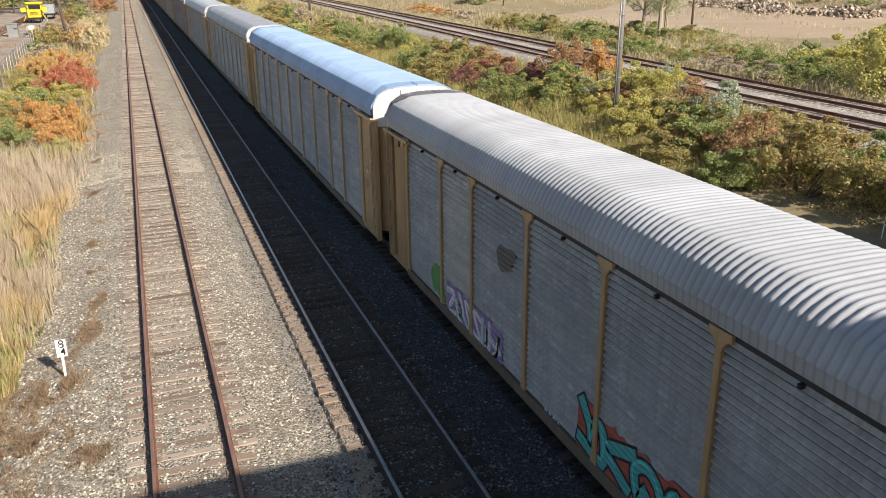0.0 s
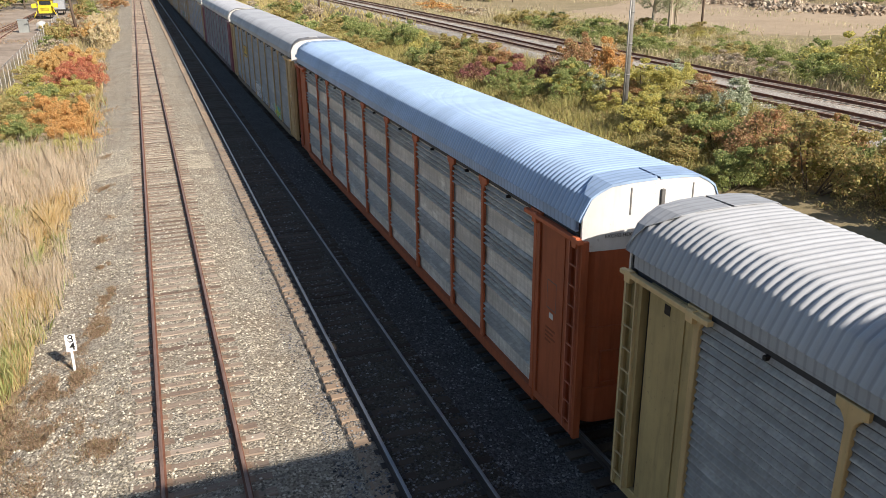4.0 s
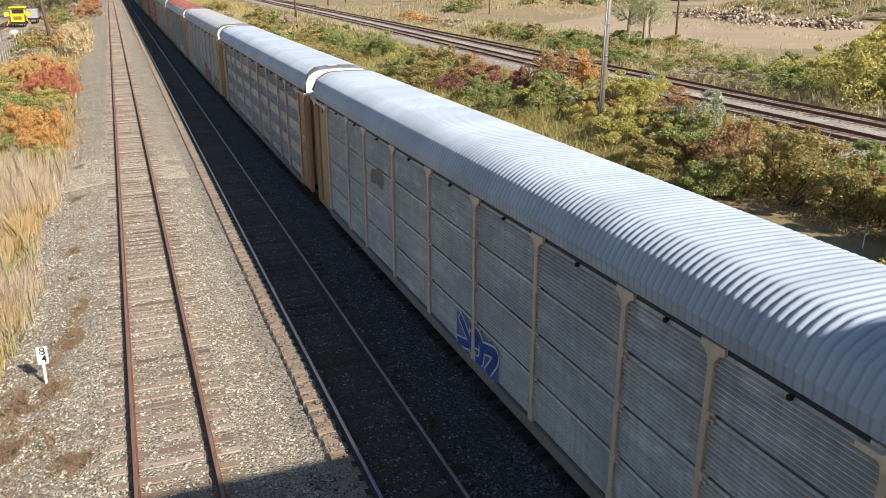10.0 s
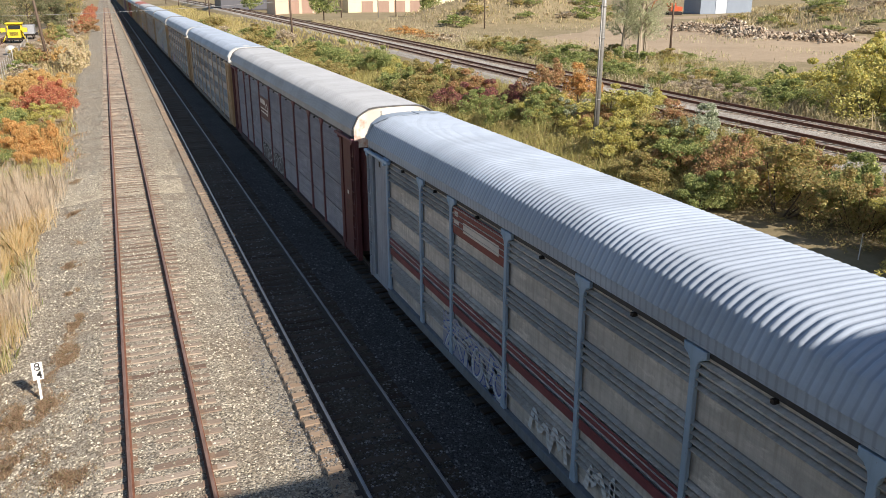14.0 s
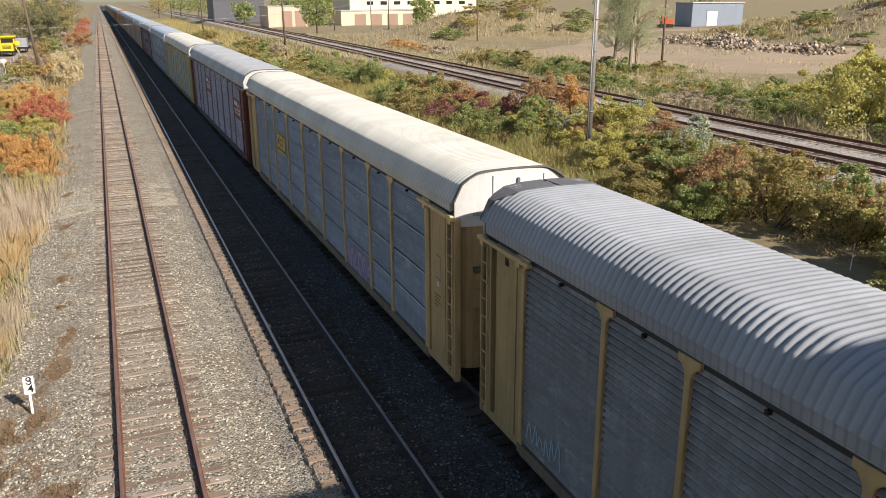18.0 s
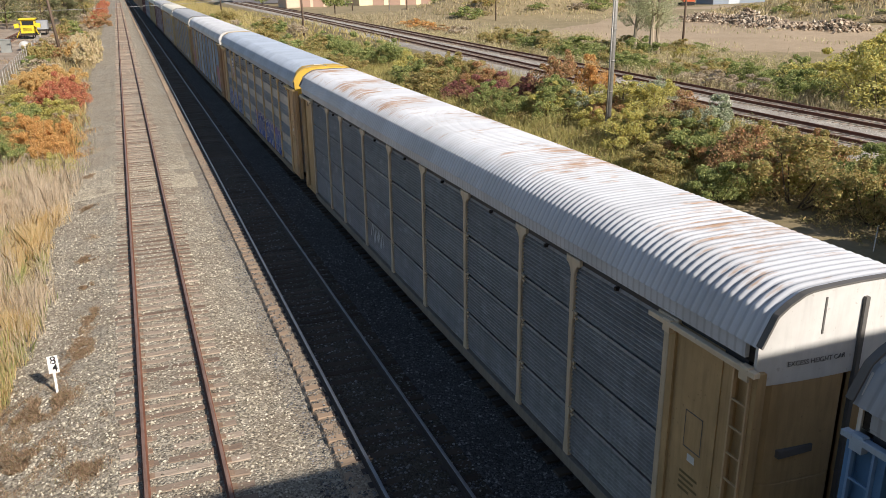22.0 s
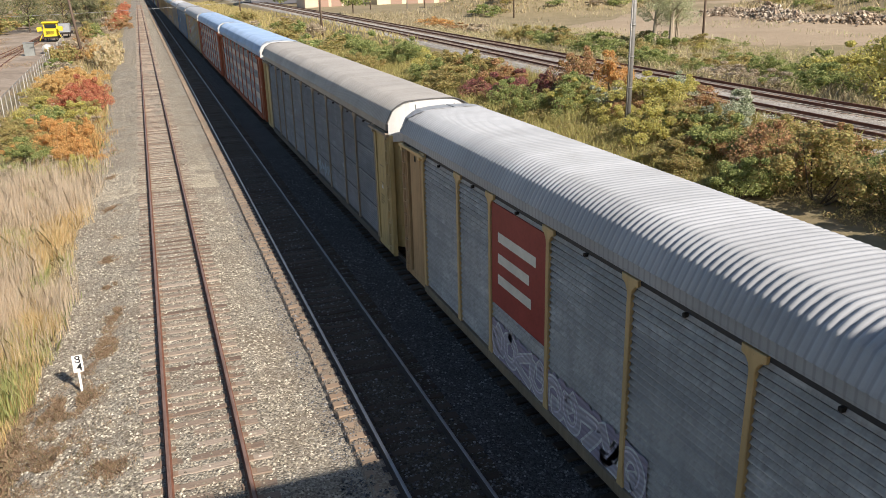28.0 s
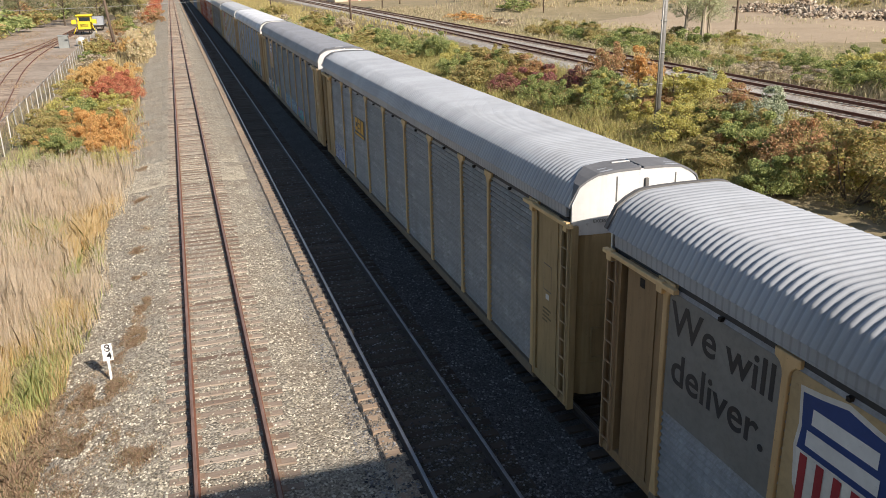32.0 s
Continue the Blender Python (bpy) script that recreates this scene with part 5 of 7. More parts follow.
    spec("lavender-grey autorack car with maroon posts", R_GALV, LAV, "seam", (0.26, 0.17, 0.185), (logo_bar(3, 3.3, 1.1, MAROON, (0.62, 0.60, 0.58), "maroon plate with pale bars and a ring"), logo_bar(8, 3.1, 1.15, MAROON, (0.62, 0.60, 0.58), "maroon plate with a rule and a ring"), S(-9.5, 1.0, 1.6, 0.6, WHT, 2, 161, "white tag")), door=(0.15, 0.045, 0.042)),
    spec("blue-grey autorack car with a cream roof and gold logo", R_CREAM, BGREY, "seam", (0.46, 0.35, 0.10), (logo_bar(2, 3.15, 0.62, None, (0.62, 0.44, 0.03), "gold block logo"), G(-5.8, 1.0, 3.0, 1.0, (0.40, 0.38, 0.50), LILAC, (0.26, 0.27, 0.36), 6, 171, "pale lilac graffiti"), S(0.5, 0.95, 3.0, 0.7, GOLD, 5, 172, "faint yellow tag")), door=(0.42, 0.32, 0.11)),
    spec("dark grey autorack car with ochre posts", R_GREY, DGREY, "rib", (0.38, 0.29, 0.11), (S(11.1, 1.1, 1.3, 0.9, PALEB, 3, 181, "pale tag", 0.05), S(-5.9, 0.92, 1.5, 0.55, WHT, 4, 182, "white tag"), S(-8.1, 1.05, 1.6, 0.65, WHT, 5, 183, "white tag", 0.12)), door=(0.37, 0.29, 0.12), hood=M_HOOD, cap=M_WHITE),
    spec("patchy blue-grey autorack car with a white roof", R_WHITE, BGREY, "seam", (0.34, 0.255, 0.13), (up_plate(1, 1.5, 4.45, 4.10, 0.80, 1.10), P(10.9, 1.5, 2.9, 2.0, (0.36, 0.17, 0.20), 191, "faded pink paint"), P(-5.5, 1.35, 1.5, 0.8, WHT, 192, "white patch"), P(-7.6, 1.2, 1.2, 1.0, (0.12, 0.14, 0.18), 195, "dark patch"), S(-9.2, 1.1, 1.8, 0.9, WHT, 5, 196, "white tag"), P(-10.8, 1.9, 2.4, 1.9, (0.36, 0.17, 0.22), 193, "faded pink paint")), door=(0.31, 0.205, 0.08), ends=True, odd={3: (0.42, 0.45, 0.48), 5: (0.24, 0.27, 0.33), 7: (0.44, 0.46, 0.49)}),
    spec("cream autorack car with yellow ends and blue graffiti", R_STEELBLUE, SCREEN, "louvre", (0.45, 0.34, 0.12), (up_plate(1, 2.6, 4.3, 4.15, 0.95, 1.35), G(8.6, 1.2, 6.0, 1.3, NAVY, WHT, (0.30, 0.32, 0.48), 8, 201, "blue and white graffiti"), G(-4.9, 1.25, 8.4, 1.35, NAVY, WHT, (0.20, 0.16, 0.36), 9, 202, "large dark blue graffiti"), P(-1.9, 1.15, 1.0, 0.7, (0.42, 0.20, 0.28), 204, "pink sprayed patch"), slogan), door=(0.44, 0.31, 0.10), doors=(0.46, 0.42, 0.38), hood=paint((0.47, 0.31, 0.07), 0.55, 0.2), cap=YCAP),
    spec("dark autorack car with a white roof spotted with rust", R_SPOT, DGREY, "seam", (0.40, 0.35, 0.25), (S(3.0, 1.3, 1.4, 0.8, WHT, 2, 211, "white tag"),), door=(0.38, 0.28, 0.13)),
    spec("dark grey autorack car with blue posts", R_GREY, DGREY, "seam", (0.27, 0.34, 0.43), (gt_plate, S(3.0, 1.1, 2.8, 0.8, PALEB, 5, 221, "pale tag", 0.05), S(0.0, 1.0, 1.6, 0.6, PALEB, 4, 222, "pale tag", 0.05), P(-4.0, 0.8, 4.4, 0.4, (0.33, 0.31, 0.30), 223, "pale stains along the sill"), P(-7.6, 0.82, 2.4, 0.4, (0.33, 0.31, 0.30), 224, "pale stains along the sill")), door=BLUE, cap=RUSTCAP),
    spec("brown-grey autorack car with a red plate", R_GREY, (0.285, 0.265, 0.235), "rib", (0.40, 0.31, 0.10), (plain_plate(2, 2.0, 4.42, (0.42, 0.06, 0.04), "red plate with pale bars", [(-1.05, 0.95, -0.85, -0.62), (-1.05, 0.6, -1.35, -1.12), (-1.05, 0.75, -1.85, -1.62)]), S(10.4, 1.3, 2.4, 1.2, (0.30, 0.42, 0.48), 7, 231, "pale blue tag"), S(7.0, 1.1, 2.6, 0.9, WHT, 5, 232, "white tag"), P(-5.6, 1.1, 1.6, 0.85, (0.28, 0.30, 0.40), 233, "dull blue paint patch"), S(-4.4, 1.4, 0.8, 0.9, WHT, 2, 234, "white smear")), door=(0.37, 0.28, 0.12)),
    spec("cream louvred autorack car with orange-red posts and white roof marks", R_BLUE, CREAMY, "louvre", ORANGE, (roof_marks, S(-5.65, 3.2, 2.2, 0.24, (0.40, 0.06, 0.05), 11, 241, "red script"))),
    spec("cream louvred autorack car with orange-red posts", R_BLUE, CREAMY, "louvre", ORANGE, (S(-5.6, 3.2, 2.2, 0.24, (0.38, 0.10, 0.08), 11, 251, "faded red script"),), hood=R_PALE, door=(0.33, 0.095, 0.04)),
    spec("dark autorack car with a brownish roof", R_BROWN, DGREY, "seam", (0.20, 0.17, 0.12), (S(-3, 1.2, 3, 0.8, PALEB, 4, 261, "faint tag"),), door=(0.40, 0.33, 0.15)),
    spec("grey autorack car with yellow posts and a red plate", R_GALV, GREY, "rib", (0.42, 0.32, 0.10), (plain_plate(2, 2.0, 4.42, (0.30, 0.05, 0.045), "red plate with pale bars", [(-1.0, 0.9, -0.85, -0.62), (-1.0, 0.6, -1.35, -1.12), (-1.0, 0.7, -1.85, -1.62)]), G(4.0, 1.1, 6.4, 1.0, (0.42, 0.40, 0.47), WHT, (0.30, 0.27, 0.36), 9, 271, "faded lavender graffiti"), G(-7.0, 1.1, 3.0, 1.0, WHT, TEAL, (0.25, 0.30, 0.32), 5, 272, "white and teal graffiti")), door=(0.38, 0.27, 0.12), hood=R_GALV),
    spec("blue-grey autorack car with a bright white roof", R_WHITE, BGREY, "seam", (0.42, 0.33, 0.17), (plain_plate(2, 2.70, 3.72, (0.52, 0.48, 0.38), "cream plate with dark bars", [(-0.5, 0.3, -0.62, -0.38), (-1.2, -1.1, -1.1, -0.1), (0.8, 0.9, -1.1, -0.1), (-1.3, 1.1, -0.98, -0.93), (-1.3, 1.1, -1.16, -1.11)], (0.07, 0.06, 0.06)), G(-6.3, 1.15, 7.6, 0.95, (0.03, 0.13, 0.13), (0.42, 0.44, 0.44), (0.03, 0.10, 0.10), 11, 281, "dark teal graffiti with pale strokes")), door=(0.36, 0.26, 0.12)),
    spec("dark autorack car with a shield plate and graffiti", R_DARK, shade(DGREY, 0.66), "rib", (0.40, 0.31, 0.17), (up_plate(1, 2.45, 4.45, 4.30, 1.12, 1.55), G(10.4, 1.0, 3.9, 0.85, WHT, BLK, (0.10, 0.14, 0.18), 6, 291, "white graffiti"), P(8.1, 1.0, 1.3, 1.0, (0.06, 0.20, 0.21), 292, "dark teal disc of paint"), G(7.0, 1.0, 1.3, 0.95, WHT, NAVY, (0.35, 0.37, 0.42), 2, 295, "white graffiti"), P(5.8, 0.95, 1.1, 0.9, (0.40, 0.42, 0.12), 294, "lime sprayed patch"), G(-1.4, 1.0, 5.8, 0.95, (0.30, 0.42, 0.46), NAVY, (0.24, 0.34, 0.38), 10, 293, "pale blue graffiti"), G(-5.9, 0.9, 2.6, 0.8, TEAL, PURP, LILAC, 4, 296, "teal and purple graffiti")), door=(0.37, 0.29, 0.15), hood=M_HOOD),
    spec("grey autorack car with ochre posts and a gold logo", R_GREY, (0.225, 0.222, 0.22), "rib", (0.40, 0.30, 0.11), (logo_bar(2, 3.18, 0.55, None, (0.52, 0.30, 0.03), "gold block logo"), G(10.6, 1.05, 2.9, 0.85, (0.44, 0.48, 0.56), NAVY, (0.38, 0.42, 0.52), 5, 301, "white and blue bubble graffiti")), door=(0.30, 0.235, 0.12), hood=M_HOOD),
    spec("grey autorack car with a slogan and a shield plate", R_GREY, (0.225, 0.232, 0.25), "rib", (0.44, 0.32, 0.09), (deliver, up_plate(1, 1.2, 4.45, 4.34, 1.42, 2.0)), door=(0.25, 0.175, 0.075), ends=False),
    spec("grey autorack car with ochre posts", R_GREY, GREY, "rib", TAN),
]
AHEAD = [spec("grey autorack car far ahead in the train", r, s, "rib", p) for r, s, p in ((R_GALV, GREY, TAN), (R_WHITE, GREY, TAN), (R_GREY, DGREY, (0.34, 0.22, 0.15)), (R_PALE, GREY, TAN), (R_GALV, GREY, (0.3, 0.24, 0.16)), (R_PALE, GREY, TAN), (R_DARK, DGREY, TAN), (R_GREY, GREY, TAN), (R_WHITE, BGREY, TAN), (R_GALV, GREY, TAN))]
CARS = {}
for k, sp in enumerate(TRAIN):
    CARS[k] = auto_carrier(k, sp)
for k, sp in enumerate(AHEAD):
    CARS[-1 - k] = auto_carrier(-1 - k, sp)


# ---- the overpass on which the camera stands, behind the view ----
bridge = thing("overpass", None, None, label="concrete overpass with a tall shadow-casting girder, above the tracks", category="bridge")
piece("deck", boxes_mesh("deck", [(-40, 50, -11.5, -0.35, 6.9, 7.6)], (M_CONC,)), bridge)
piece("parapet", boxes_mesh("parapet", [(-40, 50, -0.6, -0.35, 7.6, 8.75)], (M_CONC,), 0.03), bridge)
# unseen girder added to block the sun, sized by its shadow edge
piece("girder", boxes_mesh("girder", [(-40, 50, -2.8, -2.65, 7.6, 11.55)], (paint((0.30, 0.31, 0.30), 0.6, 0.3),), 0.02), bridge)
for x in (-18.0, 15.6, 44.0):
    piece("pier", boxes_mesh("pier", [(x - 0.6, x + 0.6, -11.0, -1.0, -1.5, 6.9)], (M_CONC,), 0.05), bridge)

# ---- plants ----
L_GREEN = leaf_mat("green_leaves", (0.10, 0.13, 0.036), (0.19, 0.23, 0.06), (0.36, 0.36, 0.11))
L_OLIVE = leaf_mat("olive_leaves", (0.15, 0.14, 0.045), (0.30, 0.265, 0.075), (0.50, 0.40, 0.13), (0.36, 0.22, 0.085), (0.20, 0.215, 0.062))
L_YELLOW = leaf_mat("yellow_leaves", (0.22, 0.215, 0.05), (0.42, 0.38, 0.08), (0.66, 0.54, 0.12), (0.60, 0.50, 0.20), (0.28, 0.30, 0.07))
L_RED = leaf_mat("russet_leaves", (0.17, 0.13, 0.05), (0.34, 0.16, 0.075), (0.42, 0.22, 0.10), (0.25, 0.22, 0.07))
L_SCARLET = leaf_mat("scarlet_leaves", (0.30, 0.085, 0.05), (0.52, 0.15, 0.085), (0.62, 0.26, 0.14), (0.46, 0.28, 0.10))
L_GOLD = leaf_mat("golden_feathery_leaves", (0.52, 0.33, 0.11), (0.66, 0.45, 0.17), (0.74, 0.56, 0.25), (0.58, 0.36, 0.12))
L_STRAW = leaf_mat("straw_coloured_leaves", (0.40, 0.31, 0.17), (0.56, 0.45, 0.27), (0.66, 0.55, 0.36), (0.34, 0.32, 0.14))
L_MAROON = leaf_mat("maroon_leaves", (0.109, 0.046, 0.046), (0.248, 0.070, 0.078), (0.372, 0.124, 0.109), (0.186, 0.155, 0.062))
L_ORANGE = leaf_mat("orange_leaves", (0.55, 0.29, 0.09), (0.68, 0.37, 0.12), (0.76, 0.50, 0.20), (0.50, 0.34, 0.10))
L_PALE = leaf_mat("pale_silvery_leaves", (0.10, 0.13, 0.06), (0.26, 0.29, 0.18), (0.48, 0.48, 0.36))
L_POPLAR = leaf_mat("poplar_leaves", (0.17, 0.19, 0.09), (0.30, 0.31, 0.17), (0.44, 0.43, 0.27))
L_YARD = leaf_mat("dull_green_leaves", (0.075, 0.085, 0.035), (0.13, 0.14, 0.06), (0.22, 0.21, 0.10), (0.20, 0.15, 0.08))
L_DRY = leaf_mat("dry_grey_twigs", (0.186, 0.147, 0.101), (0.341, 0.279, 0.194), (0.465, 0.388, 0.264))
G_STRAW = leaf_mat("dry_straw_blades", (0.34, 0.26, 0.17), (0.66, 0.545, 0.40), (0.78, 0.68, 0.53), (0.70, 0.57, 0.42), (0.50, 0.40, 0.27))
G_GOLD = leaf_mat("golden_blades", (0.58, 0.40, 0.17), (0.72, 0.53, 0.25), (0.78, 0.63, 0.38), (0.52, 0.43, 0.20))
G_GREEN = leaf_mat("green_blades", (0.17, 0.20, 0.06), (0.32, 0.34, 0.11), (0.52, 0.47, 0.18))
G_FIELD = leaf_mat("goldenrod_blades", (0.20, 0.19, 0.055), (0.35, 0.31, 0.09), (0.50, 0.42, 0.15), (0.28, 0.27, 0.07))
G_BROWN = leaf_mat("brown_mat_weeds", (0.17, 0.105, 0.06), (0.27, 0.175, 0.105), (0.35, 0.24, 0.15), (0.21, 0.18, 0.075))
B_DARK = bark((0.07, 0.05, 0.035), (0.14, 0.11, 0.08))
B_PALE = bark((0.26, 0.21, 0.15), (0.40, 0.34, 0.26))


def leaf_quads(centres, size, rng, up=0.35):
    """Loose rhombic leaves at the centres, turned at random."""
    n = len(centres)
    a = rng.normal(size=(n, 3))
    a[:, 2] = a[:, 2] * 0.7 + up
    a /= np.linalg.norm(a, axis=1)[:, None]
    b = np.cross(a, rng.normal(size=(n, 3)))
    b /= np.linalg.norm(b, axis=1)[:, None] + 1e-9
    c = np.cross(a, b)
    s = size * rng.uniform(0.6, 1.35, (n, 1))
    return np.stack([centres + b * s, centres + c * s * 0.5, centres - b * s, centres - c * s * 0.5], 1).reshape(-1, 3)


def lumps(k, rng, flat_=0.8):
    """Lump centres and radii that make an uneven mound one metre high and about as wide."""
    out = []
    for i in range(k):
        w, r = rng.uniform(0, 6.28), rng.uniform(0, 0.5) ** 0.8
        h = rng.uniform(0.15, 0.78) * (1 - 0.6 * r)
        out.append(((r * math.cos(w), r * math.sin(w), h), rng.uniform(0.12, 0.25)))
    for i in range(k):
        w, r = rng.uniform(0, 6.28), 0.55 * rng.uniform(0, 1) ** 0.7
        out.append(((r * math.cos(w), r * math.sin(w), rng.uniform(0.55, 1.08) * (1 - 0.7 * r)), rng.uniform(0.05, 0.12)))
    return out


def leaf_cloud(ls, n, rng, squash=0.85):
    k = rng.integers(0, len(ls), n)
    c = np.array([l[0] for l in ls])[k]
    r = np.array([l[1] for l in ls])[k]
    d = rng.normal(size=(n, 3))
    d /= np.linalg.norm(d, axis=1)[:, None]
    rad = r * rng.uniform(0.35, 1.0, n) ** 0.5
    p = c + d * rad[:, None] * np.array([1, 1, squash])
    p[:, 2] = np.maximum(p[:, 2], 0.01)
    return p


def twig_mesh(ls, rng, m):
    parts = []
    for (x, y, z), r in ls[:9]:
        parts.append(tube("stem", [(x * 0.15, y * 0.15, -0.05), (x * 0.55, y * 0.6, z * 0.5), (x, y, z + r * 0.5)], 0.014, 0.004, 4))
    return joined("stems", parts, (m,))


SHRUBS = []
for k in range(6):
    rg = np.random.default_rng(40 + k)
    ls = lumps(14, rg)
    SHRUBS.append((quads_mesh("foliage", leaf_quads(leaf_cloud(ls, 8200, rg), 0.020, rg), 4, (L_GREEN,)), twig_mesh(ls, rg, B_DARK)))
SHRUB_COUNT = [0]
FAR_SHAPES = []
for k in range(6):
    rg = np.random.default_rng(40 + k)
    FAR_SHAPES.append(leaf_quads(leaf_cloud(lumps(14, rg), 1300, rg), 0.05, rg))
FAR_BUSHES = []


def shrub(x, y, h, w, leaf, label, z=None, bush="bush"):
    k = SHRUB_COUNT[0]
    SHRUB_COUNT[0] += 1
    rng = random.Random(900 + k)
    if y > 100 or x > 60:
        FAR_BUSHES.append((x, y, ground_z(x, y) - 0.05, h, w, leaf, rng.uniform(0, 6.28), k % 6))
        return
    top = thing(bush, None, pose(x, y, (ground_z(x, y) if z is None else z) - 0.05, 0, 0, rng.uniform(0, 360)), label=label + " beside the tracks", category="bush", group="bushes beside the tracks")
    top.scale = (w, w * rng.uniform(0.8, 1.2), h)
    f, s = SHRUBS[k % 6]
    piece("foliage", f, top, None, "", (leaf,))
    piece("stem", s, top)


# the thicket between the train and the bank
for x, y, h, w, leaf, label in (
        (23.4, 91, 4.20, 5.00, L_GREEN, "tall grey-green bush"), (21.0, 82, 2.60, 4.20, L_OLIVE, "olive bush"), (26.5, 84, 3.20, 4.00, L_GREEN, "green bush"),
        (27.0, 67, 3.00, 4.60, L_OLIVE, "olive and russet bush"), (23.6, 63, 2.60, 4.40, L_OLIVE, "olive and russet bush"), (26.2, 59, 2.80, 4.00, L_RED, "russet bush"),
        (25.4, 55.5, 2.70, 3.00, L_MAROON, "dark maroon bush"), (27.2, 53.4, 2.60, 3.00, L_MAROON, "dark maroon bush"), (23.8, 57.5, 2.00, 2.60, L_MAROON, "dark maroon bush"), (28.4, 51.0, 3.60, 3.60, L_RED, "orange-red bush with green top"),
        (27.0, 48.5, 2.80, 3.40, L_GREEN, "green leafy bush"), (28.9, 47.3, 3.10, 2.60, L_ORANGE, "orange bush"), (27.2, 45.4, 2.20, 2.20, L_PALE, "pale cream bush"), (25.9, 47.2, 1.80, 2.20, L_MAROON, "dark maroon bush"), (28.4, 42.6, 2.50, 3.60, L_YELLOW, "yellow-green bush"), (29.8, 41.0, 2.00, 2.60, L_YELLOW, "yellow-green bush"),
        (26.6, 36.0, 2.40, 3.20, L_OLIVE, "olive bush"), (28.2, 33.6, 2.50, 3.00, L_PALE, "silvery green bush"), (25.4, 31.4, 2.90, 3.60, L_GREEN, "green bush"), (27.2, 29.6, 2.70, 3.00, L_OLIVE, "olive bush"),
        (25.4, 27.6, 3.00, 3.60, L_RED, "russet bush"), (27.3, 26.0, 2.60, 3.00, L_OLIVE, "olive bush"), (24.6, 24.4, 3.20, 3.60, L_OLIVE, "olive and russet bush"), (26.8, 22.6, 2.80, 3.40, L_GREEN, "green bush"), (25.2, 20.8, 3.00, 3.00, L_OLIVE, "olive bush"), (26.2, 18.6, 3.20, 3.80, L_OLIVE, "olive bush"),
        (24.6, 16.4, 3.00, 3.40, L_GREEN, "green bush"), (27.0, 14.5, 2.80, 3.40, L_OLIVE, "olive bush"), (25.0, 11.5, 2.80, 3.40, L_GREEN, "green bush"), (22.6, 26.6, 1.80, 2.60, L_GREEN, "green bush"), (23.0, 31.0, 1.60, 2.60, L_OLIVE, "olive bush")):
    shrub(x, y, h, w, leaf, label)
rt = random.Random(12)
for k in range(46):
    y = 13 + 62 * rt.random() ** 1.2
    x = (23.5 if y < 34 else 26.0) + rt.uniform(-1.6, 4.6 if y < 34 else 2.6) - 0.015 * y
    leaf, name = rt.choice(((L_OLIVE, "olive bush"), (L_OLIVE, "olive bush"), (L_GREEN, "green bush"), (L_GREEN, "green leafy bush"), (L_RED, "russet bush"), (L_YELLOW, "yellow-green bush")))
    if y < 28:
        x = max(x, 24.6 if 17 < y < 21.5 else 23.3)
    shrub(x, y, rt.uniform(1.7, 3.1), rt.uniform(2.0, 3.4), leaf, name)
for k in range(30):
    y = 30 + 75 * rt.random()
    x = 40.8 + bend(y) + abs(rt.gauss(0, 4.5))
    leaf, name = rt.choice(((L_OLIVE, "olive bush"), (L_DRY, "dry grey bush"), (L_GREEN, "green bush"), (L_GREEN, "green bush")))
    shrub(x, y, rt.uniform(0.9, 2.0), rt.uniform(2.0, 3.6), leaf, name)
for k in range(46):
    x, y = -30 - 26 * rt.random(), 104 + 150 * rt.random()
    leaf, name = rt.choice(((L_OLIVE, "olive brush"), (L_DRY, "dry brush"), (L_RED, "russet brush"), (L_GREEN, "green brush")))
    shrub(x, y, rt.uniform(2.6, 5.5), rt.uniform(4.5, 8.0), leaf, name)
for k in range(70):
    if k < 46:
        x, y = 104 + 95 * rt.random(), 84 + 66 * rt.random()
    else:
        x, y = 60 + 52 * rt.random(), 148 + 32 * rt.random()
    leaf, name = rt.choice(((L_OLIVE, "olive bush"), (L_DRY, "dry bush"), (L_DRY, "dry bush"), (L_GREEN, "green bush")))
    if ground_z(x, y) > 1.7:
        shrub(x, y, rt.uniform(0.8, 1.9), rt.uniform(2.6, 5.0), leaf, name)
for k in range(30):
    x, y = -4.2 - 5.5 * rt.random(), 46 + 44 * rt.random()
    leaf, name = rt.choice(((L_OLIVE, "olive bush"), (L_YELLOW, "yellow-green bush"), (L_GREEN, "green bush"), (L_ORANGE, "orange bush"), (L_DRY, "dry brush")))
    shrub(x, y, rt.uniform(0.6, 1.5), rt.uniform(1.0, 2.0), leaf, name)
for k in range(44):
    y = 46 + 60 * rt.random()
    x = 45 + 16 * rt.random() ** 1.5 + 0.05 * y
    leaf, name = rt.choice(((L_OLIVE, "olive weed clump"), (L_DRY, "dry weed clump"), (L_GREEN, "green weed clump"), (L_YELLOW, "yellow-green weed clump")))
    shrub(x, y, rt.uniform(0.5, 1.2), rt.uniform(1.2, 2.8), leaf, name)
for k in range(24):
    y = 78 + 130 * rt.random() ** 1.3
    x = 17 + 10.5 * rt.random() + 0.6 * bend(y)
    leaf, name = rt.choice(((L_OLIVE, "olive bush"), (L_GREEN, "green bush"), (L_GREEN, "grey-green bush"), (L_DRY, "dry grey bush")))
    shrub(x, y, rt.uniform(1.6, 3.2), rt.uniform(2.6, 5.0), leaf, name)
for k in range(22):
    y = 104 + 110 * rt.random()
    x = -6.2 - 5.2 * rt.random()
    leaf, name = rt.choice(((L_OLIVE, "olive brush"), (L_GREEN, "green brush"), (L_DRY, "dry brush"), (L_RED, "russet brush")))
    shrub(x, y, rt.uniform(1.6, 3.6), rt.uniform(2.2, 4.2), leaf, name)
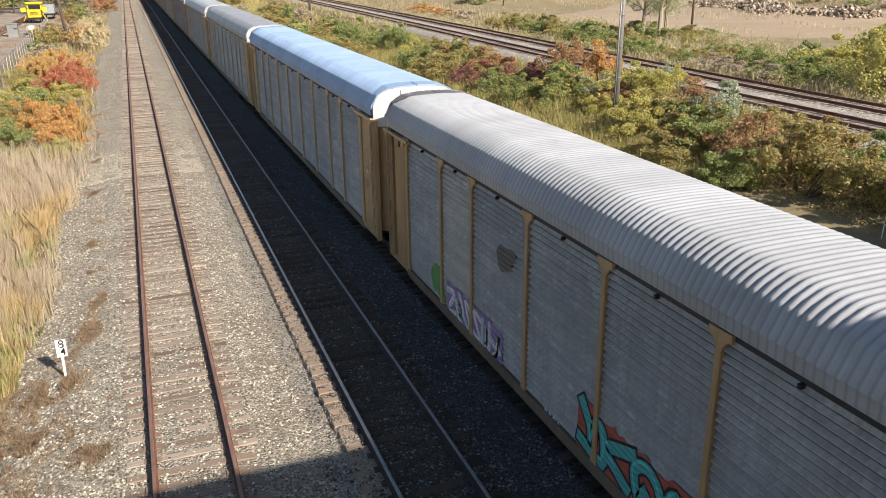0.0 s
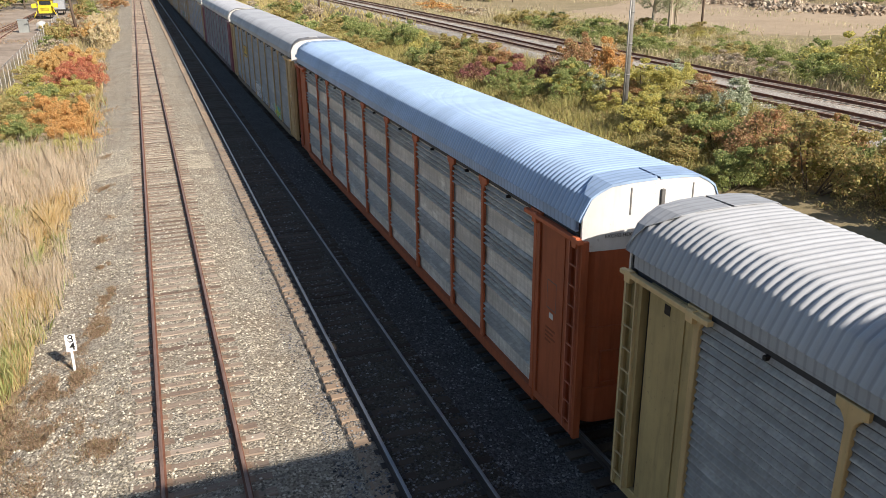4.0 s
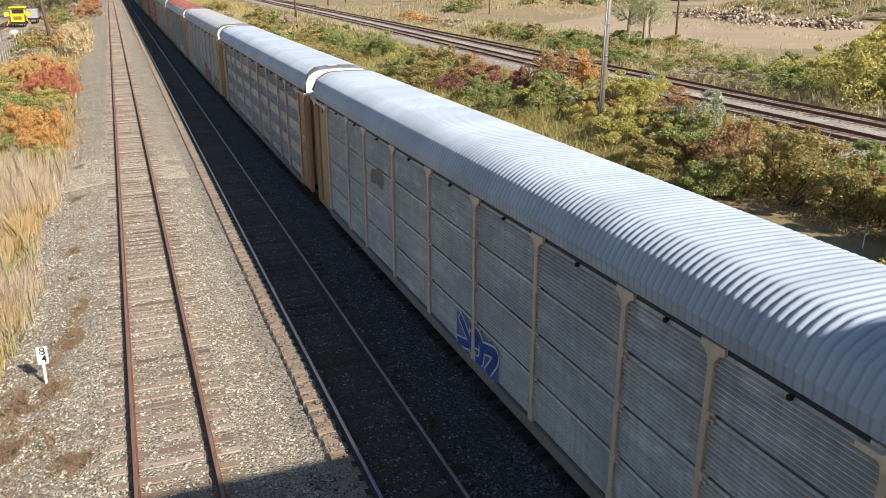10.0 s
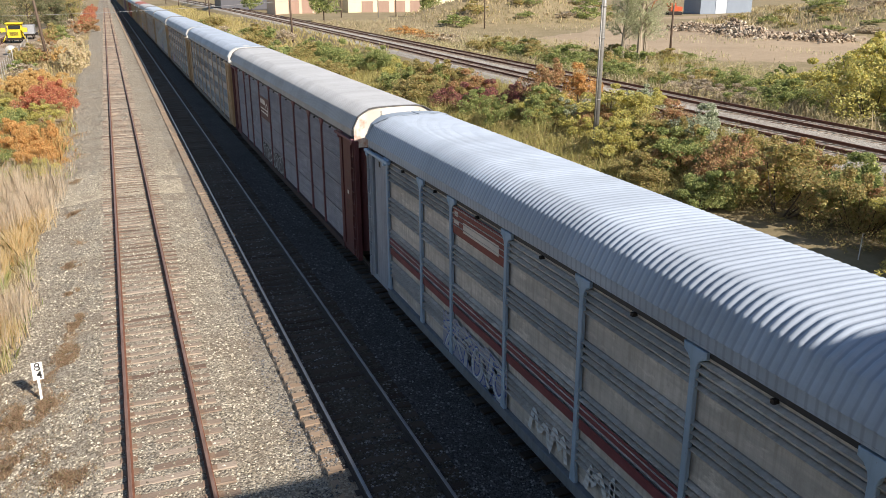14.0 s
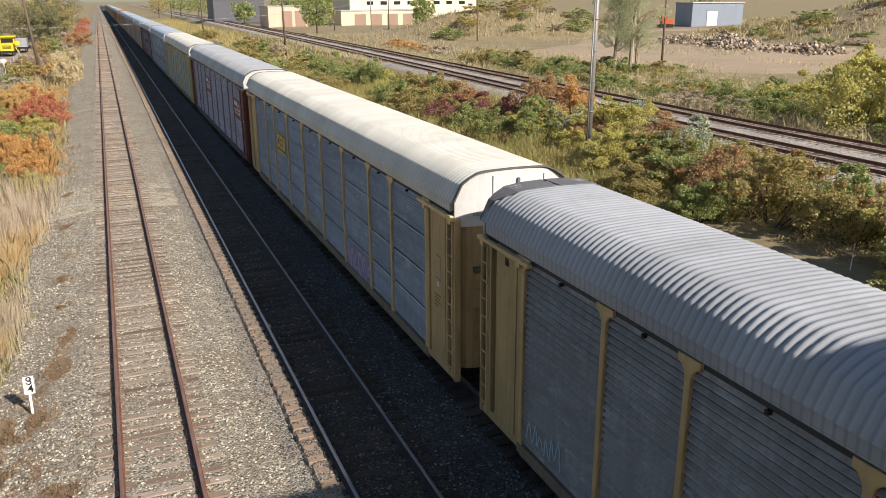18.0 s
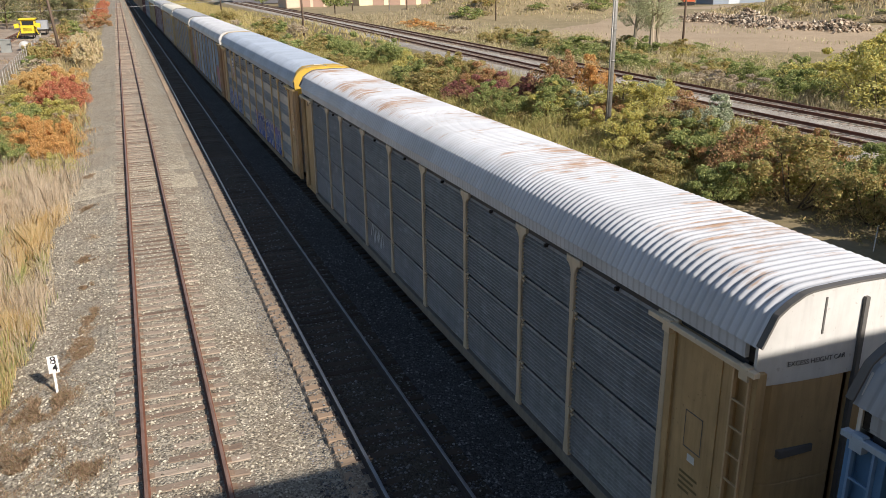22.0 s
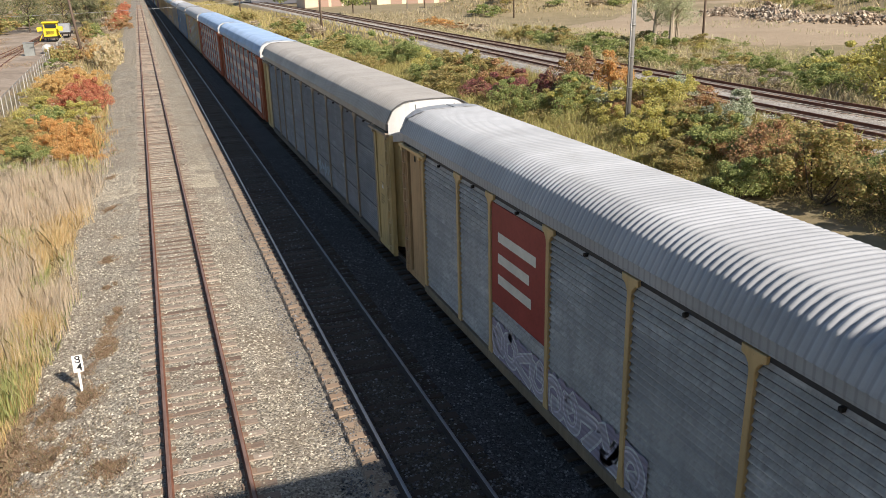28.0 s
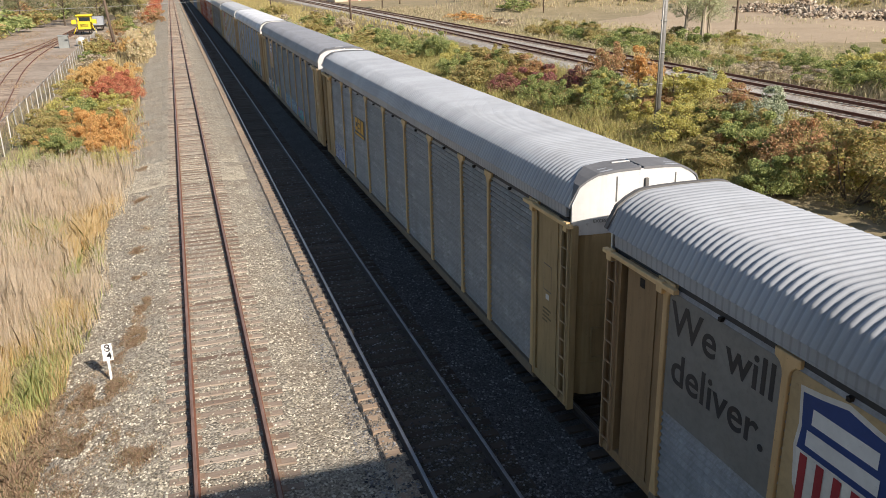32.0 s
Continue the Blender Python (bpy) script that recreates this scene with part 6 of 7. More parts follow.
shrub(31.0, 43.0, 1.90, 2.60, L_PALE, "silvery bush in bloom at the ballast edge", 1.5)
# past the bank
for x, y, h, w, leaf, label in (
        (43.5, 36.5, 4.40, 5.40, L_YELLOW, "large yellow-green bush"), (47.5, 40.0, 5.20, 6.20, L_YELLOW, "large yellow-green bush"), (45.5, 33.0, 5.00, 6.00, L_YELLOW, "large yellow-green bush"), (50.5, 37.5, 5.80, 6.40, L_YELLOW, "large yellow bush"), (42.2, 32.0, 3.00, 4.40, L_GREEN, "green bush"), (48, 45.5, 3.40, 4.60, L_YELLOW, "yellow-green bush"), (53, 44, 5.20, 6.40, L_YELLOW, "large yellow bush"),
        (42.6, 42.5, 2.60, 3.80, L_GREEN, "green bush"), (41.2, 44.5, 1.80, 3.40, L_DRY, "dry grey bush"), (41.6, 48.2, 1.90, 3.60, L_DRY, "dry grey bush"), (44.6, 50.0, 2.40, 3.60, L_GREEN, "green bush"), (42.3, 52.5, 1.80, 3.60, L_DRY, "dry grey bush"), (45.6, 54.6, 1.80, 3.40, L_OLIVE, "olive bush"), (48.0, 48.8, 2.60, 3.00, L_GREEN, "green bush"), (43.5, 57, 1.90, 3.60, L_OLIVE, "olive bush"), (47.8, 58.5, 1.80, 3.60, L_GREEN, "green bush"),
        (42.6, 63.0, 2.40, 4.20, L_GREEN, "green bush"), (44.6, 67.5, 2.60, 4.60, L_OLIVE, "olive bush"), (42.4, 70.0, 2.40, 4.20, L_GREEN, "green bush"), (44.2, 75.0, 2.80, 4.80, L_GREEN, "green bush"), (43.4, 81.0, 2.80, 4.80, L_OLIVE, "olive bush"), (45.0, 87.0, 2.80, 5.20, L_GREEN, "green bush"), (44.6, 93.0, 2.80, 5.20, L_OLIVE, "olive bush"), (46.0, 99.0, 2.40, 5.20, L_OLIVE, "olive bush"),
        (50.2, 72.0, 2.60, 3.80, L_GREEN, "green bush"), (52.0, 78.0, 2.20, 3.60, L_OLIVE, "olive bush"), (56.0, 74.0, 1.80, 3.40, L_OLIVE, "olive bush"), (46.0, 122.0, 1.70, 4.80, L_RED, "russet bush"), (47.0, 131.0, 1.60, 5.20, L_ORANGE, "rust-orange brush"), (49.0, 141.0, 1.60, 5.60, L_ORANGE, "rust-orange brush"), (46.4, 113, 1.80, 4.60, L_DRY, "dry grey bush"),
        (64, 152, 2.40, 6.00, L_GREEN, "green bush"), (70, 158, 3.00, 6.00, L_OLIVE, "olive bush"), (92, 150, 3.20, 5.00, L_GREEN, "green bush"), (84, 164, 2.60, 7.00, L_OLIVE, "olive bush"), (98, 160, 2.80, 6.00, L_GREEN, "green bush"), (76, 166, 2.00, 6.00, L_OLIVE, "olive bush"), (106, 166, 2.60, 7.00, L_OLIVE, "olive bush"),
        (118, 112, 2.00, 6.00, L_OLIVE, "olive bush"), (128, 122, 2.20, 7.00, L_GREEN, "green bush"), (138, 114, 2.00, 7.00, L_OLIVE, "olive bush"), (150, 128, 2.40, 8.00, L_GREEN, "green bush"), (122, 96, 1.80, 6.00, L_DRY, "dry brush"), (140, 100, 1.80, 7.00, L_DRY, "dry brush"), (158, 112, 2.20, 8.00, L_OLIVE, "olive bush"), (170, 140, 2.00, 8.00, L_OLIVE, "olive bush")):
    shrub(x, y, h, w, leaf, label)
# left of the tracks
for x, y, h, w, leaf, label in (
        (-4.6, 50.6, 1.9, 2.4, L_ORANGE, "bright orange bush"), (-5.6, 53.6, 2.50, 2.76, L_ORANGE, "bright orange bush"), (-4.5, 55.8, 2.12, 2.21, L_ORANGE, "bright orange bush"), (-4.4, 47.6, 1.38, 1.56, L_YELLOW, "yellow bush"), (-7.2, 51.0, 2.00, 2.58, L_GREEN, "green bush"), (-8.4, 56.0, 2.25, 2.94, L_OLIVE, "olive bush"), (-6.6, 58.5, 2.38, 2.76, L_ORANGE, "orange and green bush"), (-7.3, 63.0, 2.38, 3.13, L_GREEN, "green bush"), (-5.0, 60.5, 1.75, 2.39, L_OLIVE, "olive bush"), (-5.6, 66.0, 2.12, 2.94, L_YELLOW, "yellowing bush"), (-8.2, 68.5, 2.25, 3.13, L_YELLOW, "yellowing bush"), (-5.0, 70.0, 1.88, 2.39, L_OLIVE, "olive bush"), (-9.2, 62.0, 1.88, 2.76, L_OLIVE, "olive bush"),
        (-4.8, 71.5, 2.6, 2.7, L_SCARLET, "red autumn bush"), (-6.4, 73.5, 2.5, 2.8, L_SCARLET, "red autumn bush"), (-4.5, 75.0, 2.8, 2.5, L_SCARLET, "red autumn bush"), (-5.6, 77.5, 2.9, 2.8, L_SCARLET, "red autumn bush"), (-5.2, 69.6, 1.7, 2.0, L_RED, "russet bush with pinkish stems"), (-8.8, 76.0, 2.25, 2.94, L_OLIVE, "olive bush"), (-9.0, 84.0, 2.00, 2.94, L_YELLOW, "yellowing bush"), (-9.3, 90.0, 1.50, 3.00, L_DRY, "dry brush"), (-9.6, 106.0, 1.80, 3.40, L_DRY, "dry brush"),
        (-4.3, 205.0, 2.60, 4.00, L_RED, "rust-red bush"), (-4.6, 220.0, 2.80, 4.40, L_RED, "rust-red bush"), (-4.6, 238.0, 3.00, 4.60, L_RED, "rust-red bush"), (-6.8, 150, 2.20, 3.40, L_DRY, "dry brush"), (-8.0, 163, 2.40, 4.00, L_OLIVE, "olive bush"), (-6.8, 178, 2.40, 4.00, L_DRY, "dry brush"), (-10.8, 140, 2.20, 3.40, L_DRY, "dry brush"), (-9.5, 186, 3.00, 4.40, L_OLIVE, "olive bush"),
        (-31, 118, 3.40, 7.00, L_OLIVE, "olive brush"), (-34, 132, 4.20, 8.00, L_OLIVE, "olive brush"), (-33, 148, 4.00, 8.00, L_RED, "russet brush"), (-35, 166, 4.60, 9.00, L_OLIVE, "olive brush"), (-32, 186, 4.60, 9.00, L_GREEN, "green brush"), (-30, 206, 4.60, 9.00, L_OLIVE, "olive brush"), (-36, 100, 3.00, 7.00, L_DRY, "dry brush"), (-27, 228, 4.80, 9.00, L_GREEN, "green brush")):
    shrub(x, y, h, w, leaf, label)


for k in range(18):
    y = 81.5 + 11 * k / 17 + rt.uniform(-0.6, 0.6)
    shrub(-6.9 + 0.12 * (y - 87) + rt.uniform(-1.7, 1.5), y, rt.uniform(1.9, 2.8), rt.uniform(2.0, 2.8), L_GOLD, "golden feathery bush")
for k in range(15):
    y = 111 + 20 * k / 14 + rt.uniform(-1, 1)
    shrub(-4.6 + rt.uniform(-1.6, 1.0), y, rt.uniform(2.4, 3.8), rt.uniform(2.0, 2.8), rt.choice((L_STRAW, L_STRAW, L_GOLD)), "straw-coloured feathery bush")
for k in range(12):
    y = 205 + 16 * k + rt.uniform(-3, 3)
    shrub(-5.6 + rt.uniform(-0.8, 0.5), y, rt.uniform(2.4, 3.4), rt.uniform(3.0, 4.0), L_SCARLET, "scarlet brush")


# far bushes and brush, too many and too small to tell apart
leaves = []
for b in FAR_BUSHES:
    if b[5] not in leaves:
        leaves.append(b[5])
V, I = [], []
for x, y, z, h, w, leaf, turn, k in FAR_BUSHES:
    q = FAR_SHAPES[k]
    c, s_ = math.cos(turn), math.sin(turn)
    V.append(np.column_stack([x + w * (c * q[:, 0] - s_ * q[:, 1]), y + w * (s_ * q[:, 0] + c * q[:, 1]), z + h * q[:, 2]]))
    I.append(np.full(len(q) // 4, leaves.index(leaf), dtype=np.int32))
me = quads_mesh("far_bushes", np.concatenate(V), 4, leaves)
me.polygons.foreach_set("material_index", np.concatenate(I))
tagged(new("far_bushes", me), "distant olive, dry and russet bushes on rough ground", "bushes", kind="stuff")


def tree(x, y, h, spread_, leaf, bark_m, n, size, label, open_=1.0, lean=0.0, seed=0, z=None):
    """A tapered trunk with limbs, and a crown of loose leaves in clumps with gaps."""
    rg = np.random.default_rng(3000 + seed)
    top = thing("tree", None, pose(x, y, (ground_z(x, y) if z is None else z) - 0.1), label=label, category="tree", group="trees")
    parts = [tube("trunk", [(0, 0, 0), (lean * 0.3, 0.1, h * 0.3), (lean * 0.7, -0.05, h * 0.65), (lean, 0, h * 0.95)], h * 0.022 + 0.03, 0.02, 8)]
    ls = []
    for i in range(16):
        t = 0.28 + 0.68 * i / 15
        w = i * 2.4 + rg.uniform(-0.4, 0.4)
        r = spread_ * (0.35 + 0.65 * math.sin(math.pi * min(1.0, (t - 0.15) / 0.95))) * rg.uniform(0.55, 1.0)
        tip = (lean * t + r * math.cos(w), r * math.sin(w), h * t + r * 0.35)
        base = (lean * t, 0, h * t * 0.92)
        mid = tuple(a * 0.5 + b * 0.5 + (0, 0, 0.12 * r)[k] for k, (a, b) in enumerate(zip(base, tip)))
        parts.append(tube("limb", [base, mid, tip], h * 0.008 + 0.008, 0.008, 5))
        for q in (0.6, 1.0):
            p = [a + (b - a) * q for a, b in zip(base, tip)]
            ls.append((tuple(np.array(p) + rg.normal(size=3) * spread_ * 0.08), spread_ * rg.uniform(0.16, 0.30) * open_))
    piece("trunk", joined("trunk", parts, (bark_m,)), top)
    piece("crown", quads_mesh("crown", leaf_quads(leaf_cloud(ls, n, rg), size, rg), 4, (leaf,)), top)


for k, (x, y, h, w, lean) in enumerate(((52.5, 74.2, 12.5, 3.2, 0.3), (53.8, 74.8, 11.5, 2.8, -0.4), (51.2, 75.4, 10.5, 2.6, 0.5))):
    tree(x, y, h, w, L_POPLAR, B_PALE, 13000, 0.062, "slender sparse poplar with pale stems", 1.25, lean, 1 + k)
tree(48.8, 198.8, 8.50, 5.00, L_GREEN, B_DARK, 3000, 0.30, "broad green tree beside the far tracks", 1.2, 0.2, 4)
tree(80.0, 208.0, 7.80, 3.60, L_GREEN, B_DARK, 2600, 0.30, "round green tree by a pale building", 1.3, 0.0, 5)
for k, (x, y, h, s) in enumerate(((-12, 214, 9, 4.5), (-8.6, 236, 9, 4.5), (-13, 246, 10, 5), (-9, 262, 10, 4.6), (-16, 200, 8, 4.4), (-19, 226, 9, 5), (-12, 285, 11, 5), (-22, 262, 11, 6), (-9, 320, 12, 6), (-26, 300, 12, 7), (-40, 250, 11, 7), (-46, 190, 10, 6), (-50, 150, 9, 6), (-60, 210, 12, 7), (-18, 350, 12, 7), (-38, 340, 13, 7), (-11, 196, 7, 3.6), (-14, 228, 9, 4.6), (-10, 248, 9, 4.4), (-17, 244, 10, 5), (-24, 210, 8, 5), (-28, 244, 10, 6), (-34, 216, 9, 6), (-32, 280, 11, 6), (-44, 300, 12, 7), (-52, 260, 12, 8), (-40, 165, 7, 5), (-56, 180, 10, 6), (-15, 300, 11, 6), (-21, 290, 11, 6))):
    tree(x, y, h, s, (L_YARD, L_OLIVE, L_YARD, L_DRY)[k % 4], B_DARK, 3400, 0.16 + 0.03 * (k > 6), "half-bare tree beyond the yard" if k % 4 == 3 else "leafy tree beyond the yard", 1.0, 0.3, 20 + k)
for k, (x, y, h, s) in enumerate(((44, 330, 8, 6), (50, 352, 9, 7), (40, 372, 9, 7), (36, 410, 8, 7), (52, 400, 10, 8), (62, 380, 9, 7), (60, 290, 7, 5), (46, 290, 6, 5), (30, 470, 9, 8), (110, 300, 8, 7), (130, 310, 8, 7), (150, 330, 9, 8), (175, 320, 9, 8), (205, 300, 9, 8), (240, 290, 9, 8), (80, 340, 9, 7), (95, 350, 9, 8))):
    tree(x, y, h, s, L_GREEN if k % 4 else L_OLIVE, B_DARK, 1100, 0.42, "leafy tree in the distance", 1.15, 0.2, 60 + k)


def blades(name, label, spots, n, height, width, mat, seed, lean=0.25, zf=ground_z):
    """Loose grass: each blade a bent, tapered strip. spots(rng, n) gives x, y."""
    rg = np.random.default_rng(seed)
    xy = spots(rg, n)
    n = len(xy)
    z = np.array([zf(x, y) for x, y in xy]) - 0.03
    base = np.column_stack([xy, z])
    lump = np.array([noise.noise((x * 0.8, y * 0.8, seed)) for x, y in xy])
    h = height * rg.uniform(0.45, 1.15, n) * (0.82 + 0.95 * lump)
    w = rg.uniform(0, 2 * np.pi, n)
    side = np.column_stack([np.cos(w), np.sin(w), np.zeros(n)]) * (width * rg.uniform(0.6, 1.3, n))[:, None]
    lw = rg.uniform(0, 2 * np.pi, n)
    off = np.column_stack([np.cos(lw), np.sin(lw), np.zeros(n)]) * (h * lean * rg.uniform(0.2, 1.4, n))[:, None]
    mid = base + off * 0.35 + np.column_stack([np.zeros(n), np.zeros(n), h * 0.6])
    tip = base + off + np.column_stack([np.zeros(n), np.zeros(n), h])
    v = np.stack([base - side, base + side, mid + side * 0.7, tip, mid - side * 0.7], 1).reshape(-1, 3)
    tagged(new(name, quads_mesh(name, v, 5, (mat,))), label, "grass", kind="stuff")


def patchy(x0, x1, y0, y1, scale, level, seed, edge=None, sign=1):
    def spots(rg, n):
        xy = np.column_stack([rg.uniform(x0, x1, n), y0 + (y1 - y0) * rg.uniform(0, 1, n) ** 1.25])
        keep = [sign * noise.noise((x * scale, y * scale * 0.6, seed)) > level and (edge is None or x < edge(y)) for x, y in xy]
        return xy[np.array(keep)]
    return spots


def verge(y):
    return -3.75 - 0.35 * math.sin(y * 0.21) + (0.7 if 36 < y < 75 else 0) - max(0, 25 - y) * 0.16 - max(0, y - 150) * 0.004


def drifts(*spots_):
    """Blades in drifts (x, y, spread x, spread y, share), kept off the ballast."""
    def spots(rg, n):
        d = np.array(spots_)
        k = rg.choice(len(d), n, p=d[:, 4] / d[:, 4].sum())
        xy = d[k, :2] + rg.normal(0, 1, (n, 2)) * d[k, 2:4]
        keep = [x < verge(y) + 0.3 + 0.35 * noise.noise((x * 1.5, y * 1.5, 2)) and noise.noise((x * 1.1, y * 0.8, 6)) > -0.28 for x, y in xy]
        return xy[np.array(keep)]
    return spots


blades("dry_reeds", "tall pale dry reeds beside the ballast", drifts((-6.2, 42.5, 1.7, 2.6, 1), (-5.6, 39.5, 1.0, 1.6, 0.5), (-5.9, 27.0, 1.3, 2.1, 1.1), (-8.2, 33, 1.6, 5, 0.7)), 60000, 1.35, 0.006, G_STRAW, 5, 0.13)
blades("golden_grass", "tall golden grass beside the ballast", drifts((-4.9, 34.3, 0.9, 1.9, 1.2), (-5.6, 32, 1.0, 2.2, 0.6), (-5.0, 20.6, 0.9, 1.5, 0.9), (-6.5, 24, 1.6, 3, 0.5), (-4.2, 38.5, 0.4, 0.6, 0.15), (-4.1, 25.2, 0.3, 0.5, 0.15)), 32000, 0.8, 0.006, G_GOLD, 6, 0.35)
blades("green_grass", "green grass among dry reeds", drifts((-7.3, 35.2, 0.9, 1.5, 0.9), (-4.35, 30.4, 0.4, 0.8, 0.4), (-6.8, 47, 1.6, 3, 1.2), (-4.9, 21.5, 0.8, 1.6, 0.7), (-8, 41, 1.5, 3, 0.6), (-7, 60, 2.2, 8, 1.5), (-6, 29, 1.5, 3, 0.5)), 30000, 0.7, 0.011, G_GREEN, 7, 0.4)
blades("grass_litter", "low matted dry grass under the reeds", patchy(-10.6, -3.2, 17.5, 50, 0.4, -0.6, 3, verge), 30000, 0.3, 0.010, leaf_mat("grass_litter", (0.40, 0.30, 0.14), (0.56, 0.42, 0.22), (0.64, 0.52, 0.32), (0.34, 0.31, 0.11)), 25, 1.2)
blades("orange_brush", "orange and golden brush among bushes", drifts((-4.9, 52.5, 0.8, 2.6, 1), (-5.6, 57, 1.2, 3, 0.7), (-6.2, 66, 1.6, 3, 0.6)), 14000, 0.9, 0.009, leaf_mat("orange_brush", (0.50, 0.30, 0.10), (0.66, 0.40, 0.15), (0.74, 0.52, 0.22), (0.52, 0.24, 0.09)), 26, 0.3)
blades("corner_grass", "low yellowish grass at the ballast edge", patchy(-9.0, -3.4, 8, 26, 0.6, -0.05, 18, verge), 16000, 0.45, 0.009, G_GREEN, 17, 0.6)
blades("brown_weeds", "low brown weeds on bare soil", patchy(-9.0, -3.4, 8, 24, 0.5, -0.3, 28, lambda y: verge(y) + 1.3), 60000, 0.16, 0.011, G_BROWN, 18, 0.9)
blades("yard_weeds", "low brown weeds between the yard tracks", patchy(-32, -12.6, 56, 190, 0.16, 0.05, 44), 26000, 0.35, 0.03, G_BROWN, 45, 0.7)
blades("verge_grass", "mixed dry grass by the fence", patchy(-12.5, -3.4, 60, 190, 0.12, -0.2, 21, verge), 12000, 0.8, 0.04, leaf_mat("mixed_verge", (0.24, 0.18, 0.08), (0.42, 0.32, 0.16), (0.52, 0.41, 0.23), (0.26, 0.24, 0.08)), 10, 0.4)
blades("goldenrod", "olive and yellow weeds between train and bank", patchy(12.5, 29.5, 27, 120, 0.12, -0.45, 31), 95000, 0.85, 0.016, G_FIELD, 11, 0.45)


def weed_mass(name, label, n, x0, x1, y0, y1, top, size, mat, seed):
    """Leafy weeds in an uneven layer over the ground."""
    rg = np.random.default_rng(seed)
    x, y = rg.uniform(x0, x1, n), y0 + (y1 - y0) * rg.uniform(0, 1, n) ** 1.5
    h = np.array([max(0.0, 0.45 + 0.9 * noise.noise((a * 0.45, b * 0.45, seed)) + 0.35 * noise.noise((a * 1.7, b * 1.7, seed))) for a, b in zip(x, y)])
    z = np.array([ground_z(a, b) for a, b in zip(x, y)]) + top * h * rg.uniform(0, 1, n) ** 0.6
    keep = h > 0.08
    tagged(new(name, quads_mesh(name, leaf_quads(np.column_stack([x, y, z])[keep], size, rg), 4, (mat,))), label, "weeds", kind="stuff")


weed_mass("tall_weeds", "tall olive and ochre weeds between train and bank", 170000, 13, 29.3, 27, 100, 1.2, 0.040, leaf_mat("ochre_weeds", (0.17, 0.155, 0.05), (0.30, 0.255, 0.08), (0.46, 0.37, 0.13), (0.34, 0.20, 0.08), (0.20, 0.20, 0.055)), 71)
weed_mass("tall_weeds", "tall olive and ochre weeds under bushes", 34000, 23.4, 29.3, 12, 27, 1.2, 0.040, bpy.data.materials["ochre_weeds"], 73)
weed_mass("tall_weeds", "dry weeds between the bank and a dirt lot", 60000, 39.5, 60, 32, 120, 1.3, 0.075, leaf_mat("bank_weeds", (0.20, 0.18, 0.075), (0.34, 0.29, 0.13), (0.46, 0.38, 0.21), (0.24, 0.25, 0.075)), 72)
blades("lot_weeds", "sparse dry weeds on the dirt lot", patchy(45, 125, 46, 150, 0.09, 0.08, 33), 16000, 0.55, 0.05, leaf_mat("lot_weeds", (0.22, 0.19, 0.09), (0.40, 0.33, 0.19), (0.48, 0.40, 0.25), (0.24, 0.25, 0.09)), 34, 0.5)
blades("field_grass", "olive grass along the far tracks", lambda rg, n: np.column_stack([rg.uniform(12.5, 33, n), rg.uniform(95, 420, n)]), 30000, 0.7, 0.08, leaf_mat("far_field", (0.24, 0.20, 0.06), (0.40, 0.32, 0.10), (0.50, 0.38, 0.18), (0.26, 0.24, 0.07)), 12, 0.4)
blades("bank_grass", "dry grey grass past the far tracks", lambda rg, n: (lambda y: np.column_stack([39.2 + np.array([bend(v) for v in y]) + rg.gamma(1.6, 3.4, n), y]))(rg.uniform(22, 190, n)), 40000, 1.0, 0.03, leaf_mat("bank_grass", (0.20, 0.16, 0.09), (0.36, 0.29, 0.17), (0.46, 0.37, 0.23), (0.22, 0.21, 0.08)), 13, 0.4)
blades("mound_weeds", "weeds over the spoil mounds", lambda rg, n: np.array([p for p in np.column_stack([rg.uniform(60, 230, n), rg.uniform(95, 205, n)]) if ground_z(*p) > 1.7 and noise.noise((p[0] * 0.08, p[1] * 0.08, 2)) > -0.3]), 42000, 0.9, 0.09, leaf_mat("mound_weeds", (0.18, 0.14, 0.07), (0.32, 0.25, 0.12), (0.46, 0.36, 0.20), (0.19, 0.19, 0.065)), 14, 0.5)


def mats_of_weed(rg, n):
    """Low weeds creep along the ballast's edge in ragged patches."""
    line = np.array([(-1.95, 25.5, 0.10), (-2.05, 23.4, 0.16), (-2.15, 21.8, 0.2), (-2.4, 20.4, 0.35), (-3.0, 19.2, 0.55), (-3.7, 18.0, 0.6), (-4.4, 16.4, 0.8), (-4.8, 14.5, 0.9)])
    more = np.array([(-2.2, 17.2, 0.22), (-1.9, 16.0, 0.25), (-1.75, 18.1, 0.12), (-3.1, 15.0, 0.3), (-2.2, 14.0, 0.35), (-2.3, 30.5, 0.15), (-2.1, 33.4, 0.15), (-2.4, 38.0, 0.2), (-2.6, 52.0, 0.35), (-2.9, 60.0, 0.45), (-2.5, 45.0, 0.2), (-2.2, 27.5, 0.1), (-3.2, 16.6, 0.3)])
    t = rg.uniform(0, len(line) - 1.001, n)
    i = t.astype(int)
    s = line[i] + (line[i + 1] - line[i]) * (t - i)[:, None]
    k = rg.uniform(0, 1, n) < 0.3
    s[k] = more[rg.integers(0, len(more), k.sum())]
    xy = np.column_stack([s[:, 0] + rg.normal(0, 1, n) * s[:, 2] * 0.95, s[:, 1] + rg.normal(0, 1, n) * s[:, 2] * 1.3])
    keep = np.array([noise.noise((x * 2.6, y * 1.6, 4)) > -0.12 for x, y in xy])
    return xy[keep]


blades("mat_weeds", "low brown weeds spreading over the ballast", mats_of_weed, 70000, 0.10, 0.008, G_BROWN, 15, 0.9, bed_z)


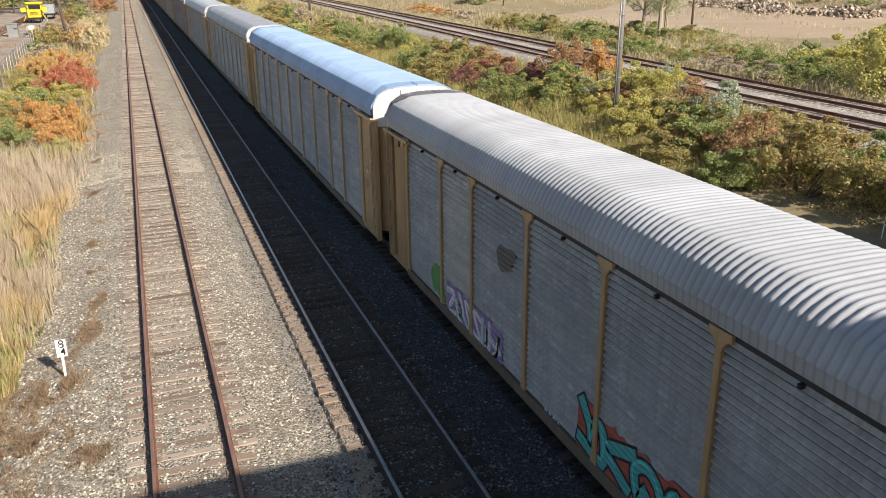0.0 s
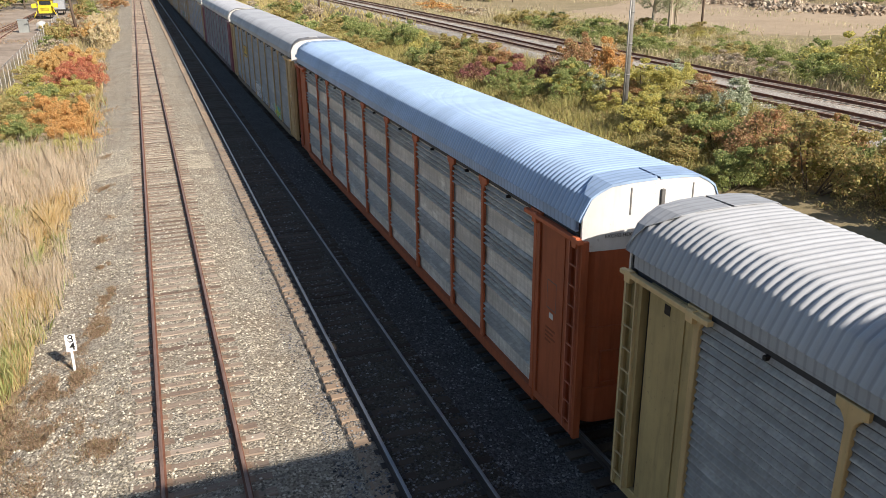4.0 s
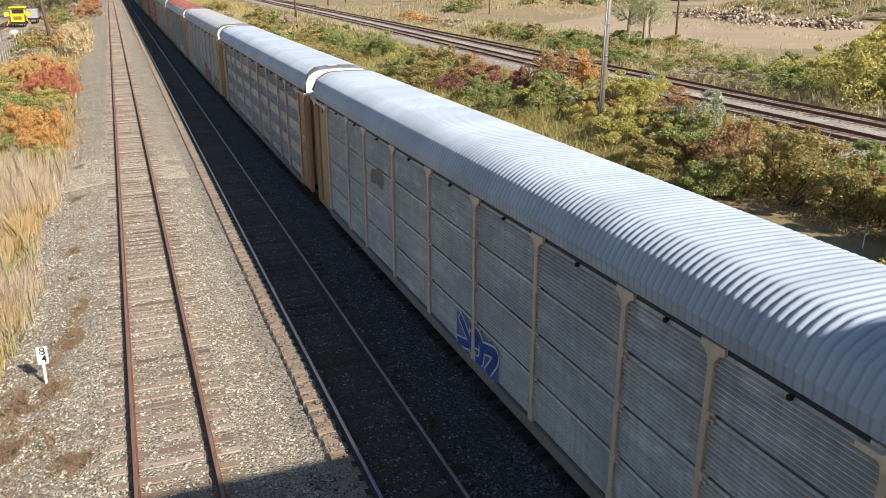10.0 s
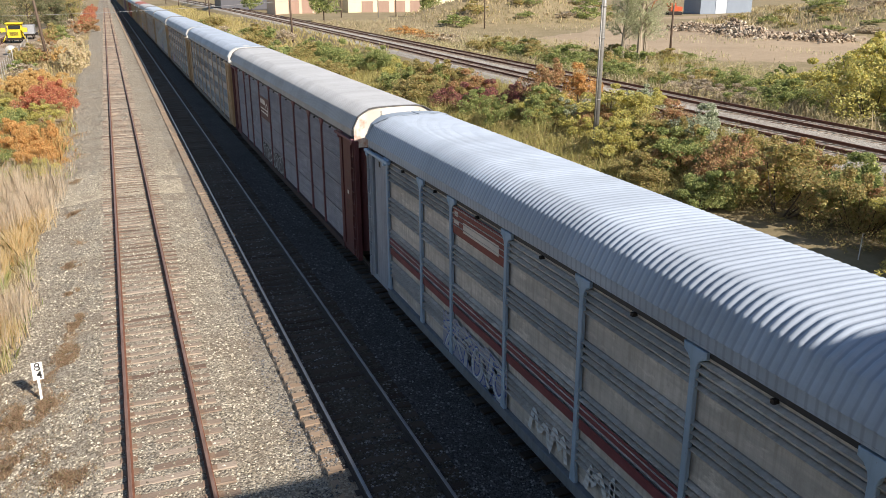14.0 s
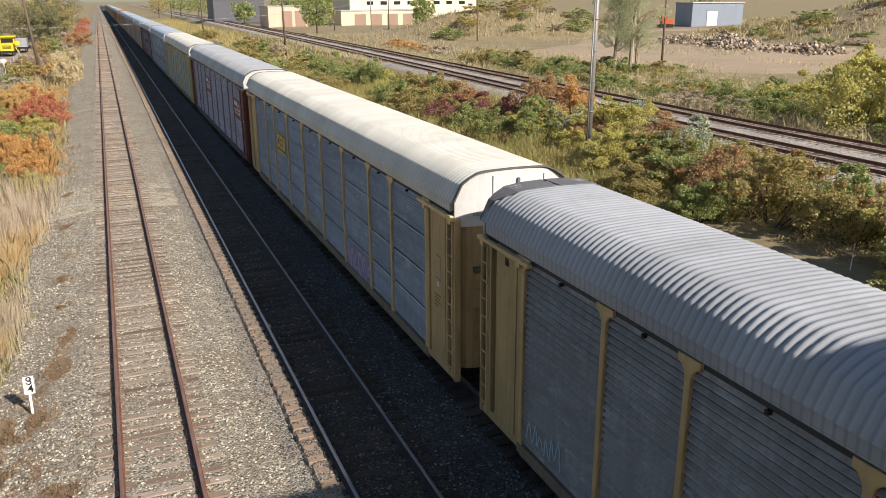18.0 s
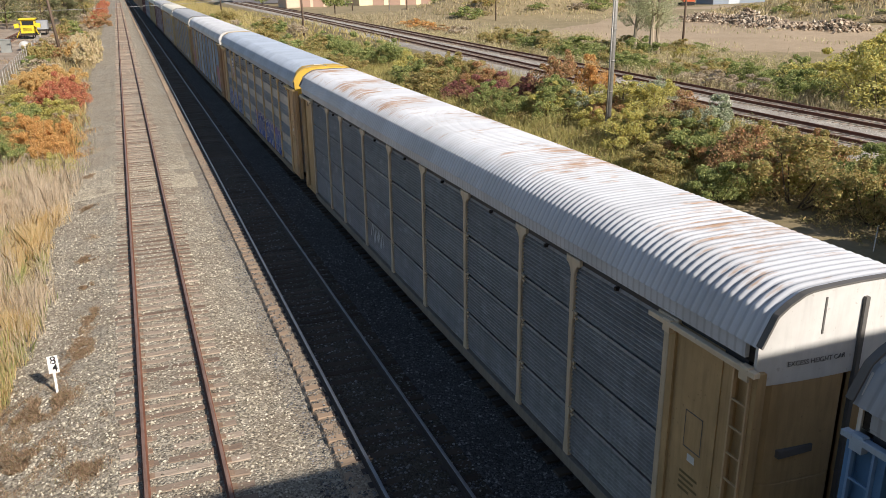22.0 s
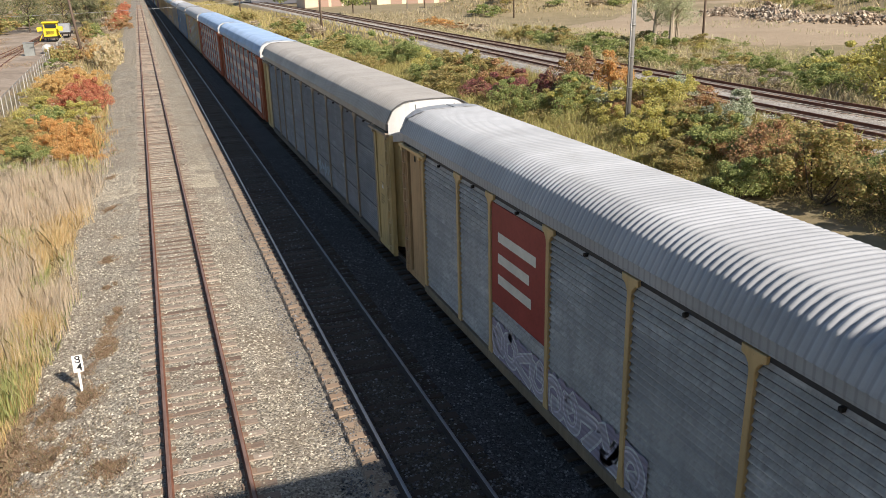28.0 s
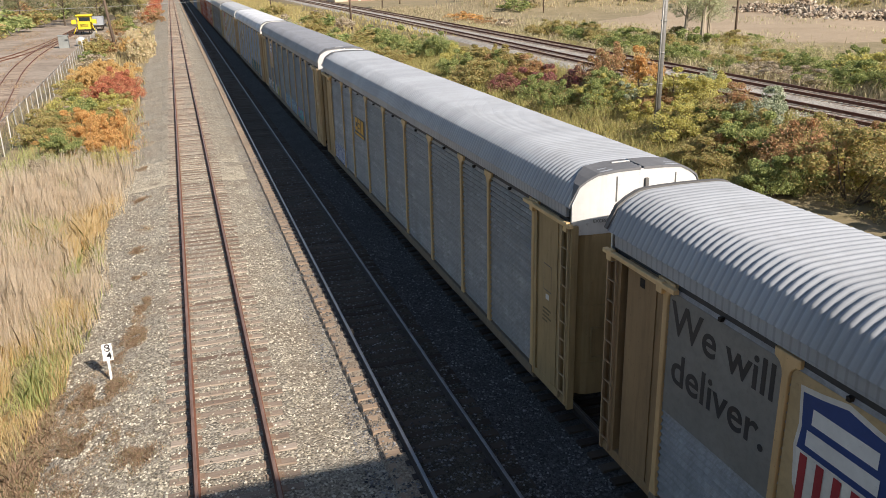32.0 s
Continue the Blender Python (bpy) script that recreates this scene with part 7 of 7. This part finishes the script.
# ---- loose ballast stones ----
def stones(name, label, n, x0, x1, y0, y1, size, mat, seed, power=1.6, zf=bed_z):
    rg = np.random.default_rng(seed)
    x = rg.uniform(x0, x1, n)
    y = y0 + (y1 - y0) * rg.uniform(0, 1, n) ** power
    keep = np.ones(n, bool)
    for c in (XA, XB, XC):
        for s in (-0.7535, 0.7535):
            keep &= np.abs(x - c - s) > 0.10
    x, y = x[keep], y[keep]
    n = len(x)
    z = np.array([zf(a, b) for a, b in zip(x, y)])
    for c in (XA, XB):
        on = (np.abs(x - c) < 1.25) & (np.abs((y + 10) / 0.491 - np.round((y + 10) / 0.491)) < 0.24)
        z = np.where(on, -0.168, z)
        lose = on & (rg.uniform(0, 1, n) > 0.22)
        z = np.where(lose, -0.5, z)
    s = size * rg.uniform(0.5, 1.4, (n, 1, 1))
    dirs = np.array([(1, 0, 0), (0, 1, 0), (-1, 0, 0), (0, -1, 0), (0.1, 0, 0.75), (0, 0, -0.6)])
    v = dirs[None] * s * rg.uniform(0.55, 1.2, (n, 6, 1))
    w = rg.uniform(0, 6.28, n)
    c, q = np.cos(w)[:, None], np.sin(w)[:, None]
    v = np.stack([v[..., 0] * c - v[..., 1] * q, v[..., 0] * q + v[..., 1] * c, v[..., 2]], -1)
    v += np.column_stack([x, y, z])[:, None]
    tri = np.array([(0, 1, 4), (1, 2, 4), (2, 3, 4), (3, 0, 4)])
    V = v.reshape(-1, 3)
    F = (tri[None] + (np.arange(n) * 6)[:, None, None]).reshape(-1, 3)
    me = bpy.data.meshes.new(name)
    me.from_pydata(V, [], F)
    me.materials.append(mat)
    tagged(new(name, me), label, "stones", kind="stuff")


def stone_mat(name, *cols):
    n = Nodes(name, 0.9)
    r = n.n("NewGeometry").outputs["Random Per Island"]
    return n.done(n.ramp(r, *[(i / (len(cols) - 1), c) for i, c in enumerate(cols)]))


M_STONE = stone_mat("ballast_stone", (0.09, 0.08, 0.064), (0.21, 0.186, 0.142), (0.33, 0.297, 0.228), (0.43, 0.39, 0.31), (0.62, 0.58, 0.48))
# darker copy of the stones, coloured for the train's shade
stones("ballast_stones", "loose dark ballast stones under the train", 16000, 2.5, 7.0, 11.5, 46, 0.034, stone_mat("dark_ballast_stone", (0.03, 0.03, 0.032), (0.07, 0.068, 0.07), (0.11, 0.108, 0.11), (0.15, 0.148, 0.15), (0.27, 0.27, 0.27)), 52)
stones("ballast_stones", "loose crushed ballast stones between the tracks", 36000, -4.3, 2.55, 11.5, 46, 0.034, M_STONE, 50)
stones("ballast_stones", "loose crushed ballast stones farther along", 34000, -4.0, 2.5, 40, 260, 0.042, stone_mat("far_ballast_stone", (0.17, 0.15, 0.118), (0.26, 0.232, 0.182), (0.33, 0.297, 0.235), (0.40, 0.365, 0.295)), 51, 2.2)

# ---- mile signs ----
M_SIGN = paint((0.80, 0.79, 0.76), 0.5, 0.12)
M_INK = paint((0.02, 0.02, 0.022), 0.5, 0.05)


def mile_sign(x, y, z, turn, lean, label):
    s = thing("mile_sign", None, pose(x, y, z, 0, lean, turn), label=label, category="sign", group="mile signs")
    piece("post", boxes_mesh("post", [(-0.025, 0.025, -0.008, 0.008, 0, 1.0), (-0.032, -0.022, -0.03, 0.0, 0, 0.98)], (M_SIGN,)), s)
    p = piece("plate", boxes_mesh("plate", [(-0.115, 0.125, -0.022, -0.010, 0.62, 1.08)], (M_SIGN,), 0.002), s, None, "white plate with dark figures")
    for k, d in enumerate("84"):
        piece("figure", text_mesh(d, 0.29, M_INK, 0.003), p, Matrix(((1, 0, 0, 0.01 + 0.02 * k), (0, 0, -1, -0.0245), (0, 1, 0, 0.955 - 0.21 * k), (0, 0, 0, 1))))


mile_sign(-2.63, 20.05, -0.47, 4, 0.5, "small white mile sign on a thin post in the ballast")
mile_sign(23.3, 19.2, -0.1, 30, 9, "leaning white mile sign among bushes")


# ---- poles and wires ----
def pole(x, y, h, r, mat, label, arms=(), lean=(0, 0), conduit=False, z=None):
    z0 = (ground_z(x, y) if z is None else z) - 0.2
    p = thing("utility_pole", None, pose(x, y, z0, lean[0], lean[1]), label=label, category="pole", group="utility poles")
    piece("shaft", tube("shaft", [(0, 0, 0), (0, 0, h * 0.5), (0, 0, h)], r, r * 0.72, 12, (mat,)), p)
    for z_, w in arms:
        piece("crossarm", boxes_mesh("crossarm", [(-w / 2, w / 2, -0.06, 0.06, z_, z_ + 0.12)], (mat,), 0.01), p)
    if conduit:
        piece("conduit", tube("conduit", [(-r * 1.05, -r * 0.5, 0), (-r * 1.0, -r * 0.5, h * 0.72)], 0.045, 0.045, 8, (M_SILVER,)), p)
        for k in range(5):
            piece("strap", tube("strap", [(0, 0, 1.2 + 1.7 * k), (0, 0, 1.27 + 1.7 * k)], r * 1.08, r * 1.08, 12, (M_SILVER,)), p)


pole(25.35, 39.5, 12.5, 0.165, M_SILVER, "weathered grey pole with a metal conduit", ((11.4, 2.4),), (0, 0.8), True)
pole(59.0, 77.4, 9.5, 0.14, M_POLE, "slim brown timber pole", ((8.9, 1.6),))
pole(28.0, 136.0, 11.5, 0.19, M_POLE, "dark brown timber pole beside the far tracks", ((10.6, 2.4),), (0, -1))
pole(29.7, 268.0, 11.0, 0.2, M_POLE, "dark timber pole far along the tracks", ((10, 2.4),))
pole(67.3, 145.8, 11.0, 0.13, M_POLE, "slim timber pole by a dirt road")
pole(59.2, 221.0, 11.5, 0.16, M_POLE, "timber pole by a pale building", ((10.6, 2.2),))
pole(60.5, 192.0, 11.0, 0.14, M_SILVER, "grey pole by a pale building")
pole(72.1, 213.0, 11.0, 0.15, M_POLE, "timber pole by a pale building", ((10.2, 2.2),))
pole(31.0, 400.0, 11.0, 0.2, M_POLE, "dark timber pole far along the tracks", ((10, 2.4),))
pole(-8.3, 126.0, 12.0, 0.21, M_POLE, "leaning dark timber pole beside a fence", ((11.0, 2.2),), (0, -4.5))


def wire(name, pts, sag, label, r=0.016):
    a, b = Vector(pts[0]), Vector(pts[1])
    path = [a.lerp(b, k / 16) - Vector((0, 0, sag * (1 - (2 * k / 16 - 1) ** 2))) for k in range(17)]
    tagged(new(name, tube(name, [tuple(p) for p in path], r, r, 5, (paint((0.30, 0.30, 0.30), 0.6, 0.1),))), label, "wire")


wire("overhead_wire", ((-60, 124, 6.2), (-9.2, 126, 5.6)), 0.3, "thin pale wire over the yard", 0.022)
wire("overhead_wire", ((-9.2, 126, 5.6), (27.8, 136, 6.9)), 0.25, "thin pale wire across the tracks", 0.022)
wire("overhead_wire", ((27.8, 136, 6.9), (60, 192, 9)), 0.5, "thin wire beyond the far tracks", 0.018)

# ---- fence, yard and maintenance machine ----
fence = thing("chain_link_fence", None, None, label="chain-link fence with pale posts beside a rail yard", category="fence")
POSTM = boxes_mesh("fence_post", [(-0.03, 0.03, -0.03, 0.03, 0, 2.15)], (paint((0.50, 0.485, 0.45), 0.6, 0.2),), 0.01)


def fence_x(y):
    return -10.75 - max(0, y - 60) * 0.021


ys = [40 + 2.75 * i for i in range(42)]
for y in ys:
    piece("fence_post", POSTM, fence, pose(fence_x(y), y, ground_z(fence_x(y), y) - 0.1, 0, random.Random(int(y * 10)).uniform(-1.5, 1.5)))
for a, b in zip(ys, ys[1:]):
    pa, pb = (fence_x(a), a, ground_z(fence_x(a), a)), (fence_x(b), b, ground_z(fence_x(b), b))
    if a < 100:
        piece("top_rail", tube("top_rail", [(pa[0], pa[1], pa[2] + 2.0), (pb[0], pb[1], pb[2] + 2.0)], 0.025, 0.025, 6, (M_SILVER,)), fence)
V, F = [], []
for a, b in zip(ys, ys[1:]):
    for k in range(22):
        for s in (1, -1):
            u0, u1 = k / 22, k / 22 + s * 0.36
            y0, y1 = a + (b - a) * u0, a + (b - a) * u1
            i = len(V)
            V += [(fence_x(y0), y0 - 0.010, ground_z(fence_x(y0), y0) + 0.05), (fence_x(y0), y0 + 0.010, ground_z(fence_x(y0), y0) + 0.05), (fence_x(y1), y1 + 0.010, ground_z(fence_x(y1), y1) + 2.0), (fence_x(y1), y1 - 0.010, ground_z(fence_x(y1), y1) + 2.0)]
            F.append((i, i + 1, i + 2, i + 3))
tagged(piece("mesh", mesh_from("mesh", V, F, (M_SILVER,)), fence), kind="stuff")

for name, label, pts in (("track_6", "rusty yard track curving away", ((-14.0, 66), (-16.4, 88), (-18.8, 112), (-19.6, 140), (-19.2, 176), (-19.2, 320))), ("track_7", "rusty yard track beyond the fence", ((-40.0, 74), (-27.5, 100), (-22.5, 120), (-20.4, 142), (-19.6, 176), (-19.4, 320)))):
    top = thing(name, None, None, label=label, category="track", kind="structure")

    def along(y, pts=pts):
        if y <= pts[0][1]:
            k = (pts[1][0] - pts[0][0]) / (pts[1][1] - pts[0][1])
            return pts[0][0] + (y - pts[0][1]) * k
        for (x0, y0), (x1, y1) in zip(pts, pts[1:]):
            if y <= y1:
                return x0 + (x1 - x0) * (y - y0) / (y1 - y0)
        return pts[-1][0]

    def soft(y):
        return sum(along(y + d) for d in (-12, -6, 0, 6, 12)) / 5
    for s in (-0.75, 0.75):
        piece("rail", rail_mesh([(soft(y) + s, y, ground_z(soft(y), y) + 0.2) for y in range(58, 316, 3)], M_HEADR), top)
    tb = []
    y = 58
    while y < 260:
        x = soft(y)
        tb.append((x - 1.25, x + 1.25, y - 0.11, y + 0.11, ground_z(x, y) - 0.1, ground_z(x, y) + 0.07))
        y += 0.6
    tagged(piece("ties", boxes_mesh("ties", tb, (M_TIE,)), top), kind="stuff")

M_YEL = paint((0.62, 0.47, 0.03), 0.45, 0.25)
M_GLASS = Nodes("dark_glass", 0.08).done((0.02, 0.025, 0.03))
mach = thing("maintenance_machine", None, pose(-16.3, 174, ground_z(-16.3, 174) + 0.15), label="yellow track maintenance machine on a yard track", category="rail vehicle")
piece("chassis", boxes_mesh("chassis", [(-1.2, 1.2, -2.6, 3.6, 0.55, 0.95)], (M_DARK,), 0.04), mach)
piece("hood", boxes_mesh("hood", [(-1.1, 1.1, -2.5, -0.3, 0.95, 2.3)], (M_YEL,), 0.12), mach)
cab = piece("cab", boxes_mesh("cab", [(-1.25, 1.25, -0.3, 2.0, 0.95, 3.3)], (M_YEL,), 0.12), mach)
piece("window", boxes_mesh("window", [(-1.0, 1.0, -0.34, -0.28, 2.35, 3.05)], (M_GLASS,)), cab)
for s in (-1, 1):
    piece("wing", boxes_mesh("wing", [(s * 1.55 - 0.42, s * 1.55 + 0.42, -2.0, -1.0, 2.1, 2.85)], (M_YEL,), 0.1), mach, pose(0, 0, 0, 0, s * 6, 0))
    piece("arm", tube("arm", [(s * 1.1, -1.2, 2.1), (s * 1.6, -1.7, 1.0), (s * 2.0, -2.1, 0.2)], 0.09, 0.07, 8, (M_YEL,)), mach)
    for y in (-1.8, 2.6):
        piece("wheel", WHEEL, mach, pose(s * 0.75, y, 0.45))
piece("grille", boxes_mesh("grille", [(-0.7, 0.7, -2.53, -2.49, 1.35 + 0.16 * k, 1.43 + 0.16 * k) for k in range(4)], (M_DARK,)), mach)
piece("beacon", tube("beacon", [(0.6, 0.8, 3.3), (0.6, 0.8, 3.55)], 0.12, 0.1, 10, (paint((0.6, 0.25, 0.02), 0.3, 0.1),)), mach)
piece("roof", boxes_mesh("roof", [(-1.45, 1.45, -0.7, 2.4, 3.3, 3.55)], (M_YEL,), 0.1), mach)
wagon = thing("tool_wagon", None, pose(-14.9, 186, ground_z(-14.9, 186) + 0.15), label="grey and dark work wagon behind a yellow machine", category="rail vehicle")
piece("bed", boxes_mesh("bed", [(-1.3, 1.3, -3.4, 3.4, 0.7, 1.05)], (M_DARK,), 0.04), wagon)
piece("locker", boxes_mesh("locker", [(-1.2, 1.2, -3.1, 0.4, 1.05, 2.7)], (paint((0.30, 0.31, 0.33), 0.6, 0.3),), 0.08), wagon)
piece("engine", boxes_mesh("engine", [(-1.0, 1.0, 0.6, 3.1, 1.05, 2.1)], (M_DARK,), 0.08), wagon)
for s in (-1, 1):
    for y in (-2.2, 2.2):
        piece("wheel", WHEEL, wagon, pose(s * 0.75, y, 0.45))
shedbox = thing("equipment_cabinet", boxes_mesh("equipment_cabinet", [(-0.7, 0.7, -0.5, 0.5, 0, 1.9), (-0.78, 0.78, -0.58, 0.58, 1.9, 2.0)], (paint((0.22, 0.23, 0.22), 0.5, 0.2),), 0.03), pose(-16.6, 140, ground_z(-16.6, 140)), label="grey trackside equipment cabinet", category="cabinet")
tank = thing("round_tank", tube("round_tank", [(0, -0.9, 0), (0, -0.8, 0), (0, 0.8, 0), (0, 0.9, 0)], 0.72, 0.72, 20, (paint((0.46, 0.455, 0.43), 0.6, 0.3),)), pose(-14.4, 143, ground_z(-14.4, 143) + 0.75), label="pale round tank lying by the fence", category="tank")

# ---- rubble, shed, excavator and pale buildings past the lot ----
rg = random.Random(77)
chunks = []
for k in range(2600):
    t = rg.random()
    cx, cy = 95.5 + 3 * math.sin(t * 7), 124 - 37 * t
    u = rg.gauss(0, 1.9)
    hgt = max(0.1, (2.6 if 0.3 < t < 0.5 else 1.7) * (1 - abs(u) / 4.2) * (0.75 + 0.25 * math.sin(t * 23)))
    s = rg.uniform(0.06, 0.32)
    m = pose(cx + u, cy + rg.gauss(0, 0.6), ground_z(cx, cy) + rg.random() * hgt, rg.uniform(-60, 60), rg.uniform(-60, 60), rg.uniform(0, 360))
    chunks.append((m, s, s * rg.uniform(0.4, 1.3), s * rg.uniform(0.2, 0.6)))
V, F = [], []
for m, a, b, c in chunks:
    i = len(V)
    V += [m @ Vector((x * a * rg.uniform(0.7, 1.1), y * b * rg.uniform(0.7, 1.1), z * c)) for z in (-1, 1) for x, y in ((-1, -1), (1, -1), (1, 1), (-1, 1))]
    F += [tuple(i + q for q in f) for f in ((3, 2, 1, 0), (4, 5, 6, 7), (0, 1, 5, 4), (1, 2, 6, 5), (2, 3, 7, 6), (3, 0, 4, 7))]
M_RUBBLE = stone_mat("broken_concrete", (0.16, 0.12, 0.085), (0.30, 0.23, 0.165), (0.42, 0.34, 0.255), (0.52, 0.45, 0.36))
tagged(new("rubble_pile", mesh_from("rubble_pile", V, F, (M_RUBBLE,))), "long pile of broken concrete rubble on the lot", "rubble", kind="stuff")


def siding(c):
    n = Nodes("ribbed_siding", 0.55)
    w = n.n("TexWave", Vector=n.coords(False), Scale=1.6)
    k = n.noise(n.coords(False, (1, 1, 0.3)), 0.6, 5)
    return n.done(n.mix(k, shade(c, 0.85), shade(c, 1.1)), w.outputs["Fac"], 0.4, 0.03)


def building(name, x, y, turn, w, d, h, col, label, doors=(), roof=(0.40, 0.39, 0.37), windows=()):
    """A plain block with a roof, inset roller doors and windows on its near face. x, y: the near face's left end."""
    b = thing(name, None, pose(x, y, ground_z(x, y) - 0.4, 0, 0, turn), label=label, category="building")
    piece("wall", boxes_mesh("wall", [(0, w, 0, d, 0, h)], (siding(col),)), b)
    piece("roof", boxes_mesh("roof", [(-0.25, w + 0.25, -0.25, d + 0.25, h, h + 0.25)], (siding(roof),), 0.05), b)
    for x0, x1, z1, c in doors:
        dr = piece("door", boxes_mesh("door", [(x0, x1, -0.03, 0.05, 0.2, z1)], (siding(c),)), b)
        piece("door_frame", boxes_mesh("door_frame", [(x0 - 0.12, x0, -0.07, 0.02, 0.2, z1 + 0.12), (x1, x1 + 0.12, -0.07, 0.02, 0.2, z1 + 0.12), (x0, x1, -0.07, 0.02, z1, z1 + 0.12)], (siding(shade(col, 0.8)),)), dr)
    for x0, x1, z0, z1 in windows:
        wn_ = piece("window", boxes_mesh("window", [(x0, x1, -0.02, 0.05, z0, z1)], (M_GLASS,)), b)
        piece("window_frame", boxes_mesh("window_frame", [(x0 - 0.1, x1 + 0.1, -0.05, 0.0, z0 - 0.12, z0), (x0 - 0.1, x1 + 0.1, -0.05, 0.0, z1, z1 + 0.1)], (siding(shade(col, 1.1)),)), wn_)


BROWN = (0.29, 0.195, 0.15)
building("storage_building", 71.0, 256.5, 4, 31, 12, 4.8, (0.66, 0.57, 0.38), "low cream building with brown roller doors", [(4.5 + 5.6 * k, 8.3 + 5.6 * k, 3.8, BROWN) for k in range(5)])
building("storage_building", 78.0, 270.5, 4, 48, 16, 9.4, (0.72, 0.64, 0.47), "taller cream building behind roller doors", (), (0.45, 0.43, 0.40), [(6 + 5 * k, 8.4 + 5 * k, 6.4, 7.6) for k in range(8)])
building("storage_building", 48.5, 259.0, 2, 13, 12, 6.6, (0.60, 0.45, 0.34), "tan building with tall brown doors", [(4.2, 7.4, 5.2, (0.32, 0.21, 0.16)), (8.4, 11.6, 5.2, (0.32, 0.21, 0.16))])
building("storage_building", 38.0, 305.0, 2, 18, 14, 8.0, (0.10, 0.10, 0.115), "dark shed beyond the far tracks")
building("blue_shed", 149.5, 184.5, -12, 15, 10, 6.6, (0.24, 0.28, 0.34), "blue metal shed behind the rubble", [(4.4, 7.6, 4.6, (0.50, 0.55, 0.60))], (0.50, 0.50, 0.50))
ex = thing("excavator", None, pose(143.5, 188, ground_z(143.5, 188), 0, 0, 70), label="red excavator parked beside a blue shed", category="excavator")
M_RED = paint((0.50, 0.10, 0.04), 0.45, 0.2)
for s in (-1, 1):
    piece("crawler", boxes_mesh("crawler", [(s * 1.1 - 0.3, s * 1.1 + 0.3, -1.8, 1.8, 0, 0.9)], (M_DARK,), 0.2), ex)
piece("house", boxes_mesh("house", [(-1.3, 1.3, -1.9, 1.2, 1.0, 2.2)], (M_RED,), 0.15), ex)
cab = piece("cab", boxes_mesh("cab", [(-1.3, -0.2, -0.2, 1.4, 2.2, 3.2)], (M_RED,), 0.1), ex)
piece("window", boxes_mesh("window", [(-1.2, -0.3, 1.36, 1.43, 2.3, 3.0)], (M_GLASS,)), cab)
piece("boom", tube("boom", [(0.2, 1.0, 1.8), (0.2, 3.4, 4.4), (0.2, 5.4, 3.8), (0.2, 6.2, 1.4)], 0.28, 0.2, 8, (M_RED,)), ex)


# ---- motion of the train ----
DRIFT = ((0, -0.58), (1, -0.52), (2, -0.42), (3, -0.32), (6, 0.02), (7, 0.20), (8, 0.28), (9, 0.36), (10, 0.46), (11, 0.50), (12, 0.52), (13, 0.56), (14, 0.68), (17, 0.70), (18, 0.64), (19, 0.50), (20, 0.52), (21, 0.46),
         (22, 0.30), (23, 0.26), (24, 0.24), (25, 0.10), (26, 0.05), (29, -0.34), (30, -0.46), (31, -0.66), (32, -0.82))
HELD = (3, 10, 17, 24)  # the film repeats a picture here, so the train stands for one thirtieth of a second


def motions():
    for n, car in CARS.items():
        middle = START - n * CAR + CAR / 2
        rows = []
        for t, d in DRIFT:
            if t in HELD:
                one = SPEED / FPS
                rows += [(t - 1 / FPS, middle + SPEED * t + d - one), (float(t), middle + SPEED * t + d - one + 0.01), (t + 1 / FPS, middle + SPEED * t + d + one)]
            else:
                rows.append((float(t), middle + SPEED * t + d))
        walk(car, [(t, pose(XC, y, 0)) for t, y in rows])


motions()
